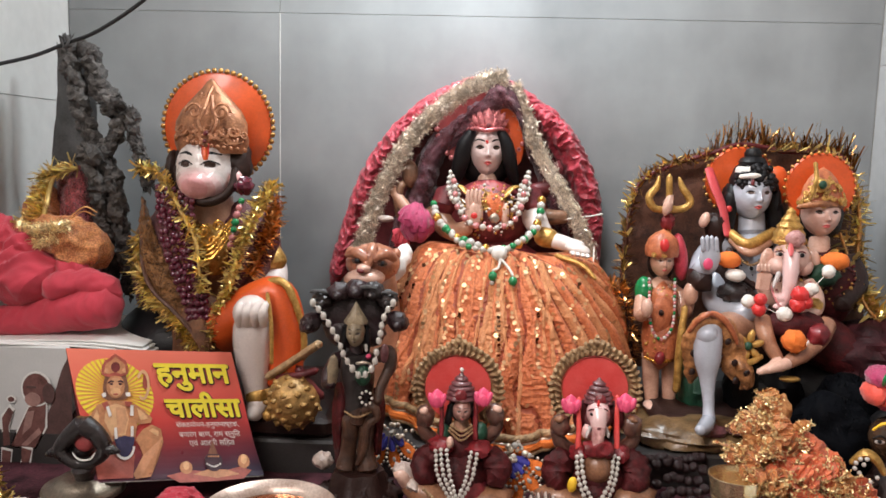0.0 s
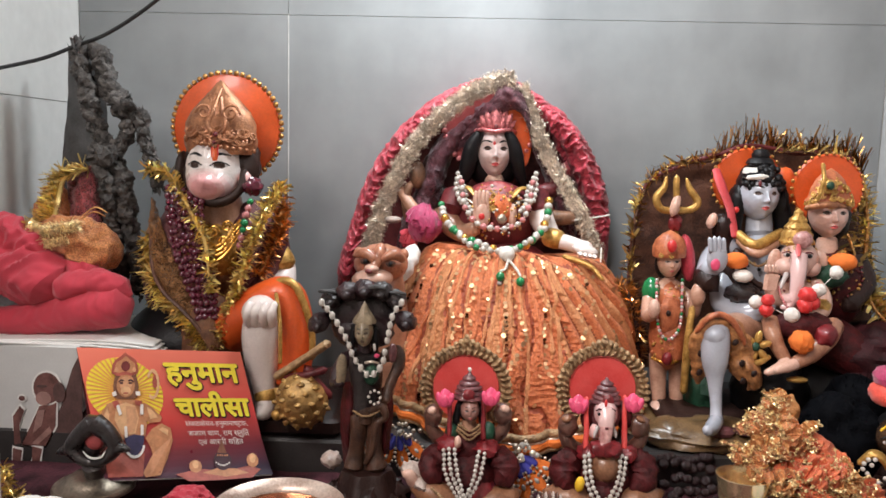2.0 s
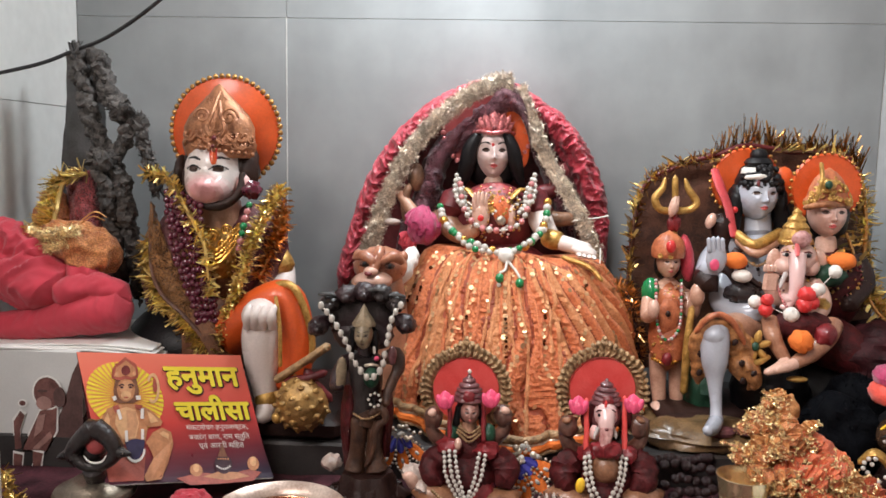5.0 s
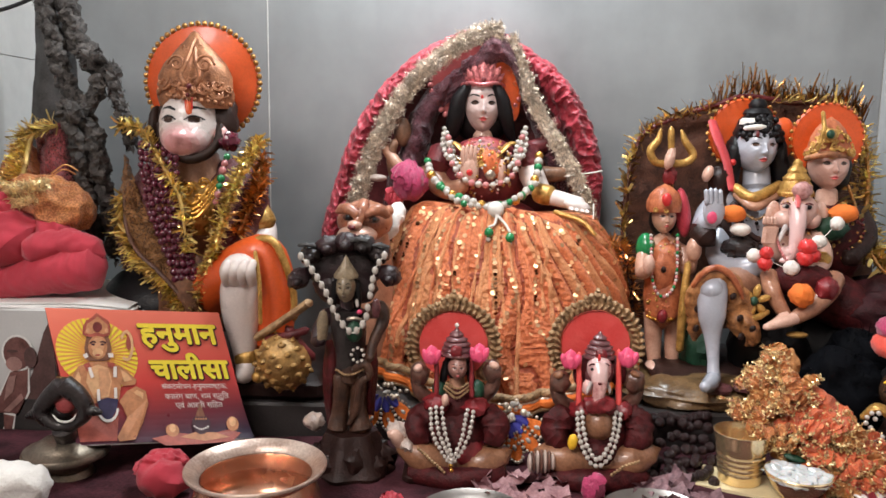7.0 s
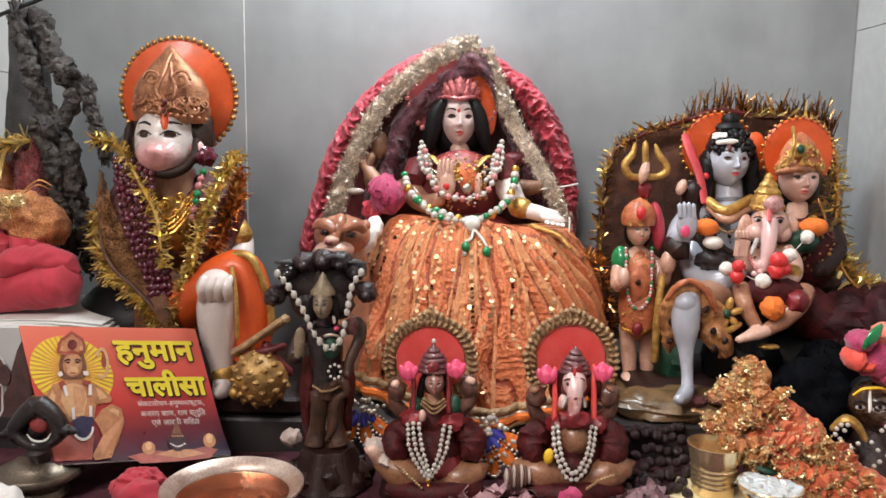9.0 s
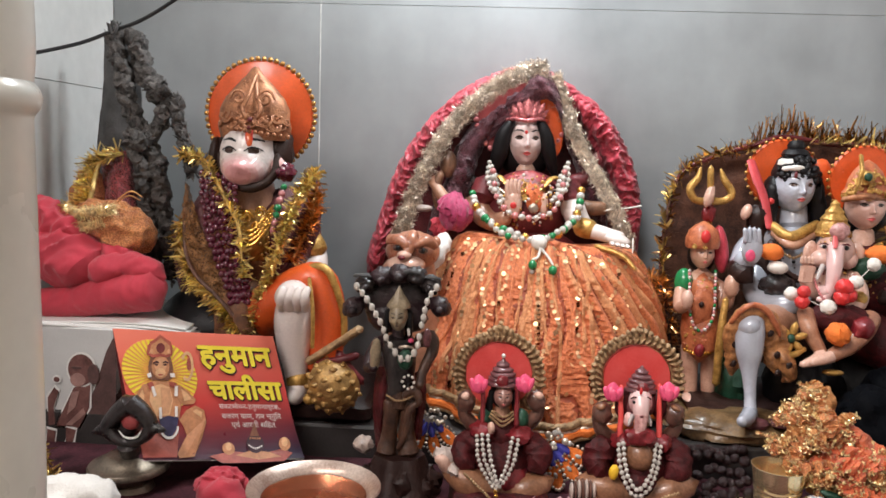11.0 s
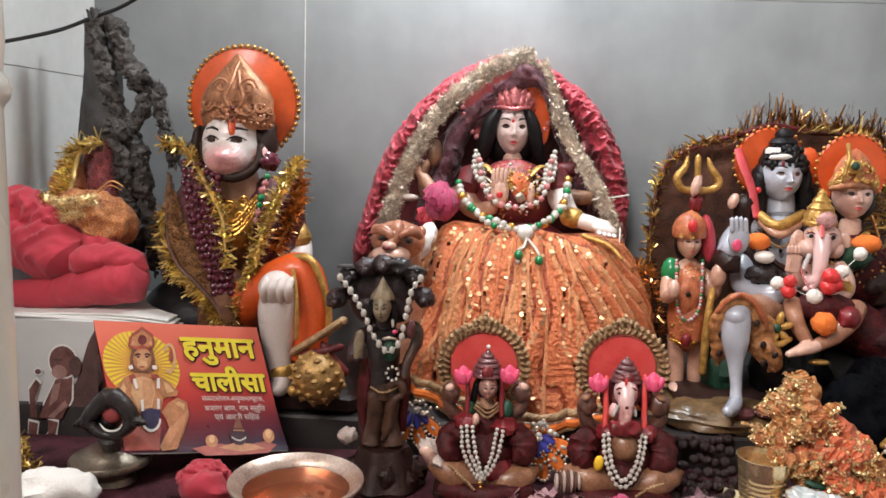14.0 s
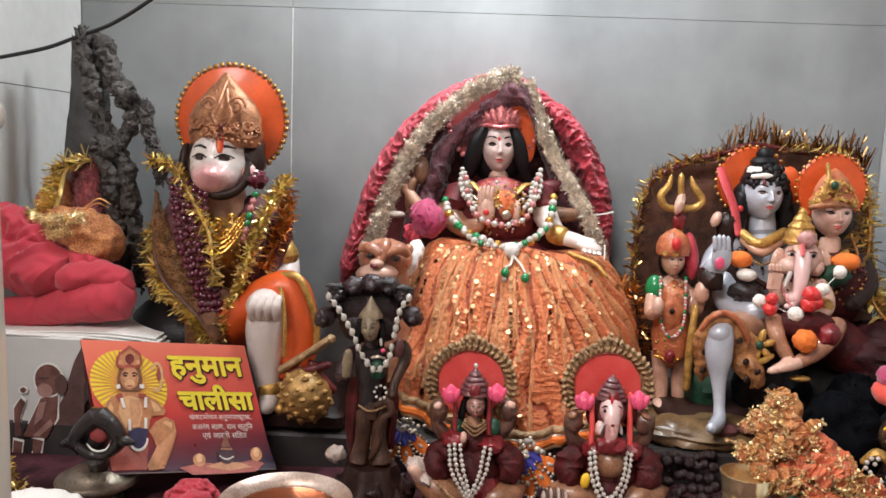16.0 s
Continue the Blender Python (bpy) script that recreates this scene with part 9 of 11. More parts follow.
    ("print_dark", poly((0.764, 0.117), (0.754, 0.088), (0.737, 0.065), (0.715, 0.050), (0.693, 0.045), (0.674, 0.053), (0.659, 0.070), (0.653, 0.095), (0.654, 0.124), (0.664, 0.152), (0.681, 0.176), (0.702, 0.191), (0.724, 0.196), (0.744, 0.189), (0.759, 0.171), (0.766, 0.146)), 0.0019),
    ("print_shade", poly((0.689, 0.181), (0.740, 0.289), (0.747, 0.177)), 0.0021),
    ("print_white", poly((0.672, 0.106), (0.669, 0.101), (0.665, 0.099), (0.662, 0.101), (0.662, 0.107), (0.664, 0.112), (0.668, 0.114), (0.672, 0.111)), 0.0023),
    ("print_white", poly((0.683, 0.095), (0.680, 0.089), (0.676, 0.088), (0.673, 0.090), (0.672, 0.095), (0.675, 0.101), (0.679, 0.103), (0.682, 0.100)), 0.0023),
    ("print_white", poly((0.694, 0.086), (0.691, 0.081), (0.687, 0.079), (0.684, 0.082), (0.684, 0.087), (0.686, 0.092), (0.690, 0.094), (0.694, 0.092)), 0.0023),
    ("print_white", poly((0.706, 0.082), (0.704, 0.077), (0.700, 0.075), (0.696, 0.078), (0.696, 0.083), (0.699, 0.088), (0.703, 0.090), (0.706, 0.088)), 0.0023),
    ("print_white", poly((0.720, 0.084), (0.717, 0.079), (0.713, 0.077), (0.710, 0.079), (0.709, 0.085), (0.712, 0.090), (0.716, 0.092), (0.719, 0.090)), 0.0023),
    ("print_white", poly((0.734, 0.091), (0.731, 0.086), (0.727, 0.084), (0.724, 0.086), (0.724, 0.091), (0.726, 0.097), (0.730, 0.099), (0.734, 0.096)), 0.0023),
    ("print_white", poly((0.749, 0.100), (0.747, 0.095), (0.742, 0.093), (0.739, 0.095), (0.739, 0.101), (0.741, 0.106), (0.746, 0.108), (0.749, 0.106)), 0.0023),
    ("print_skin", poly((0.694, 0.164), (0.691, 0.158), (0.687, 0.156), (0.684, 0.158), (0.683, 0.164), (0.686, 0.170), (0.690, 0.172), (0.693, 0.170)), 0.0023),
    ("print_skin", poly((0.708, 0.163), (0.705, 0.157), (0.701, 0.155), (0.698, 0.157), (0.698, 0.163), (0.701, 0.169), (0.705, 0.171), (0.708, 0.169)), 0.0023),
    ("print_skin", poly((0.723, 0.162), (0.720, 0.156), (0.716, 0.154), (0.713, 0.157), (0.712, 0.163), (0.715, 0.168), (0.719, 0.171), (0.722, 0.168)), 0.0023),
    ("print_skin", poly((0.737, 0.161), (0.734, 0.155), (0.730, 0.153), (0.727, 0.156), (0.727, 0.162), (0.730, 0.167), (0.734, 0.170), (0.737, 0.167)), 0.0023),
    ("print_skin", poly((0.752, 0.160), (0.749, 0.154), (0.745, 0.152), (0.742, 0.155), (0.741, 0.161), (0.744, 0.167), (0.748, 0.169), (0.752, 0.166)), 0.0023),
):
    cover_plate("printed_shape", o, lift, m)


def lettering(text, width, at_x, at_z, lift, grow, m, name):
    cu = bpy.data.curves.new(name, "FONT")
    cu.body, cu.size, cu.resolution_u = text, 1.0, 4
    tmp = new(name, cu)
    bpy.context.view_layer.update()
    deps = bpy.context.evaluated_depsgraph_get()
    me = bpy.data.meshes.new_from_object(tmp.evaluated_get(deps))
    xs = [p.co.x for p in me.vertices]
    k, x0 = width / (max(xs) - min(xs)), min(xs)
    bpy.data.meshes.remove(me)
    me = bpy.data.meshes.new_from_object(tmp.evaluated_get(deps))
    V, F = [], []
    for c in range(13 if grow > 0.0005 else 1):
        a = 2 * math.pi * c / 12
        dx, dz = (grow * math.cos(a), grow * math.sin(a)) if c else (0, 0)
        n = len(V)
        V += [(book_at @ Vector(((p.co.x - x0) * k + at_x + dx, -lift - 0.000012 * c, p.co.y * k * 1.05 + at_z + dz))) - BL for p in me.vertices]
        F += [tuple(i + n for i in p.vertices) for p in me.polygons]
    me2 = bpy.data.meshes.new(name)
    me2.from_pydata(V, [], F)
    bpy.data.objects.remove(tmp)
    bpy.data.meshes.remove(me)
    me2.materials.clear()
    me2.materials.append(M[m])
    t = new(name, me2)
    t.parent = ob
    return t


for text, x0, z0, w in (("हनुमान", 0.490, 0.745, 0.455), ("चालीसा", 0.505, 0.475, 0.460)):
    lettering(text, W * w, W * x0 + 0.0006, HGT * z0 - 0.0006, 0.0012, 0.0019, "print_dark", "title_outline")
    lettering(text, W * w, W * x0, HGT * z0, 0.0020, 0.0011, "print_yellow", "title")
for text, x0, z0, w in (("संकटमोचन-हनुमानाष्टक,", 0.540, 0.395, 0.390), ("बजरंग बाण, राम स्तुित", 0.545, 0.318, 0.380), ("एवं आरती सिहत", 0.595, 0.250, 0.280)):
    lettering(text, W * w, W * x0, HGT * z0, 0.0013, 0.00022, "print_white", "subtitle")
# ---- carton with a printed picture, papers on top, red bundle ----
cx0, cx1 = (-0.5911, 0.9450, 0.1596)[0], (-0.4039, 0.9450, 0.1670)[0]
ctop = (-0.4028, 0.9450, 0.2023)[2]
ob = empty("carton", ((cx0 + cx1) / 2, 1.0, TOP), "white carton with a faded printed picture on its front", "box")
s = Shape()
s.box(((cx0 + cx1) / 2, 1.02, (TOP + ctop) / 2 + 0.004), (cx1 - cx0, 0.145, ctop - TOP - 0.008), "paper_grey", bevel=0.002)
part("body", s, ob, smooth=False)
base = Matrix.Translation((0, 0.9465, 0))


def carton_print(outline, lift, m):
    s = Shape()
    s.plate(outline, 0.0006, m, base @ Matrix.Translation((0, -lift, 0)))
    part("printed_shape", s, ob, smooth=False)


define("print_maroon", (0.13, 0.045, 0.038), 0.55, vary=0.4, scale=60, bump=0.05, second=(0.24, 0.105, 0.09))
define("print_blush", (0.34, 0.19, 0.165), 0.55, vary=0.3, scale=60, bump=0.05)


def printed(m, lift, rim, *pts):
    """A printed outline, with a pale cut edge round it."""
    o = [(p[0], p[2]) for p in pts]
    k = np.mean(o, axis=0)
    if rim:
        carton_print([tuple(k + (np.array(q) - k) * (1 + rim / max(0.004, np.linalg.norm(np.array(q) - k)))) for q in o], lift - 0.0005, "paper")
    carton_print(o, lift, m)


# dark shape painted for the shadow behind the booklet, not part of the picture
printed("print_shadow_brown", 0.0012, 0.0, (-0.4253, 0.9465, 0.1331), (-0.4115, 0.9465, 0.1761), (-0.3995, 0.9465, 0.1992), (-0.4031, 0.9465, 0.0177), (-0.4608, 0.9465, 0.0147), (-0.4450, 0.9465, 0.0693), (-0.4388, 0.9465, 0.1061))
printed("print_maroon", 0.0016, 0.0030, (-0.4812, 0.9465, 0.1193), (-0.4731, 0.9465, 0.1315), (-0.4680, 0.9465, 0.1265), (-0.4744, 0.9465, 0.1090), (-0.4731, 0.9465, 0.0879), (-0.4809, 0.9465, 0.0862))
printed("print_maroon", 0.0020, 0.0025, (-0.4498, 0.9465, 0.1326), (-0.4303, 0.9465, 0.1374), (-0.4323, 0.9465, 0.1098), (-0.4445, 0.9465, 0.0860), (-0.4718, 0.9465, 0.0866), (-0.4621, 0.9465, 0.1070))
printed("print_maroon", 0.0022, 0.0030, (-0.4602, 0.9465, 0.0852), (-0.4485, 0.9465, 0.0825), (-0.4544, 0.9465, 0.0588), (-0.4588, 0.9465, 0.0405), (-0.4694, 0.9465, 0.0373), (-0.4676, 0.9465, 0.0535), (-0.4606, 0.9465, 0.0685))
printed("print_maroon", 0.0022, 0.0030, (-0.4824, 0.9465, 0.0821), (-0.4720, 0.9465, 0.0800), (-0.4752, 0.9465, 0.0598), (-0.4845, 0.9465, 0.0553))
printed("print_blush", 0.0026, 0.0, (-0.4525, 0.9465, 0.1272), (-0.4434, 0.9465, 0.1290), (-0.4478, 0.9465, 0.1103), (-0.4584, 0.9465, 0.1006))
printed("print_blush", 0.0026, 0.0, (-0.4388, 0.9465, 0.1094), (-0.4363, 0.9465, 0.1030), (-0.4536, 0.9465, 0.0875), (-0.4601, 0.9465, 0.0885))
q = (-0.4402, 0.9465, 0.1540)
printed("print_maroon", 0.0027, 0.0022, *[(q[0] + 0.0155 * math.cos(k), 0, q[2] + 0.0180 * math.sin(k)) for k in np.linspace(0, 5.9, 20)])
q = (-0.4262, 0.9465, 0.1494)
printed("print_shadow_brown", 0.0030, 0.0, *[(q[0] + 0.0070 * math.cos(k), 0, q[2] + 0.0120 * math.sin(k)) for k in np.linspace(0, 5.9, 16)])
q = (-0.4444, 0.9465, 0.1420)
printed("print_blush", 0.0031, 0.0, *[(q[0] + 0.0090 * math.cos(k), 0, q[2] + 0.0080 * math.sin(k)) for k in np.linspace(0, 5.9, 16)])
q = (-0.4453, 0.9465, 0.1563)
printed("print_shadow_brown", 0.0034, 0.0, *[(q[0] + 0.0060 * math.cos(k), 0, q[2] + 0.0016 * math.sin(k)) for k in np.linspace(0, 5.9, 12)])
q = (-0.4702, 0.9465, 0.1408)
printed("print_maroon", 0.0016, 0.0022, *[(q[0] + 0.0035 * math.cos(k), 0, q[2] + 0.0030 * math.sin(k)) for k in np.linspace(0, 5.9, 12)])
ob = empty("paper_stack", (cx1, 0.98, ctop), "stack of white paper sheets with a curled end", "paper")
for k in range(3):
    s = Shape()
    g = []
    for i in range(14):
        f = i / 13
        x = cx0 + ((-0.3200, 0.9500, 0.2011)[0] - cx0) * f - 0.004 * k
        droop = -0.012 * max(0, (f - 0.62) / 0.38) ** 2 * (1 - 0.25 * k)
        zz = ctop + 0.0005 + 0.0013 * k + droop + 0.001 * math.sin(7 * f + k)
        g.append([(x, 0.938 + 0.004 * k + 0.02 * f, zz), (x, 1.09, zz + 0.002)])
    s.grid(np.array(g), "paper")
    g2 = np.array(g)
    g2[..., 2] += 0.0012
    s.grid(g2, "paper")
    s.grid(np.array([[p[0] for p in g], [p[0] for p in g2]]), "paper")
    part("sheet", s, ob, smooth=True)
s = Shape()
puff(s, [(-0.5613, 0.9900, 0.2144, 0.0132), (-0.5006, 0.9900, 0.2198, 0.0171), (-0.4569, 0.9900, 0.2270, 0.0197), (-0.4167, 0.9900, 0.2368, 0.0236), (-0.3834, 0.9900, 0.2422, 0.0249), (-0.3602, 0.9900, 0.2445, 0.0209)], "red_cloth", folds=0.08, freq=26, steps=18, seg=56, fine=0.04, gather=0.05)
puff(s, [(-0.5645, 1.0000, 0.2970, 0.0291), (-0.5110, 1.0000, 0.2872, 0.0317), (-0.4691, 0.9900, 0.2704, 0.0301), (-0.4437, 0.9850, 0.2525, 0.0221)], "red_cloth", folds=0.14, freq=30, steps=18, seg=56, fine=0.05, gather=0.10)
puff(s, [(-0.5565, 1.0100, 0.3197, 0.0160), (-0.5133, 1.0000, 0.3203, 0.0171), (-0.4862, 0.9950, 0.3074, 0.0170), (-0.4573, 0.9900, 0.2920, 0.0130)], "red_cloth", folds=0.40, freq=52, steps=16, seg=56, fine=0.10, gather=0.12)
puff(s, [(-0.4503, 0.9850, 0.2522, 0.0169), (-0.4269, 0.9850, 0.2637, 0.0156), (-0.4075, 0.9900, 0.2677, 0.0144), (-0.3831, 0.9900, 0.2634, 0.0131), (-0.3614, 0.9900, 0.2538, 0.0105)], "red_cloth", folds=0.18, freq=34, steps=12, seg=40, fine=0.05, gather=0.10)
puff(s, [(-0.4431, 0.9950, 0.2707, 0.0145), (-0.4241, 1.0000, 0.2761, 0.0158), (-0.4008, 1.0000, 0.2718, 0.0119)], "red_cloth", folds=0.32, freq=50, steps=12, seg=40, fine=0.1)
s.done("folded_cloth", None, "folded red cotton cloth lying on the papers", "cloth")
# veiled figure behind it
ob = empty("veiled_idol", (-0.4596, 1.0500, 0.2921), "small idol wrapped in orange gauze and maroon net", "wrapped idol")
s = Shape()
puff(s, [(-0.5237, 1.0350, 0.3139, 0.0096), (-0.4896, 1.0300, 0.3185, 0.0176), (-0.4569, 1.0200, 0.3180, 0.0228), (-0.4275, 1.0150, 0.3076, 0.0267), (-0.4140, 1.0250, 0.2989, 0.0229), (-0.4158, 1.0400, 0.2762, 0.0124)], "gauze", folds=0.22, freq=46, steps=14, seg=64, fine=0.16)
puff(s, [(-0.4804, 1.0550, 0.3844, 0.0055), (-0.4819, 1.0500, 0.3605, 0.0152), (-0.4827, 1.0450, 0.3332, 0.0179), (-0.4904, 1.0500, 0.3012, 0.0153)], "gauze", folds=0.25, freq=50, steps=12, seg=48, fine=0.15)
part("gauze_wrap", s, ob)
s = Shape()
sheet(s, [[(-0.4724, 1.0600, 0.3874), (-0.4719, 1.0550, 0.3572), (-0.4673, 1.0500, 0.3230), (-0.4752, 1.0600, 0.2653)], [(-0.4437, 1.0450, 0.3982), (-0.4450, 1.0350, 0.3660), (-0.4378, 1.0300, 0.3259), (-0.4369, 1.0400, 0.2698)], [(-0.4322, 1.0500, 0.4020), (-0.4277, 1.0450, 0.3662), (-0.4239, 1.0500, 0.3178), (-0.4210, 1.0600, 0.2604)], [(-0.4451, 1.0800, 0.3992), (-0.4332, 1.0900, 0.3569), (-0.4252, 1.0900, 0.3067), (-0.4216, 1.0900, 0.2485)]], "net_red", crumple=0.005, freq=55, steps=10, cols=14)
part("net_veil", s, ob, "dark maroon net veil")
tinsel("tinsel_garland", [(-0.4344, 1.0400, 0.3973, 0.0034), (-0.4582, 1.0350, 0.3884, 0.0054), (-0.4643, 1.0300, 0.3688, 0.0067), (-0.4637, 1.0200, 0.3493, 0.0067), (-0.4709, 1.0150, 0.3340, 0.0067), (-0.5050, 1.0150, 0.3246, 0.0040)], "tinsel_gold", 1000, 0.017, 0.0022, "gold foil tinsel fringe on the veiled idol", aim=(-0.8, -0.25, 0.05), aimed=0.72)
trim("lace_ribbon", [(-0.4883, 1.0000, 0.3305), (-0.4621, 0.9920, 0.3270), (-0.4401, 0.9880, 0.3308), (-0.4156, 0.9850, 0.3346)], 0.012, "ruffled gold lace ribbon on the veiled idol", "lace_gold", 0.003, 16)
trim("lace_ribbon", [(-0.4806, 0.9950, 0.3175), (-0.4537, 0.9880, 0.3127), (-0.4323, 0.9850, 0.3184)], 0.009, "ruffled gold lace ribbon on the veiled idol", "lace_gold", 0.003, 14)
s = Shape()
for pts in ([(-0.4229, 1.0000, 0.3410, 0.0008), (-0.4081, 1.0000, 0.3494, 0.0009), (-0.3973, 1.0050, 0.3442, 0.0008)], [(-0.4214, 1.0000, 0.3449, 0.0008), (-0.4060, 1.0000, 0.3547, 0.0009), (-0.3945, 1.0050, 0.3483, 0.0007)]):
    s.tube(pts, "tinsel_copper", seg=6)
s.done("loose_foil", None, "loose loops of copper foil on the gauze", "foil")

# ---- dried garland, grey ribbon and cable in the corner ----
def dried(lines, label):
    ob = empty("dried_garland", lines[0][0][:3], label, "garland", "dried garlands")
    s = Shape()
    rng = np.random.RandomState(8)
    for pts in lines:
        for k in range(2):
            c = spline(pts, 10)
            t, sd, up = frames(c[:, :3])
            tw = []
            for i in range(0, len(c), 2):
                a = k * 3.14 + i * 0.42
                o = (sd[i] * math.cos(a) + up[i] * math.sin(a)) * c[i, 3] * 0.5
                tw.append((*(c[i, :3] + o), c[i, 3] * rng.uniform(0.55, 1.0)))
            puff(s, tw, "dry_leaf", folds=0.45, freq=110, seg=18, steps=5, fine=0.4)
    part("twisted_stem", s, ob, worn=0.0008)
    s = Shape()
    for pts in lines:
        c = spline(pts, 26)
        t, sd, up = frames(c[:, :3])
        V, F = [], []
        for i in range(len(c)):
            for _ in range(5):
                a = rng.uniform(0, 6.28)
                out = sd[i] * math.cos(a) + up[i] * math.sin(a)
                b = c[i, :3] + out * c[i, 3] * 0.8
                way = out * 0.18 + t[i] * rng.choice([-1, 1]) + rng.normal(0, 0.2, 3)
                way /= np.linalg.norm(way)
                w = np.cross(way, out)
                w = w / max(np.linalg.norm(w), 1e-6) * rng.uniform(0.0015, 0.003)
                le = rng.uniform(0.005, 0.014)
                n = len(V)
                V += [b, b + way * le * 0.5 + w, b + way * le + out * 0.002, b + way * le * 0.5 - w]
                F.append((n, n + 1, n + 2, n + 3))
        s.add(V, F, "dry_leaf")
    tagged(part("withered_leaves", s, ob), kind="stuff")
    return ob


dried([
    [(-0.4533, 1.0600, 0.5493, 0.0060), (-0.4500, 1.0600, 0.5241, 0.0086), (-0.4400, 1.0600, 0.4909, 0.0086), (-0.4354, 1.0600, 0.4606, 0.0080), (-0.4251, 1.0600, 0.4337, 0.0086), (-0.4098, 1.0600, 0.4067, 0.0093), (-0.3988, 1.0600, 0.3725, 0.0086), (-0.3973, 1.0700, 0.3335, 0.0081), (-0.3956, 1.0800, 0.2897, 0.0075), (-0.3955, 1.0900, 0.2372, 0.0069)],
    [(-0.4490, 1.0700, 0.5420, 0.0061), (-0.4296, 1.0700, 0.5357, 0.0087), (-0.4235, 1.0700, 0.5089, 0.0087), (-0.4065, 1.0650, 0.4818, 0.0094), (-0.3895, 1.0600, 0.4617, 0.0080), (-0.3950, 1.0600, 0.4378, 0.0067), (-0.4106, 1.0550, 0.4183, 0.0079), (-0.4316, 1.0550, 0.4164, 0.0066)],
    [(-0.3893, 1.0600, 0.4684, 0.0047), (-0.3756, 1.0600, 0.4620, 0.0060), (-0.3721, 1.0600, 0.4349, 0.0060), (-0.3629, 1.0600, 0.4079, 0.0060), (-0.3607, 1.0700, 0.3766, 0.0061)],
    [(-0.4291, 1.0500, 0.4165, 0.0053), (-0.4163, 1.0500, 0.3828, 0.0072), (-0.4152, 1.0600, 0.3409, 0.0067), (-0.4140, 1.0700, 0.2976, 0.0067), (-0.4176, 1.0900, 0.2366, 0.0069)],
    [(-0.3998, 1.0500, 0.4743, 0.0079), (-0.3874, 1.0500, 0.4766, 0.0079)], [(-0.4232, 1.0450, 0.4153, 0.0085), (-0.4047, 1.0450, 0.4131, 0.0085)],
], "withered grey-brown braided garlands hanging in the corner")
s = Shape()
sheet(s, [[(-0.4855, 1.1000, 0.5486), (-0.4880, 1.1000, 0.4788), (-0.4959, 1.1000, 0.4220), (-0.5069, 1.1100, 0.3492), (-0.5123, 1.1200, 0.2662)], [(-0.4675, 1.0900, 0.5477), (-0.4648, 1.0900, 0.4996), (-0.4758, 1.0900, 0.4295), (-0.4838, 1.1000, 0.3504), (-0.4873, 1.1100, 0.2683)], [(-0.4496, 1.1000, 0.5493), (-0.4395, 1.1000, 0.5009), (-0.4373, 1.1000, 0.4305), (-0.4384, 1.1100, 0.3510), (-0.4410, 1.1200, 0.2683)]], "ribbon_grey", crumple=0.002, freq=30)
s.done("grey_ribbon", None, "dusty dark grey ribbon hanging behind dried garlands", "ribbon")
s = Shape()
s.tube([(-0.6193, 1.0200, 0.4969, 0.0023), (-0.5514, 1.0200, 0.5086, 0.0023), (-0.5109, 1.0200, 0.5165, 0.0023), (-0.4706, 1.0200, 0.5263, 0.0023), (-0.4336, 1.0200, 0.5404, 0.0023), (-0.3935, 1.0200, 0.5564, 0.0023), (-0.3402, 1.0200, 0.5913, 0.0023), (-0.2876, 1.0300, 0.6441, 0.0023), (-0.2437, 1.0600, 0.7281, 0.0024), (-0.2326, 1.1200, 0.8912, 0.0025)], "cable", seg=8)
s.done("power_cable", None, "black electric cable slung across the corner", "cable")
s = Shape()
s.tube([(-0.4380, 1.0200, 0.5467, 0.0013), (-0.4318, 1.0150, 0.5360, 0.0016), (-0.4262, 1.0150, 0.5449, 0.0016), (-0.4352, 1.0200, 0.5505, 0.0013), (-0.4370, 1.0300, 0.5340, 0.0013)], "ribbon_grey", seg=6)
s.done("tie_knot", None, "knotted grey string tying garlands to the cable", "string")

# ---- lingam on its brass stand ----
lx, ly = (-0.3341, 0.8350, 0.0927)[0], 0.835
ob = empty("lingam", (lx, ly, TOP), "black stone lingam on a round dark brass stand", "shrine stone")
q = 0.03937
zb = (-0.3325, 0.8350, 0.0916)[2]
s = Shape()
s.lathe((lx, ly, TOP), [(q * 0.55, 0), (q * 0.62, 0.004), (q * 0.55, 0.010), (q * 0.50, zb - TOP - 0.016), (q * 0.62, zb - TOP - 0.006), (q * 0.98, zb - TOP - 0.003), (q, zb - TOP), (q * 0.96, zb - TOP + 0.003), (q * 0.80, zb - TOP + 0.004), (q * 0.68, zb - TOP + 0.008), (q * 0.55, zb - TOP + 0.012), (q * 0.40, zb - TOP + 0.013)], "dark_brass", seg=48)
part("stand", s, ob, "dark tarnished brass stand")
s = Shape()
s.tube([(-0.3261, 0.8220, 0.1608, 0.0108), (-0.3131, 0.8220, 0.1507, 0.0092), (-0.3061, 0.8220, 0.1375, 0.0082), (-0.3136, 0.8200, 0.1266, 0.0065), (-0.3270, 0.8200, 0.1214, 0.0054), (-0.3390, 0.8200, 0.1248, 0.0065), (-0.3487, 0.8220, 0.1343, 0.0082), (-0.3395, 0.8220, 0.1489, 0.0092), (-0.3261, 0.8220, 0.1608, 0.0108)], "black_stone", seg=18, steps=6, flat=0.9)
s.tube([(-0.3078, 0.8220, 0.1375, 0.0082), (-0.2992, 0.8200, 0.1370, 0.0054), (-0.2907, 0.8180, 0.1364, 0.0022)], "black_stone", seg=12)
s.tube([(-0.3470, 0.8220, 0.1344, 0.0082), (-0.3554, 0.8220, 0.1317, 0.0055), (-0.3632, 0.8220, 0.1291, 0.0022)], "black_stone", seg=12)
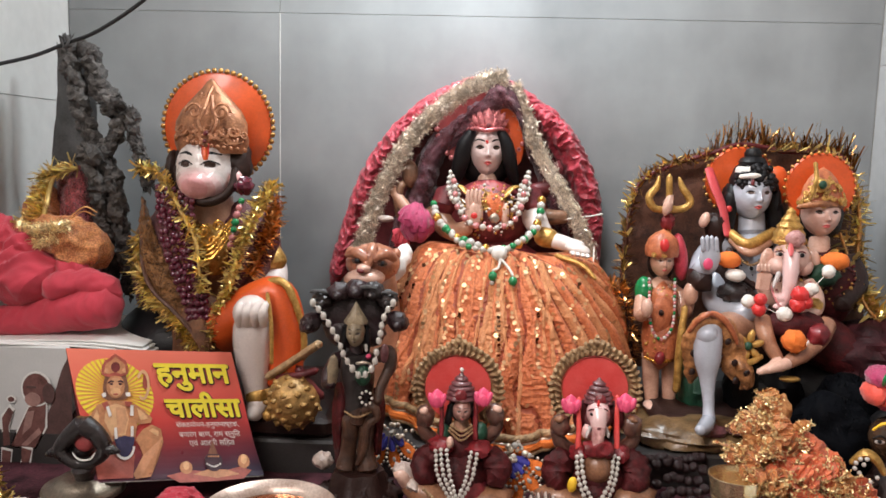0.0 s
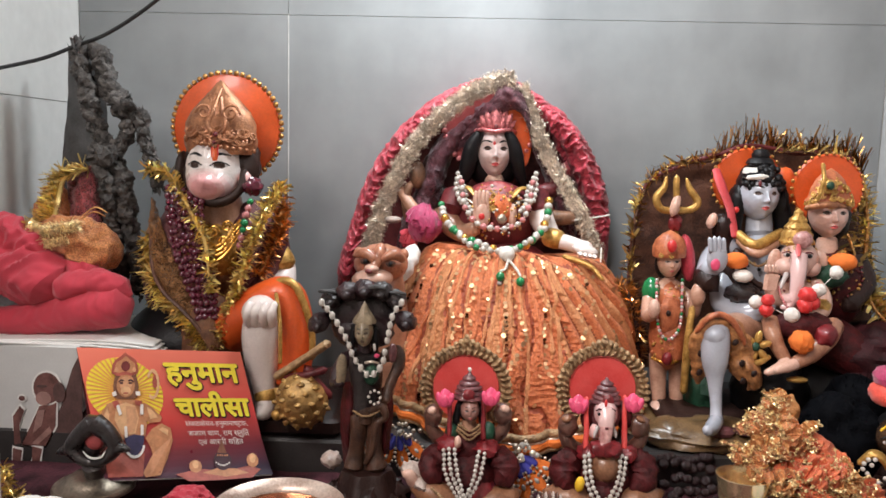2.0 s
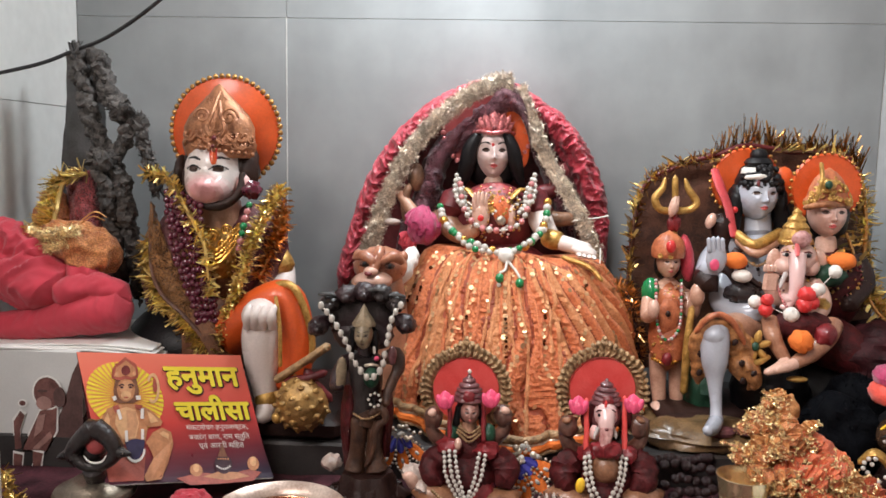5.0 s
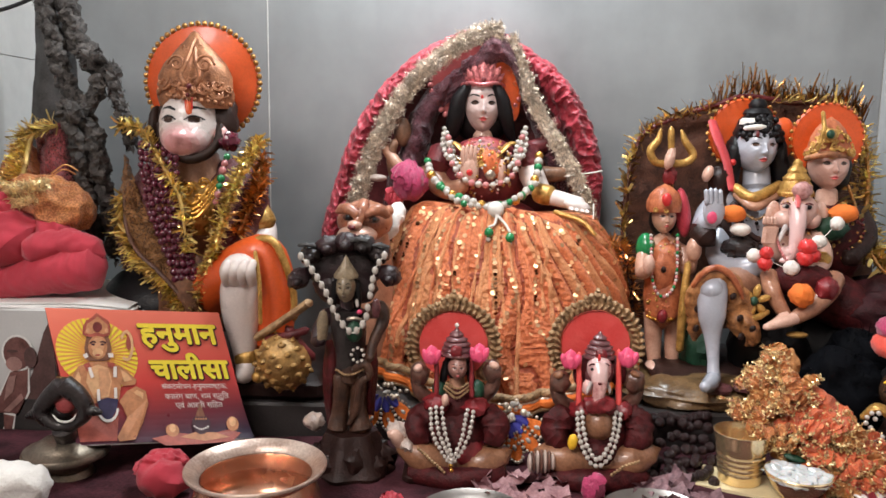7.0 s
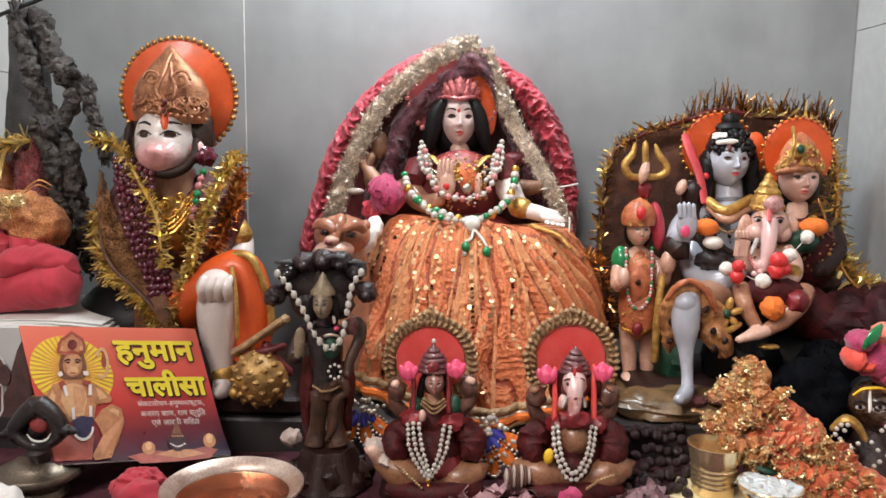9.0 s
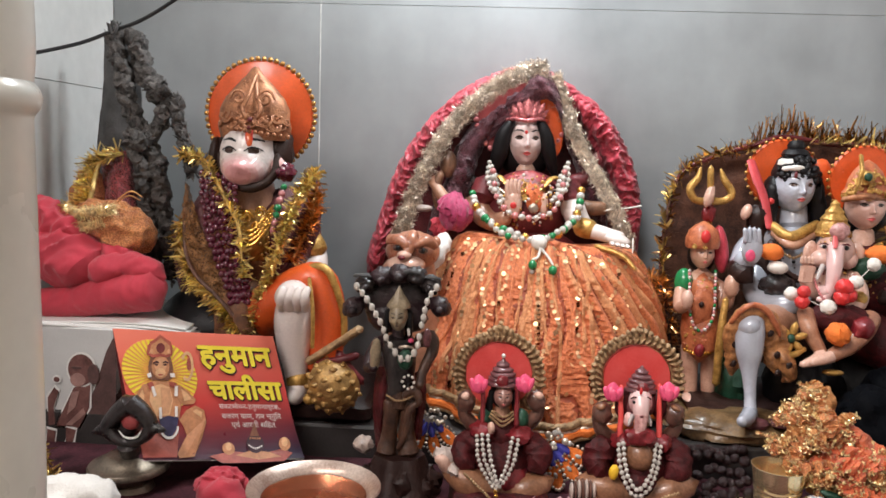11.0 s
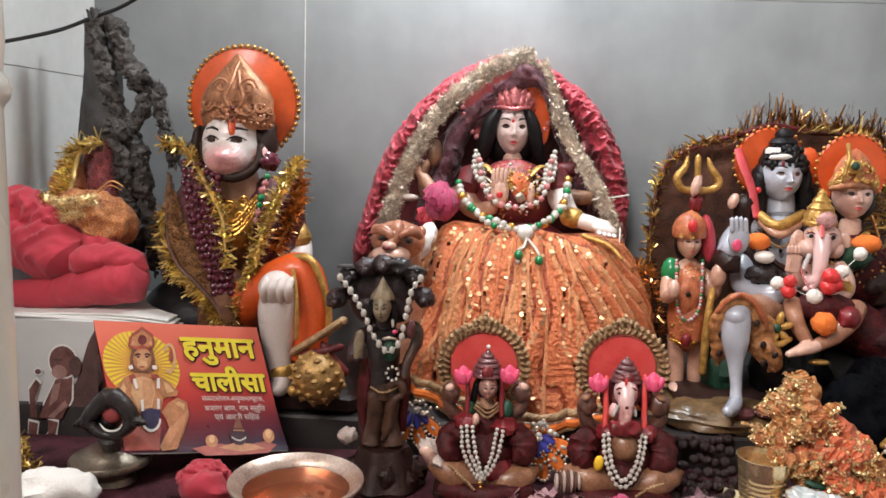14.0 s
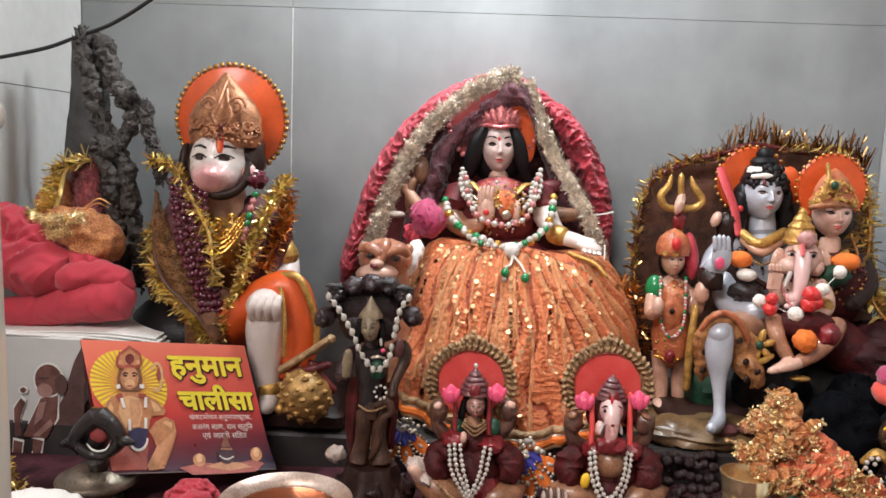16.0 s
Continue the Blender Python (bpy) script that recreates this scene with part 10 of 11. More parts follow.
s.tube([(-0.3289, 0.8240, 0.1175, 0.0109), (-0.3288, 0.8280, 0.1067, 0.0099), (-0.3275, 0.8320, 0.0970, 0.0133), (-0.3267, 0.8350, 0.0911, 0.0189)], "black_stone", seg=22)
part("yoni_base", s, ob)
s = Shape()
s.ball((-0.3318, 0.8320, 0.1354), (0.0120, 0.012, 0.0125), "black_stone", seg=26)
part("stone", s, ob)
s = Shape()
s.ball((-0.3259, 0.8220, 0.1422), (0.0093, 0.005, 0.0087), "halo_red", seg=22)
part("vermilion_mark", s, ob, "faded red powder mark")
s = Shape()
s.tube([(-0.3342, 0.8150, 0.1343, 0.0005), (-0.3284, 0.8130, 0.1298, 0.0010), (-0.3214, 0.8120, 0.1288, 0.0011), (-0.3153, 0.8130, 0.1304, 0.0010), (-0.3123, 0.8150, 0.1354, 0.0005)], "paper", seg=8)
part("pale_crescent", s, ob, "thin white crescent below the red mark")

# ---- copper bowl with water ----
bc = (-0.1243, 0.7333, 0.1250)
R = 0.06237 * (bc[1] - 0.127) / (0.80 - 0.127)
ob = empty("copper_bowl", (bc[0], bc[1], TOP), "tarnished copper bowl of water with a flared rim", "bowl")
s = Shape()
h = bc[2] - TOP - 0.004
s.lathe((bc[0], bc[1], TOP + 0.004), [(R * 0.45, 0), (R * 0.70, h * 0.08), (R * 0.90, h * 0.30), (R * 0.93, h * 0.5), (R * 0.86, h * 0.75), (R * 0.83, h * 0.86), (R * 0.90, h * 0.95), (R * 0.99, h), (R * 1.0, h + 0.0015), (R * 0.985, h + 0.0025), (R * 0.88, h * 0.97), (R * 0.80, h * 0.87), (R * 0.83, h * 0.72), (R * 0.90, h * 0.5), (R * 0.86, h * 0.3), (R * 0.66, h * 0.12), (R * 0.3, h * 0.06), (0.0, h * 0.05)], "copper", seg=64)
part("body", s, ob)
s = Shape()
s.lathe((bc[0], bc[1], TOP + 0.004), [(R * 0.795, h * 0.885), (R * 0.80, h * 0.905), (R * 0.88, h * 0.990), (R * 0.99, h + 0.0030), (R * 1.008, h + 0.0022), (R * 1.01, h + 0.0005), (R * 0.985, h - 0.0012)], "copper_pale", seg=64, caps=False)
part("rim", s, ob, "pale tarnished copper rim")
s = Shape()
s.lathe((bc[0], bc[1], TOP + 0.004), [(0, h * 0.60), (R * 0.86, h * 0.60), (R * 0.868, h * 0.62), (R * 0.84, h * 0.615), (0, h * 0.615)], "water", seg=48)
part("water", s, ob, "still clear water")

# ---- crumpled red cloth, cotton, offerings at the left ----
q = (-0.2304, 0.8120, 0.0850)
s = Shape()
cloth_ball(s, (q[0], q[1], 0.088), (0.02033, 0.022, 0.01372), "red_cloth", folds=0.34, freq=1.7, creases=0.22, seg=80)
puff(s, [(q[0] - 0.02, q[1] - 0.012, 0.080, 0.010), (q[0] + 0.004, q[1] - 0.020, 0.086, 0.013), (q[0] + 0.03, q[1] - 0.012, 0.080, 0.010)], "red_cloth", folds=0.4, freq=60)
s.done("crumpled_cloth", None, "small crumpled red cloth beside the copper bowl", "cloth")
q = (-0.3347, 0.7532, 0.0900)
s = Shape()
puff(s, [(q[0] - 0.05, q[1] - 0.01, 0.085, 0.020), (q[0] - 0.02, q[1], 0.091, 0.020), (q[0] + 0.014, q[1] + 0.003, 0.094, 0.015), (q[0] + 0.028, q[1] + 0.006, 0.095, 0.008)], "cotton", folds=0.22, freq=60)
s.done("cotton_wad", None, "loose wad of white cotton wool", "cotton")
tinsel("tinsel_scrap", [(-0.4421, 0.8600, 0.0945, 0.0042), (-0.4320, 0.8500, 0.0812, 0.0046), (-0.4141, 0.8400, 0.0674, 0.0046), (-0.3993, 0.8300, 0.0655, 0.0040)], "tinsel_gold", 260, 0.010, 0.0022, "scrap of gold foil tinsel near the pillar")

# ---- cup, its box, bowl of sugar ----
cc = (0.3049, 0.8550, 0.1210)
cr = 0.02595
bz = 0.0726
ob = empty("brass_cup", (cc[0], 0.855, bz), "small polished brass cup with ringed foot", "cup")
h = cc[2] - bz
s = Shape()
s.lathe((cc[0], 0.855, bz), [(cr * 0.74, 0), (cr * 0.76, h * 0.03), (cr * 0.75, h * 0.14), (cr * 0.79, h * 0.17), (cr * 0.80, h * 0.21), (cr * 0.77, h * 0.25), (cr * 0.81, h * 0.28), (cr * 0.82, h * 0.32), (cr * 0.79, h * 0.36), (cr * 0.83, h * 0.39), (cr * 0.84, h * 0.43), (cr * 0.81, h * 0.47), (cr * 0.85, h * 0.50), (cr * 0.86, h * 0.54), (cr * 0.83, h * 0.58), (cr * 0.88, h * 0.64), (cr * 0.92, h * 0.80), (cr * 0.98, h * 0.97), (cr * 1.0, h), (cr * 0.97, h * 1.005), (cr * 0.94, h * 0.97), (cr * 0.88, h * 0.8), (cr * 0.80, h * 0.5), (cr * 0.70, h * 0.12), (0, h * 0.10)], "brass", seg=56)
part("body", s, ob)
s = Shape()
s.box((cc[0] + 0.005, 0.85, (TOP + 0.008 + bz) / 2 - 0.001), (0.085, 0.050, bz - TOP - 0.008), "cream_card", rot=(0, 0, -24), bevel=0.0012)
s.box((cc[0] + 0.005, 0.85, bz - 0.0022), (0.0852, 0.0502, 0.003), "cream_card", rot=(0, 0, -24))
s.done("incense_box", None, "small cream paper carton under the cup", "box")
sc = (0.3428, 0.8150, 0.0982)
sr = 0.02943
ob = empty("sugar_bowl", (sc[0], 0.815, TOP), "small brass bowl heaped with white sugar crystals", "bowl")
s = Shape()
h = sc[2] - TOP - 0.006
s.lathe((sc[0], 0.815, TOP + 0.006), [(sr * 0.35, 0), (sr * 0.42, h * 0.1), (sr * 0.75, h * 0.5), (sr * 0.95, h * 0.9), (sr, h), (sr * 0.97, h * 1.04), (sr * 0.90, h * 0.9), (sr * 0.7, h * 0.55), (sr * 0.3, h * 0.2), (0, h * 0.18)], "brass", seg=48)
part("body", s, ob)
s = Shape()
s.ball((sc[0], 0.815, sc[2] - 0.003), (sr * 0.93, sr * 0.93, 0.0045), "sugar", seg=40, bumps=0.25, freq=6)
part("sugar_heap", s, ob, "heap of white sugar crystals")
rng = np.random.RandomState(11)
for i in range(26):
    a, d = rng.uniform(0, 6.28), sr * 0.80 * math.sqrt(rng.rand())
    s = Shape()
    k = rng.uniform(0.005, 0.009)
    s.box((sc[0] + d * math.cos(a), 0.815 + d * math.sin(a), sc[2] - 0.001 + 0.002 * (1 - d / sr)), (k * 1.5, k * 1.2, k * 0.6), "sugar", rot=tuple(rng.uniform(-25, 25, 2)) + (rng.uniform(0, 180),), bevel=k * 0.18)
    part("sugar_lump", s, ob, smooth=False)
s = Shape()
s.ball((sc[0] + sr * 0.15, 0.815 + sr * 0.7, sc[2] + 0.005), (0.010, 0.004, 0.0025), "green_dark", rot=(20, 10, -20), seg=14)
part("basil_leaf", s, ob, "dark green basil leaf")

# ---- heap of prayer beads ----
ob = empty("prayer_beads", (0.2528, 0.8900, 0.0854), "heap of dark brown seed prayer beads", "prayer beads")
rng = np.random.RandomState(12)
hx0, hx1 = (0.2132, 0.8800, 0.1007)[0], (0.2970, 0.8800, 0.1021)[0]
def seed_bead(p, k):
    b = new("bead", bead_mesh("seed", 14))
    b.parent = ob
    b.location = Vector(p) - Vector(ob.location)
    b.scale = (k, k, k * 0.86)
    b.rotation_euler = tuple(rng.uniform(0, 3, 3))


# coils of the string lying on the cloth, rising to the back
for j in range(6):
    f = j / 5
    y, z = 0.850 + 0.072 * f, TOP + 0.010 + 0.024 * f * f
    n = 9
    for i in range(n):
        if rng.rand() < 0.10:
            continue
        g = (i + 0.5 * (j % 2)) / n
        seed_bead((hx0 + (hx1 - hx0) * g + rng.normal(0, 0.0022), y + 0.006 * math.sin(6 * g + j) + rng.normal(0, 0.0035), z + rng.uniform(-0.002, 0.003)), rng.uniform(0.0052, 0.0062))
# the loop slung along the edge of the ledge
for i in range(15):
    f = i / 14
    seed_bead((hx0 + (hx1 - hx0) * f, 0.938 + 0.004 * math.sin(9 * f), LEDGE + 0.001 - 0.006 * abs(math.sin(6.5 * f))), 0.0058)

# ---- heap of glittering gauze ----
ob = empty("glitter_gauze", (0.3845, 0.8700, 0.1077), "crumpled orange gauze heap with gold glitter", "cloth")
s = Shape()
puff(s, [(0.3764, 0.9300, 0.1814, 0.0066), (0.3666, 0.9200, 0.1662, 0.0122), (0.3498, 0.9050, 0.1438, 0.0152), (0.3545, 0.8950, 0.1208, 0.0189), (0.3653, 0.8900, 0.0992, 0.0180), (0.3709, 0.8850, 0.0718, 0.0156)], "gauze_gold", folds=0.26, freq=48, fine=0.16, seg=64, steps=18)
puff(s, [(0.3638, 0.9100, 0.1513, 0.0112), (0.3847, 0.8950, 0.1331, 0.0158), (0.3993, 0.8800, 0.1156, 0.0178), (0.4184, 0.8700, 0.0968, 0.0168), (0.4419, 0.8600, 0.0842, 0.0135), (0.4805, 0.8500, 0.0780, 0.0112)], "net_orange", folds=0.28, freq=44, fine=0.16, seg=64, steps=18)
puff(s, [(0.3925, 0.8600, 0.0891, 0.0113), (0.4155, 0.8500, 0.0825, 0.0119), (0.4457, 0.8450, 0.0769, 0.0111), (0.4915, 0.8400, 0.0716, 0.0102)], "net_orange", folds=0.28, freq=44, fine=0.16, seg=56, steps=18)
part("folds", s, ob)


def ruffle(c, way, out, length, wide, m, rng):
    """A crumpled strip of gauze with a glittering selvage, lying on a heap."""
    way = np.array(way) / np.linalg.norm(way)
    out = np.array(out) / np.linalg.norm(out)
    side = np.cross(way, out)
    side /= np.linalg.norm(side)
    n, p0, p1 = 20, rng.uniform(0, 6), rng.uniform(0, 6)
    g = []
    for i in range(n):
        f = i / (n - 1) - 0.5
        bend = side * 0.35 * length * (f * f - 0.1) * rng.choice([1, 1])
        row = []
        for k in range(6):
            b = k / 5 - 0.5
            w = 1 - 0.5 * abs(2 * f) ** 3
            lift = 0.0032 * math.sin(17 * f + p0 + 2.2 * b) * (0.4 + 1.2 * (b + 0.5)) + 0.0016 * math.sin(41 * f + p1) - 0.006 * (2 * f) ** 2 - 0.002 * (2 * b) ** 2
            row.append(np.array(c) + way * length * f + bend + side * wide * b * w + out * (lift + 0.004))
        g.append(row)
    g = np.array(g)
    s = Shape()
    s.grid(g, m)
    s.grid(g - out * 0.0006, m)
    edge = Shape()
    V, F = [], []
    for i in range(n):
        for _ in range(6):
            p = g[i, 5 if rng.rand() < 0.75 else rng.randint(6)] + rng.normal(0, 0.0012, 3) + out * 0.0012
            d, e = rng.normal(0, 1, 3), rng.normal(0, 1, 3)
            d *= rng.uniform(0.0007, 0.0015) / np.linalg.norm(d)
            e *= 0.0009 / np.linalg.norm(e)
            q = len(V)
            V += [p - d - e, p + d - e, p + d + e, p - d + e]
            F.append((q, q + 1, q + 2, q + 3))
    edge.add(V, F, "lace_gold")
    return s, edge


rng = np.random.RandomState(13)
LINES = (
    ([(0.3688, 0.9250, 0.1792), (0.3491, 0.9050, 0.1671), (0.3290, 0.8850, 0.1529), (0.3140, 0.8700, 0.1379), (0.3176, 0.8620, 0.1240)], 22, 0.013, "gauze"),
    ([(0.3569, 0.8950, 0.1616), (0.3520, 0.8720, 0.1463), (0.3456, 0.8580, 0.1232), (0.3528, 0.8460, 0.1058)], 34, 0.022, "gauze"),
    ([(0.3663, 0.8880, 0.1467), (0.3762, 0.8620, 0.1278), (0.3860, 0.8450, 0.1123), (0.4027, 0.8320, 0.0906)], 40, 0.026, "net_orange"),
    ([(0.3603, 0.8480, 0.1217), (0.3760, 0.8320, 0.1011), (0.3960, 0.8220, 0.0841), (0.4338, 0.8220, 0.0902)], 34, 0.024, "net_orange"),
)
for pts, count, spread, m in LINES:
    c = spline(pts, 12)
    for i in range(count):
        k = rng.randint(len(c))
        p = c[k] + np.array((rng.normal(0, spread * 0.5), rng.uniform(-0.004, 0.010), rng.normal(0, spread * 0.35)))
        p[2] = max(p[2], TOP + 0.010)
        t = c[min(k + 2, len(c) - 1)] - c[max(k - 2, 0)] + rng.normal(0, 0.006, 3)
        s, edge = ruffle(p, t, (rng.normal(0, 0.35), -1, 0.45 + rng.normal(0, 0.3)), rng.uniform(0.022, 0.042), rng.uniform(0.010, 0.018), m if rng.rand() < 0.8 else "gauze_gold", rng)
        fold = part("ruffle", s, ob)
        part("selvage", edge, fold, "gold glitter selvage")
# ---- dark bundle, maroon cloth, flute ----
ob = empty("dark_drape", (0.4316, 0.9650, TOP), "blue-black plush cloth heaped on the altar", "cloth")
s = Shape()
cloth_ball(s, (0.4394, 0.9550, 0.1252), (0.0440, 0.042, 0.0500), "navy", folds=0.15, freq=1.8, creases=0.08, seg=64)
cloth_ball(s, (0.4687, 0.9850, 0.1574), (0.0300, 0.035, 0.0330), "navy", folds=0.18, freq=2.0, creases=0.08, seg=48)
puff(s, [(0.4125, 0.9300, 0.1027, 0.0176), (0.4350, 0.9250, 0.0866, 0.0211), (0.4662, 0.9300, 0.0913, 0.0177)], "navy", folds=0.2, freq=40, seg=40, steps=12)
part("pile", s, ob)
s = Shape()
rng = np.random.RandomState(27)
V, F = [], []
for i in range(2600):
    d = rng.normal(0, 1, 3)
    d[1] = -abs(d[1])
    d /= np.linalg.norm(d)
    big = rng.rand() < 0.65
    c, r = (np.array((0.4394, 0.9550, 0.1252)), np.array((0.0440, 0.042, 0.0500))) if big else (np.array((0.4687, 0.9850, 0.1574)), np.array((0.0300, 0.035, 0.0330)))
    b = c + d * r * 0.97
    e = b + (d * 0.5 + rng.normal(0, 0.6, 3)) * rng.uniform(0.004, 0.010)
    w = rng.normal(0, 0.00035, 3)
    k = len(V)
    V += [b - w, b + w, e]
    F.append((k, k + 1, k + 2))
s.add(V, F, "navy")
tagged(part("plush", s, ob), kind="stuff")
s = Shape()
cloth_ball(s, (0.5265, 1.0600, 0.1921), (0.06318, 0.05, 0.04124), "maroon_dark", folds=0.2, freq=2, creases=0.12, seg=56)
cloth_ball(s, (0.5517, 1.0300, 0.1828), (0.03862, 0.05, 0.05793), "maroon_dark", folds=0.2, freq=2, creases=0.12, seg=44)
s.done("maroon_cloth", None, "draped dark maroon cloth behind the dark velvet", "cloth")
s = Shape()
s.tube([(0.3611, 0.9000, 0.1413, 0.0022), (0.3730, 0.8980, 0.1386, 0.0027), (0.3834, 0.8950, 0.1339, 0.0019), (0.4143, 0.8880, 0.1174, 0.0017), (0.4312, 0.8840, 0.1069, 0.0017)], "gold_old", seg=9)
s.tube([(0.3685, 0.8970, 0.1412, 0.0038), (0.3710, 0.8960, 0.1399, 0.0038)], "gold_paint", seg=9)
s.done("flute", None, "thin gilt flute held by the dark idol", "flute")
s = Shape()
s.ball((0.4032, 0.9850, 0.1830), (0.01216, 0.006, 0.00365), "gold_paint", seg=14)
s.done("gilt_clip", None, "small gilt ornament clipped on the dark velvet", "ornament")

# ---- dark idol in a bright turban ----
s = Shape()
hc = (0.4803, 0.9050, 0.1445)
hr = (0.02314, 0.026, 0.02535)
s.ball((0.4915, 0.9260, 0.1436), (0.02755, 0.026, 0.02755), "black", seg=24)
face(s, hc, hr, "idol_face", lips="maroon", eye=1.5, brows=0, iris=0.9, fine=1.5)
s.ball((0.4539, 0.8810, 0.1501), (0.00510, 0.003, 0.00242), "eye_white", seg=14); s.ball((0.4525, 0.8785, 0.1515), (0.00215, 0.002, 0.00215), "black", seg=12); s.tube([(0.4460, 0.8790, 0.1541, 0.0008), (0.4518, 0.8780, 0.1574, 0.0011), (0.4592, 0.8790, 0.1543, 0.0008)], "black", seg=6)
s.ball((0.4733, 0.8810, 0.1503), (0.00510, 0.003, 0.00242), "eye_white", seg=14); s.ball((0.4718, 0.8785, 0.1517), (0.00215, 0.002, 0.00215), "black", seg=12); s.tube([(0.4652, 0.8790, 0.1544, 0.0008), (0.4710, 0.8780, 0.1576, 0.0011), (0.4784, 0.8790, 0.1545, 0.0008)], "black", seg=6)
s.tube([(0.4484, 0.8850, 0.1613, 0.0027), (0.4540, 0.8800, 0.1688, 0.0032), (0.4594, 0.8760, 0.1712, 0.0032), (0.4704, 0.8780, 0.1707, 0.0032), (0.4848, 0.8850, 0.1629, 0.0027)], "yellow", seg=10, flat=0.5)
s.tube([(0.4599, 0.8780, 0.1717, 0.0011), (0.4582, 0.8720, 0.1555, 0.0016), (0.4571, 0.8700, 0.1494, 0.0011)], "print_white", seg=8)
s.tube([(0.4852, 0.9100, 0.1189, 0.0167), (0.4874, 0.9050, 0.0907, 0.0333), (0.4907, 0.9000, 0.0565, 0.0413), (0.4934, 0.9000, 0.0259, 0.0386)], "dark_brown", seg=24)
s.tube([(0.4529, 0.8850, 0.1073, 0.0076), (0.4333, 0.8780, 0.1011, 0.0075), (0.4262, 0.8720, 0.0977, 0.0085)], "dark_brown", seg=12)
s.done("dark_idol", None, "dark idol with painted eyes and yellow forehead mark", "statue", worn=0.0004)
ob = empty("turban", (0.4728, 0.9050, 0.1915), "pink, orange and green cloth turban on the dark idol", "turban")
s = Shape(); cloth_ball(s, (0.4474, 0.8950, 0.2144), (0.0123, 0.020, 0.0095), "magenta", folds=0.14, freq=2.5, creases=0.06, seg=36, rot=(0, -30, 0)); part("fold", s, ob)
s = Shape(); cloth_ball(s, (0.4668, 0.8950, 0.1964), (0.0223, 0.020, 0.0168), "magenta", folds=0.14, freq=2.5, creases=0.06, seg=36, rot=(0, -35, 0)); part("fold", s, ob)
s = Shape(); cloth_ball(s, (0.4427, 0.8950, 0.1971), (0.0084, 0.020, 0.0117), "red_orange", folds=0.14, freq=2.5, creases=0.06, seg=36, rot=(0, 12, 0)); part("fold", s, ob)
s = Shape(); cloth_ball(s, (0.4516, 0.8950, 0.1915), (0.0089, 0.020, 0.0056), "red_orange", folds=0.14, freq=2.5, creases=0.06, seg=36, rot=(0, -30, 0)); part("fold", s, ob)
s = Shape(); cloth_ball(s, (0.4747, 0.8950, 0.2206), (0.0145, 0.020, 0.0112), "salmon", folds=0.14, freq=2.5, creases=0.06, seg=36, rot=(0, 0, 0)); part("fold", s, ob)
s = Shape(); cloth_ball(s, (0.4929, 0.8950, 0.2163), (0.0190, 0.020, 0.0145), "salmon", folds=0.14, freq=2.5, creases=0.06, seg=36, rot=(0, 10, 0)); part("fold", s, ob)
s = Shape(); cloth_ball(s, (0.4806, 0.8950, 0.1792), (0.0201, 0.020, 0.0123), "magenta", folds=0.14, freq=2.5, creases=0.06, seg=36, rot=(0, 20, 0)); part("fold", s, ob)
s = Shape(); cloth_ball(s, (0.4984, 0.8950, 0.1934), (0.0223, 0.020, 0.0201), "magenta", folds=0.14, freq=2.5, creases=0.06, seg=36, rot=(0, 0, 0)); part("fold", s, ob)
s = Shape(); cloth_ball(s, (0.5102, 0.8950, 0.2097), (0.0134, 0.020, 0.0123), "green", folds=0.14, freq=2.5, creases=0.06, seg=36, rot=(0, 0, 0)); part("fold", s, ob)
s = Shape(); s.tube([(0.4416, 0.8760, 0.2091, 0.0016), (0.4426, 0.8710, 0.2183, 0.0049), (0.4500, 0.8720, 0.2270, 0.0065), (0.4580, 0.8780, 0.2335, 0.0027)], "green", seg=14, flat=0.45); part("leaf", s, ob, "green cloth leaf")
ob.location.x += 0.008
ob = empty("beaded_dress", (0.4703, 0.8800, 0.0713), "dark dress with gold collar and pearl beads", "dress")
s = Shape()
s.tube([(0.4301, 0.8850, 0.1264, 0.0054), (0.4395, 0.8800, 0.1382, 0.0075), (0.4489, 0.8760, 0.1340, 0.0075), (0.4579, 0.8750, 0.1201, 0.0053)], "gold_paint", seg=12, flat=0.6)
s.tube([(0.4231, 0.8800, 0.1148, 0.0054), (0.4280, 0.8720, 0.1036, 0.0064), (0.4390, 0.8700, 0.0918, 0.0042)], "gold_paint", seg=12, flat=0.7)
part("collar", s, ob, "gilt collar")
rng = np.random.RandomState(15)
b = new("bead", bead_mesh("pearl")); b.parent = ob; b.location = Vector((0.4249, 0.8660, 0.1334)) - Vector(ob.location); b.scale = (0.00238, 0.00238, 0.00238)
b = new("bead", bead_mesh("pearl")); b.parent = ob; b.location = Vector((0.4289, 0.8660, 0.1374)) - Vector(ob.location); b.scale = (0.00238, 0.00238, 0.00238)
b = new("bead", bead_mesh("pearl")); b.parent = ob; b.location = Vector((0.4242, 0.8660, 0.1277)) - Vector(ob.location); b.scale = (0.00238, 0.00238, 0.00238)
b = new("bead", bead_mesh("pearl")); b.parent = ob; b.location = Vector((0.4326, 0.8660, 0.1318)) - Vector(ob.location); b.scale = (0.00238, 0.00238, 0.00238)
b = new("bead", bead_mesh("pearl")); b.parent = ob; b.location = Vector((0.4290, 0.8660, 0.1232)) - Vector(ob.location); b.scale = (0.00238, 0.00238, 0.00238)
b = new("bead", bead_mesh("pearl")); b.parent = ob; b.location = Vector((0.4354, 0.8660, 0.1375)) - Vector(ob.location); b.scale = (0.00238, 0.00238, 0.00238)
b = new("bead", bead_mesh("pearl")); b.parent = ob; b.location = Vector((0.4685, 0.8660, 0.1322)) - Vector(ob.location); b.scale = (0.00238, 0.00238, 0.00238)
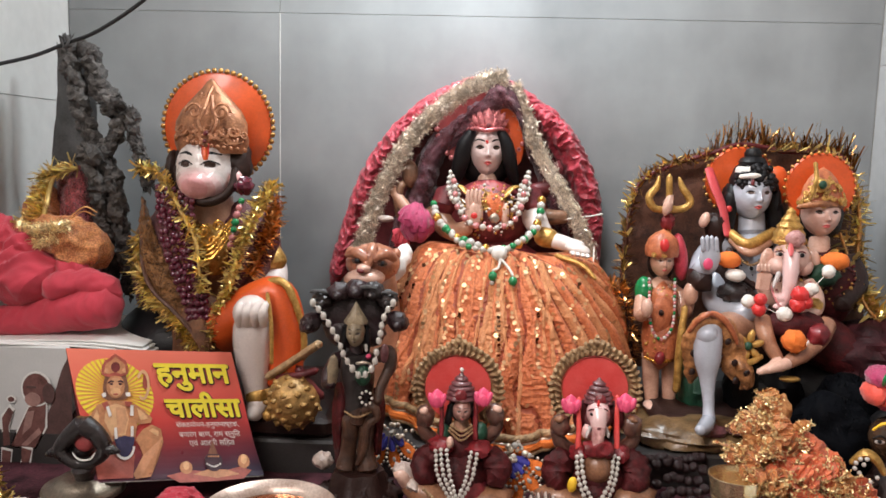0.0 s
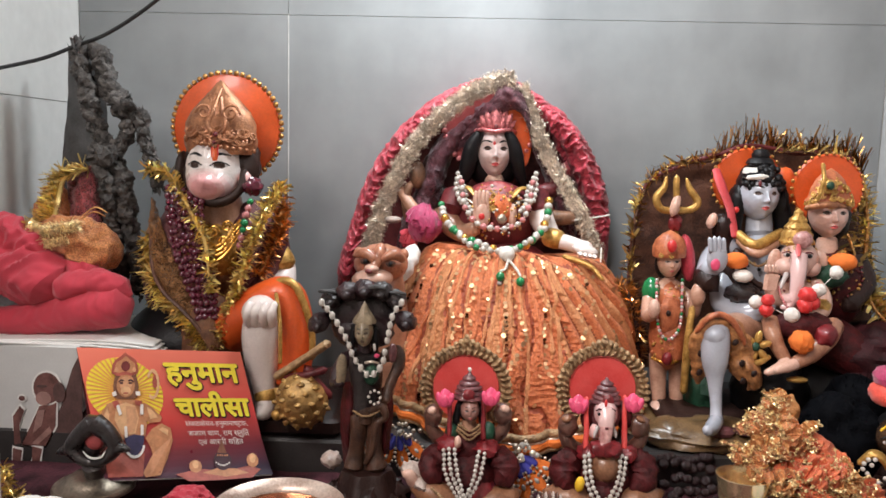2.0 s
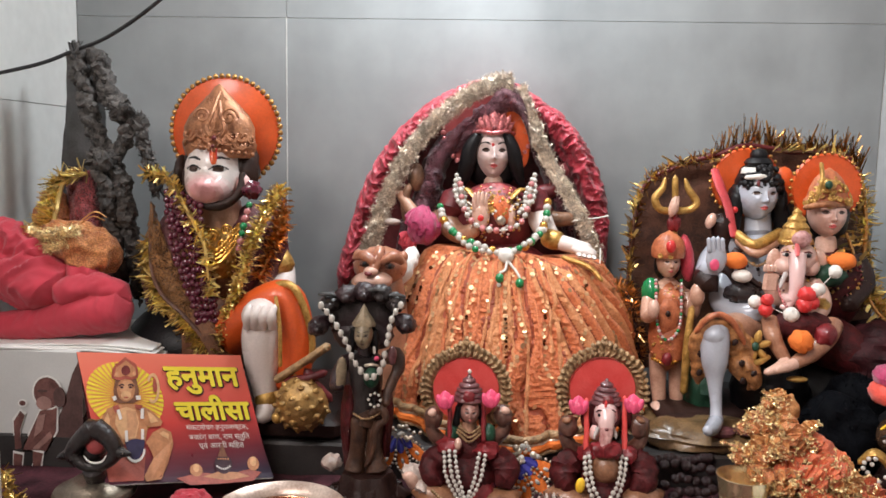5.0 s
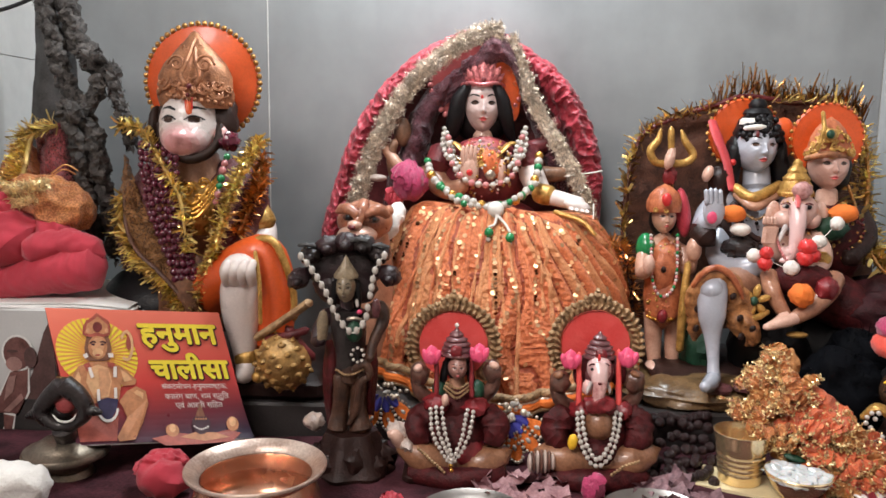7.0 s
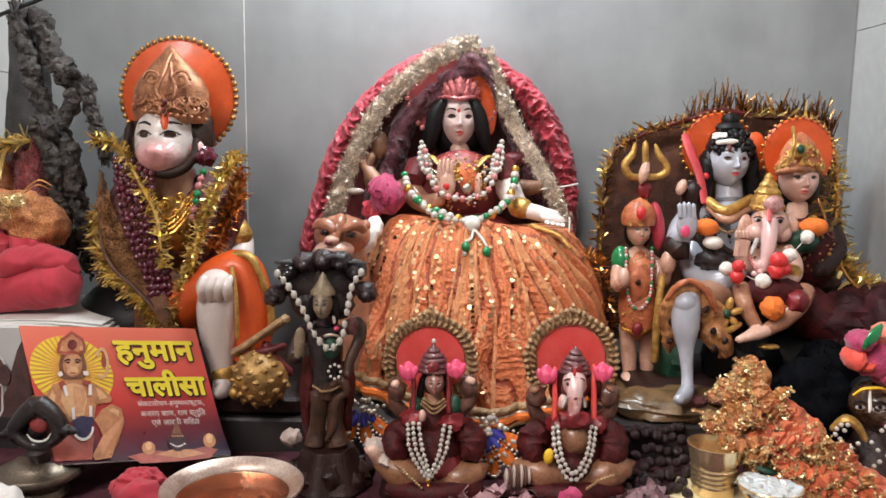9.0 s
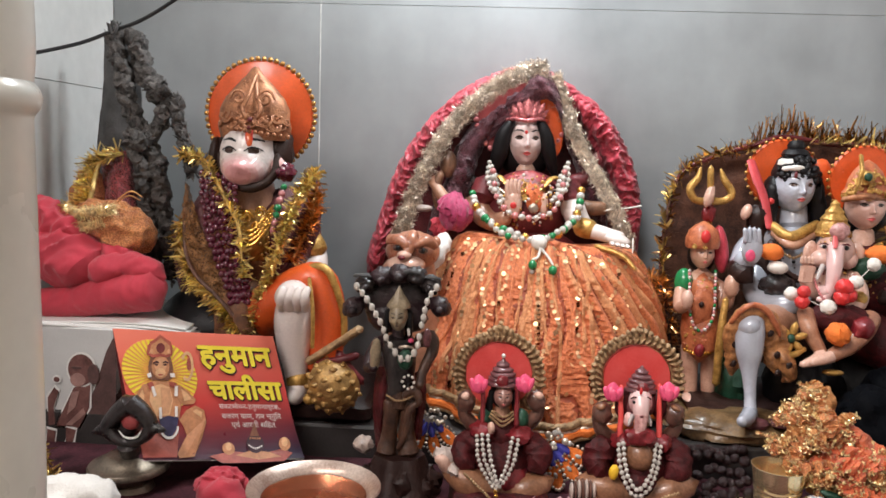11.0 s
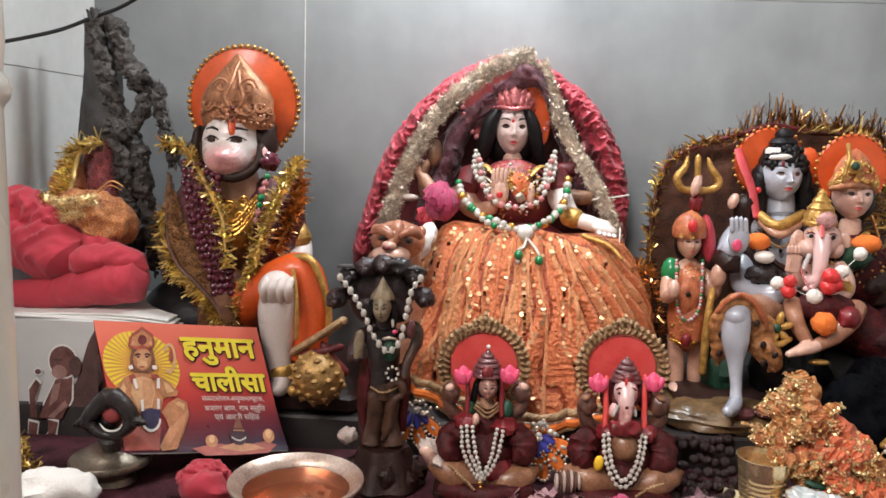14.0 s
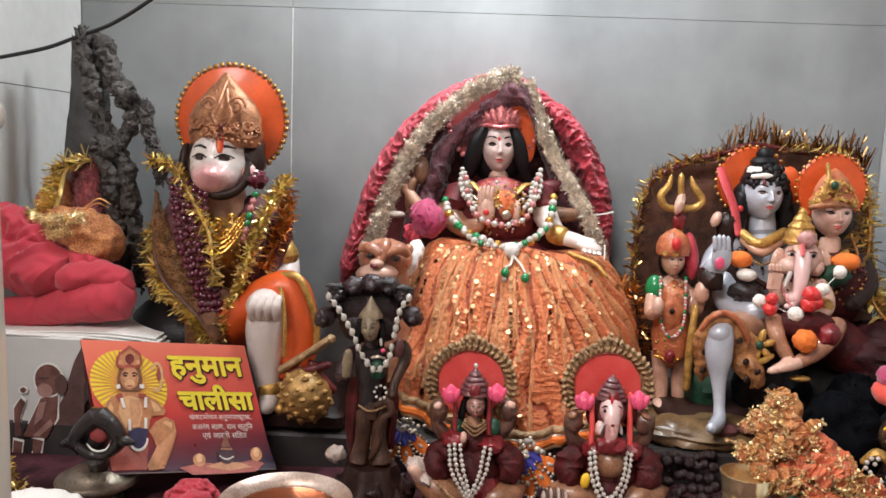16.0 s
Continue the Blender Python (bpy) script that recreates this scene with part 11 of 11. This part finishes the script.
b = new("bead", bead_mesh("pearl")); b.parent = ob; b.location = Vector((0.4725, 0.8660, 0.1362)) - Vector(ob.location); b.scale = (0.00238, 0.00238, 0.00238)
b = new("bead", bead_mesh("pearl")); b.parent = ob; b.location = Vector((0.4754, 0.8660, 0.1283)) - Vector(ob.location); b.scale = (0.00238, 0.00238, 0.00238)
b = new("bead", bead_mesh("pearl")); b.parent = ob; b.location = Vector((0.4468, 0.8660, 0.1188)) - Vector(ob.location); b.scale = (0.00238, 0.00238, 0.00238)
b = new("bead", bead_mesh("pearl")); b.parent = ob; b.location = Vector((0.4332, 0.8660, 0.1118)) - Vector(ob.location); b.scale = (0.00238, 0.00238, 0.00238)
b = new("bead", bead_mesh("pearl")); b.parent = ob; b.location = Vector((0.4406, 0.8660, 0.1142)) - Vector(ob.location); b.scale = (0.00238, 0.00238, 0.00238)
b = new("bead", bead_mesh("pearl")); b.parent = ob; b.location = Vector((0.4598, 0.8660, 0.1201)) - Vector(ob.location); b.scale = (0.00238, 0.00238, 0.00238)
b = new("bead", bead_mesh("pearl")); b.parent = ob; b.location = Vector((0.4665, 0.8660, 0.1122)) - Vector(ob.location); b.scale = (0.00238, 0.00238, 0.00238)
b = new("bead", bead_mesh("pearl")); b.parent = ob; b.location = Vector((0.4497, 0.8660, 0.0971)) - Vector(ob.location); b.scale = (0.00238, 0.00238, 0.00238)
b = new("bead", bead_mesh("pearl")); b.parent = ob; b.location = Vector((0.4555, 0.8660, 0.0937)) - Vector(ob.location); b.scale = (0.00238, 0.00238, 0.00238)
b = new("bead", bead_mesh("pearl")); b.parent = ob; b.location = Vector((0.4641, 0.8660, 0.0961)) - Vector(ob.location); b.scale = (0.00238, 0.00238, 0.00238)
b = new("bead", bead_mesh("pearl")); b.parent = ob; b.location = Vector((0.4597, 0.8660, 0.0833)) - Vector(ob.location); b.scale = (0.00238, 0.00238, 0.00238)
b = new("bead", bead_mesh("pearl")); b.parent = ob; b.location = Vector((0.4763, 0.8660, 0.1066)) - Vector(ob.location); b.scale = (0.00238, 0.00238, 0.00238)
b = new("bead", bead_mesh("pearl")); b.parent = ob; b.location = Vector((0.4691, 0.8660, 0.1008)) - Vector(ob.location); b.scale = (0.00238, 0.00238, 0.00238)

# ---- bits at the front of the altar ----
s = Shape()
sheet(s, [[(0.3899, 0.8120, 0.0788), (0.3983, 0.8260, 0.0810), (0.4071, 0.8380, 0.0810)], [(0.4036, 0.8060, 0.0749), (0.4161, 0.8220, 0.0798), (0.4214, 0.8380, 0.0801)], [(0.4291, 0.8060, 0.0725), (0.4369, 0.8220, 0.0779), (0.4396, 0.8320, 0.0776)], [(0.4542, 0.8060, 0.0739), (0.4627, 0.8220, 0.0782), (0.4647, 0.8300, 0.0766)]], "paper", crumple=0.004, freq=60)
s.done("paper_scrap", None, "crumpled white printed paper scrap", "paper")
rng = np.random.RandomState(17)


def scraps(name, n, x0, x1, y0, y1, m, size, label, category, group):
    ob = empty(name, ((x0 + x1) / 2, (y0 + y1) / 2, TOP), label, category, group)
    for i in range(n):
        s = Shape()
        k = size * rng.uniform(0.6, 1.2)
        g = []
        for a in range(5):
            for b in range(5):
                p = np.array(((a - 2) * k / 2.0, (b - 2) * k / 2.6, 0.34 * k * ((a - 2) ** 2 / 4 - 0.5) + 0.22 * k * math.cos(b * 1.7 + i * 2) + 0.12 * k * math.sin(a * 2.3 + i)))
                g.append(p)
        g = np.array(g).reshape(5, 5, 3) @ turn(rng.uniform(-25, 25), rng.uniform(-25, 25), rng.uniform(0, 360)).T
        g += np.array((rng.uniform(x0, x1), rng.uniform(y0, y1), TOP + 0.009 + rng.uniform(0, 0.006)))
        s.grid(g, m)
        s.grid(g + np.array((0, 0, -0.0006)), m)
        part("petal", s, ob)


define("petal_pink", (0.26, 0.085, 0.11), 0.6, vary=0.4, scale=90, bump=0.3, second=(0.50, 0.30, 0.31))
define("petal_mauve", (0.10, 0.035, 0.05), 0.6, vary=0.5, scale=90, bump=0.3, second=(0.34, 0.20, 0.22))
q0, q1 = (0.0536, 0.8429, 0.0700), (0.1353, 0.8124, 0.0700)
scraps("rose_petals", 26, q0[0], q1[0], 0.78, 0.84, "petal_pink", 0.012, "scattered pale pink rose petals", "petals", "scattered petals")
q0, q1 = (0.1989, 0.8524, 0.0700), (0.2668, 0.8568, 0.0700)
scraps("rose_petals", 26, q0[0], q1[0], 0.78, 0.845, "petal_mauve", 0.013, "dried mauve and white rose petals", "petals", "scattered petals")
q0 = (0.1594, 0.8065, 0.0800)
ob = empty("dried_rose", (q0[0], q0[1], TOP), "dried dark magenta rose head", "flower", "flower heads")
petal_flower(ob, (q0[0], q0[1], 0.083), 0.020, "magenta", 24, 9)
q0 = (-0.0190, 0.7653, 0.0750)
ob = empty("hibiscus", (q0[0], q0[1], TOP), "red hibiscus flower on the altar cloth", "flower", "flower heads")
petal_flower(ob, (q0[0], q0[1], 0.080), 0.022, "red_velvet", 18, 10)


def plate_(x, y, r):
    s = Shape()
    s.lathe((x, y, TOP + 0.006), [(r * 0.7, 0), (r * 0.72, 0.001), (r * 0.9, 0.008), (r, 0.011), (r * 1.01, 0.012), (r, 0.013), (r * 0.88, 0.010), (r * 0.7, 0.003), (0, 0.003)], "brass_pale", seg=56)
    s.done("steel_plate", None, "shallow shiny steel offering plate", "plate", "steel plates")


define("brass_pale", (0.26, 0.23, 0.21), 0.36, metal=1.0, vary=0.08, bump=0.03)
q0 = (0.0507, 0.7947, 0.0780)
plate_(q0[0], q0[1] - 0.045, 0.046)
q0 = (0.2043, 0.8045, 0.0780)
plate_(q0[0], q0[1] - 0.045, 0.046)
scraps("red_petals", 9, (0.4090, 0.8300, 0.0881)[0], (0.4532, 0.8300, 0.0886)[0], 0.815, 0.845, "red_velvet", 0.011, "red and orange rose petals on the gauze", "petals", "scattered petals")
# little shells beside the dark statue
s = Shape(); s.ball((-0.1051, 0.8750, 0.1117), (0.01045, 0.012, 0.00784), "shell_pale", seg=18, bumps=0.4, freq=3, rot=(0, 20, 0)); s.done("conch_shell", None, "small pale conch shell beside the dark statue", "shell", "conch shells")
s = Shape(); s.ball((-0.0206, 0.8550, 0.1113), (0.01150, 0.012, 0.00862), "shell_pale", seg=18, bumps=0.4, freq=3, rot=(0, 20, 0)); s.done("conch_shell", None, "small pale conch shell beside the dark statue", "shell", "conch shells")
s = Shape(); s.ball((-0.0100, 0.8450, 0.1026), (0.00836, 0.012, 0.00627), "shell_pale", seg=18, bumps=0.4, freq=3, rot=(0, 20, 0)); s.done("conch_shell", None, "small pale conch shell beside the dark statue", "shell", "conch shells")
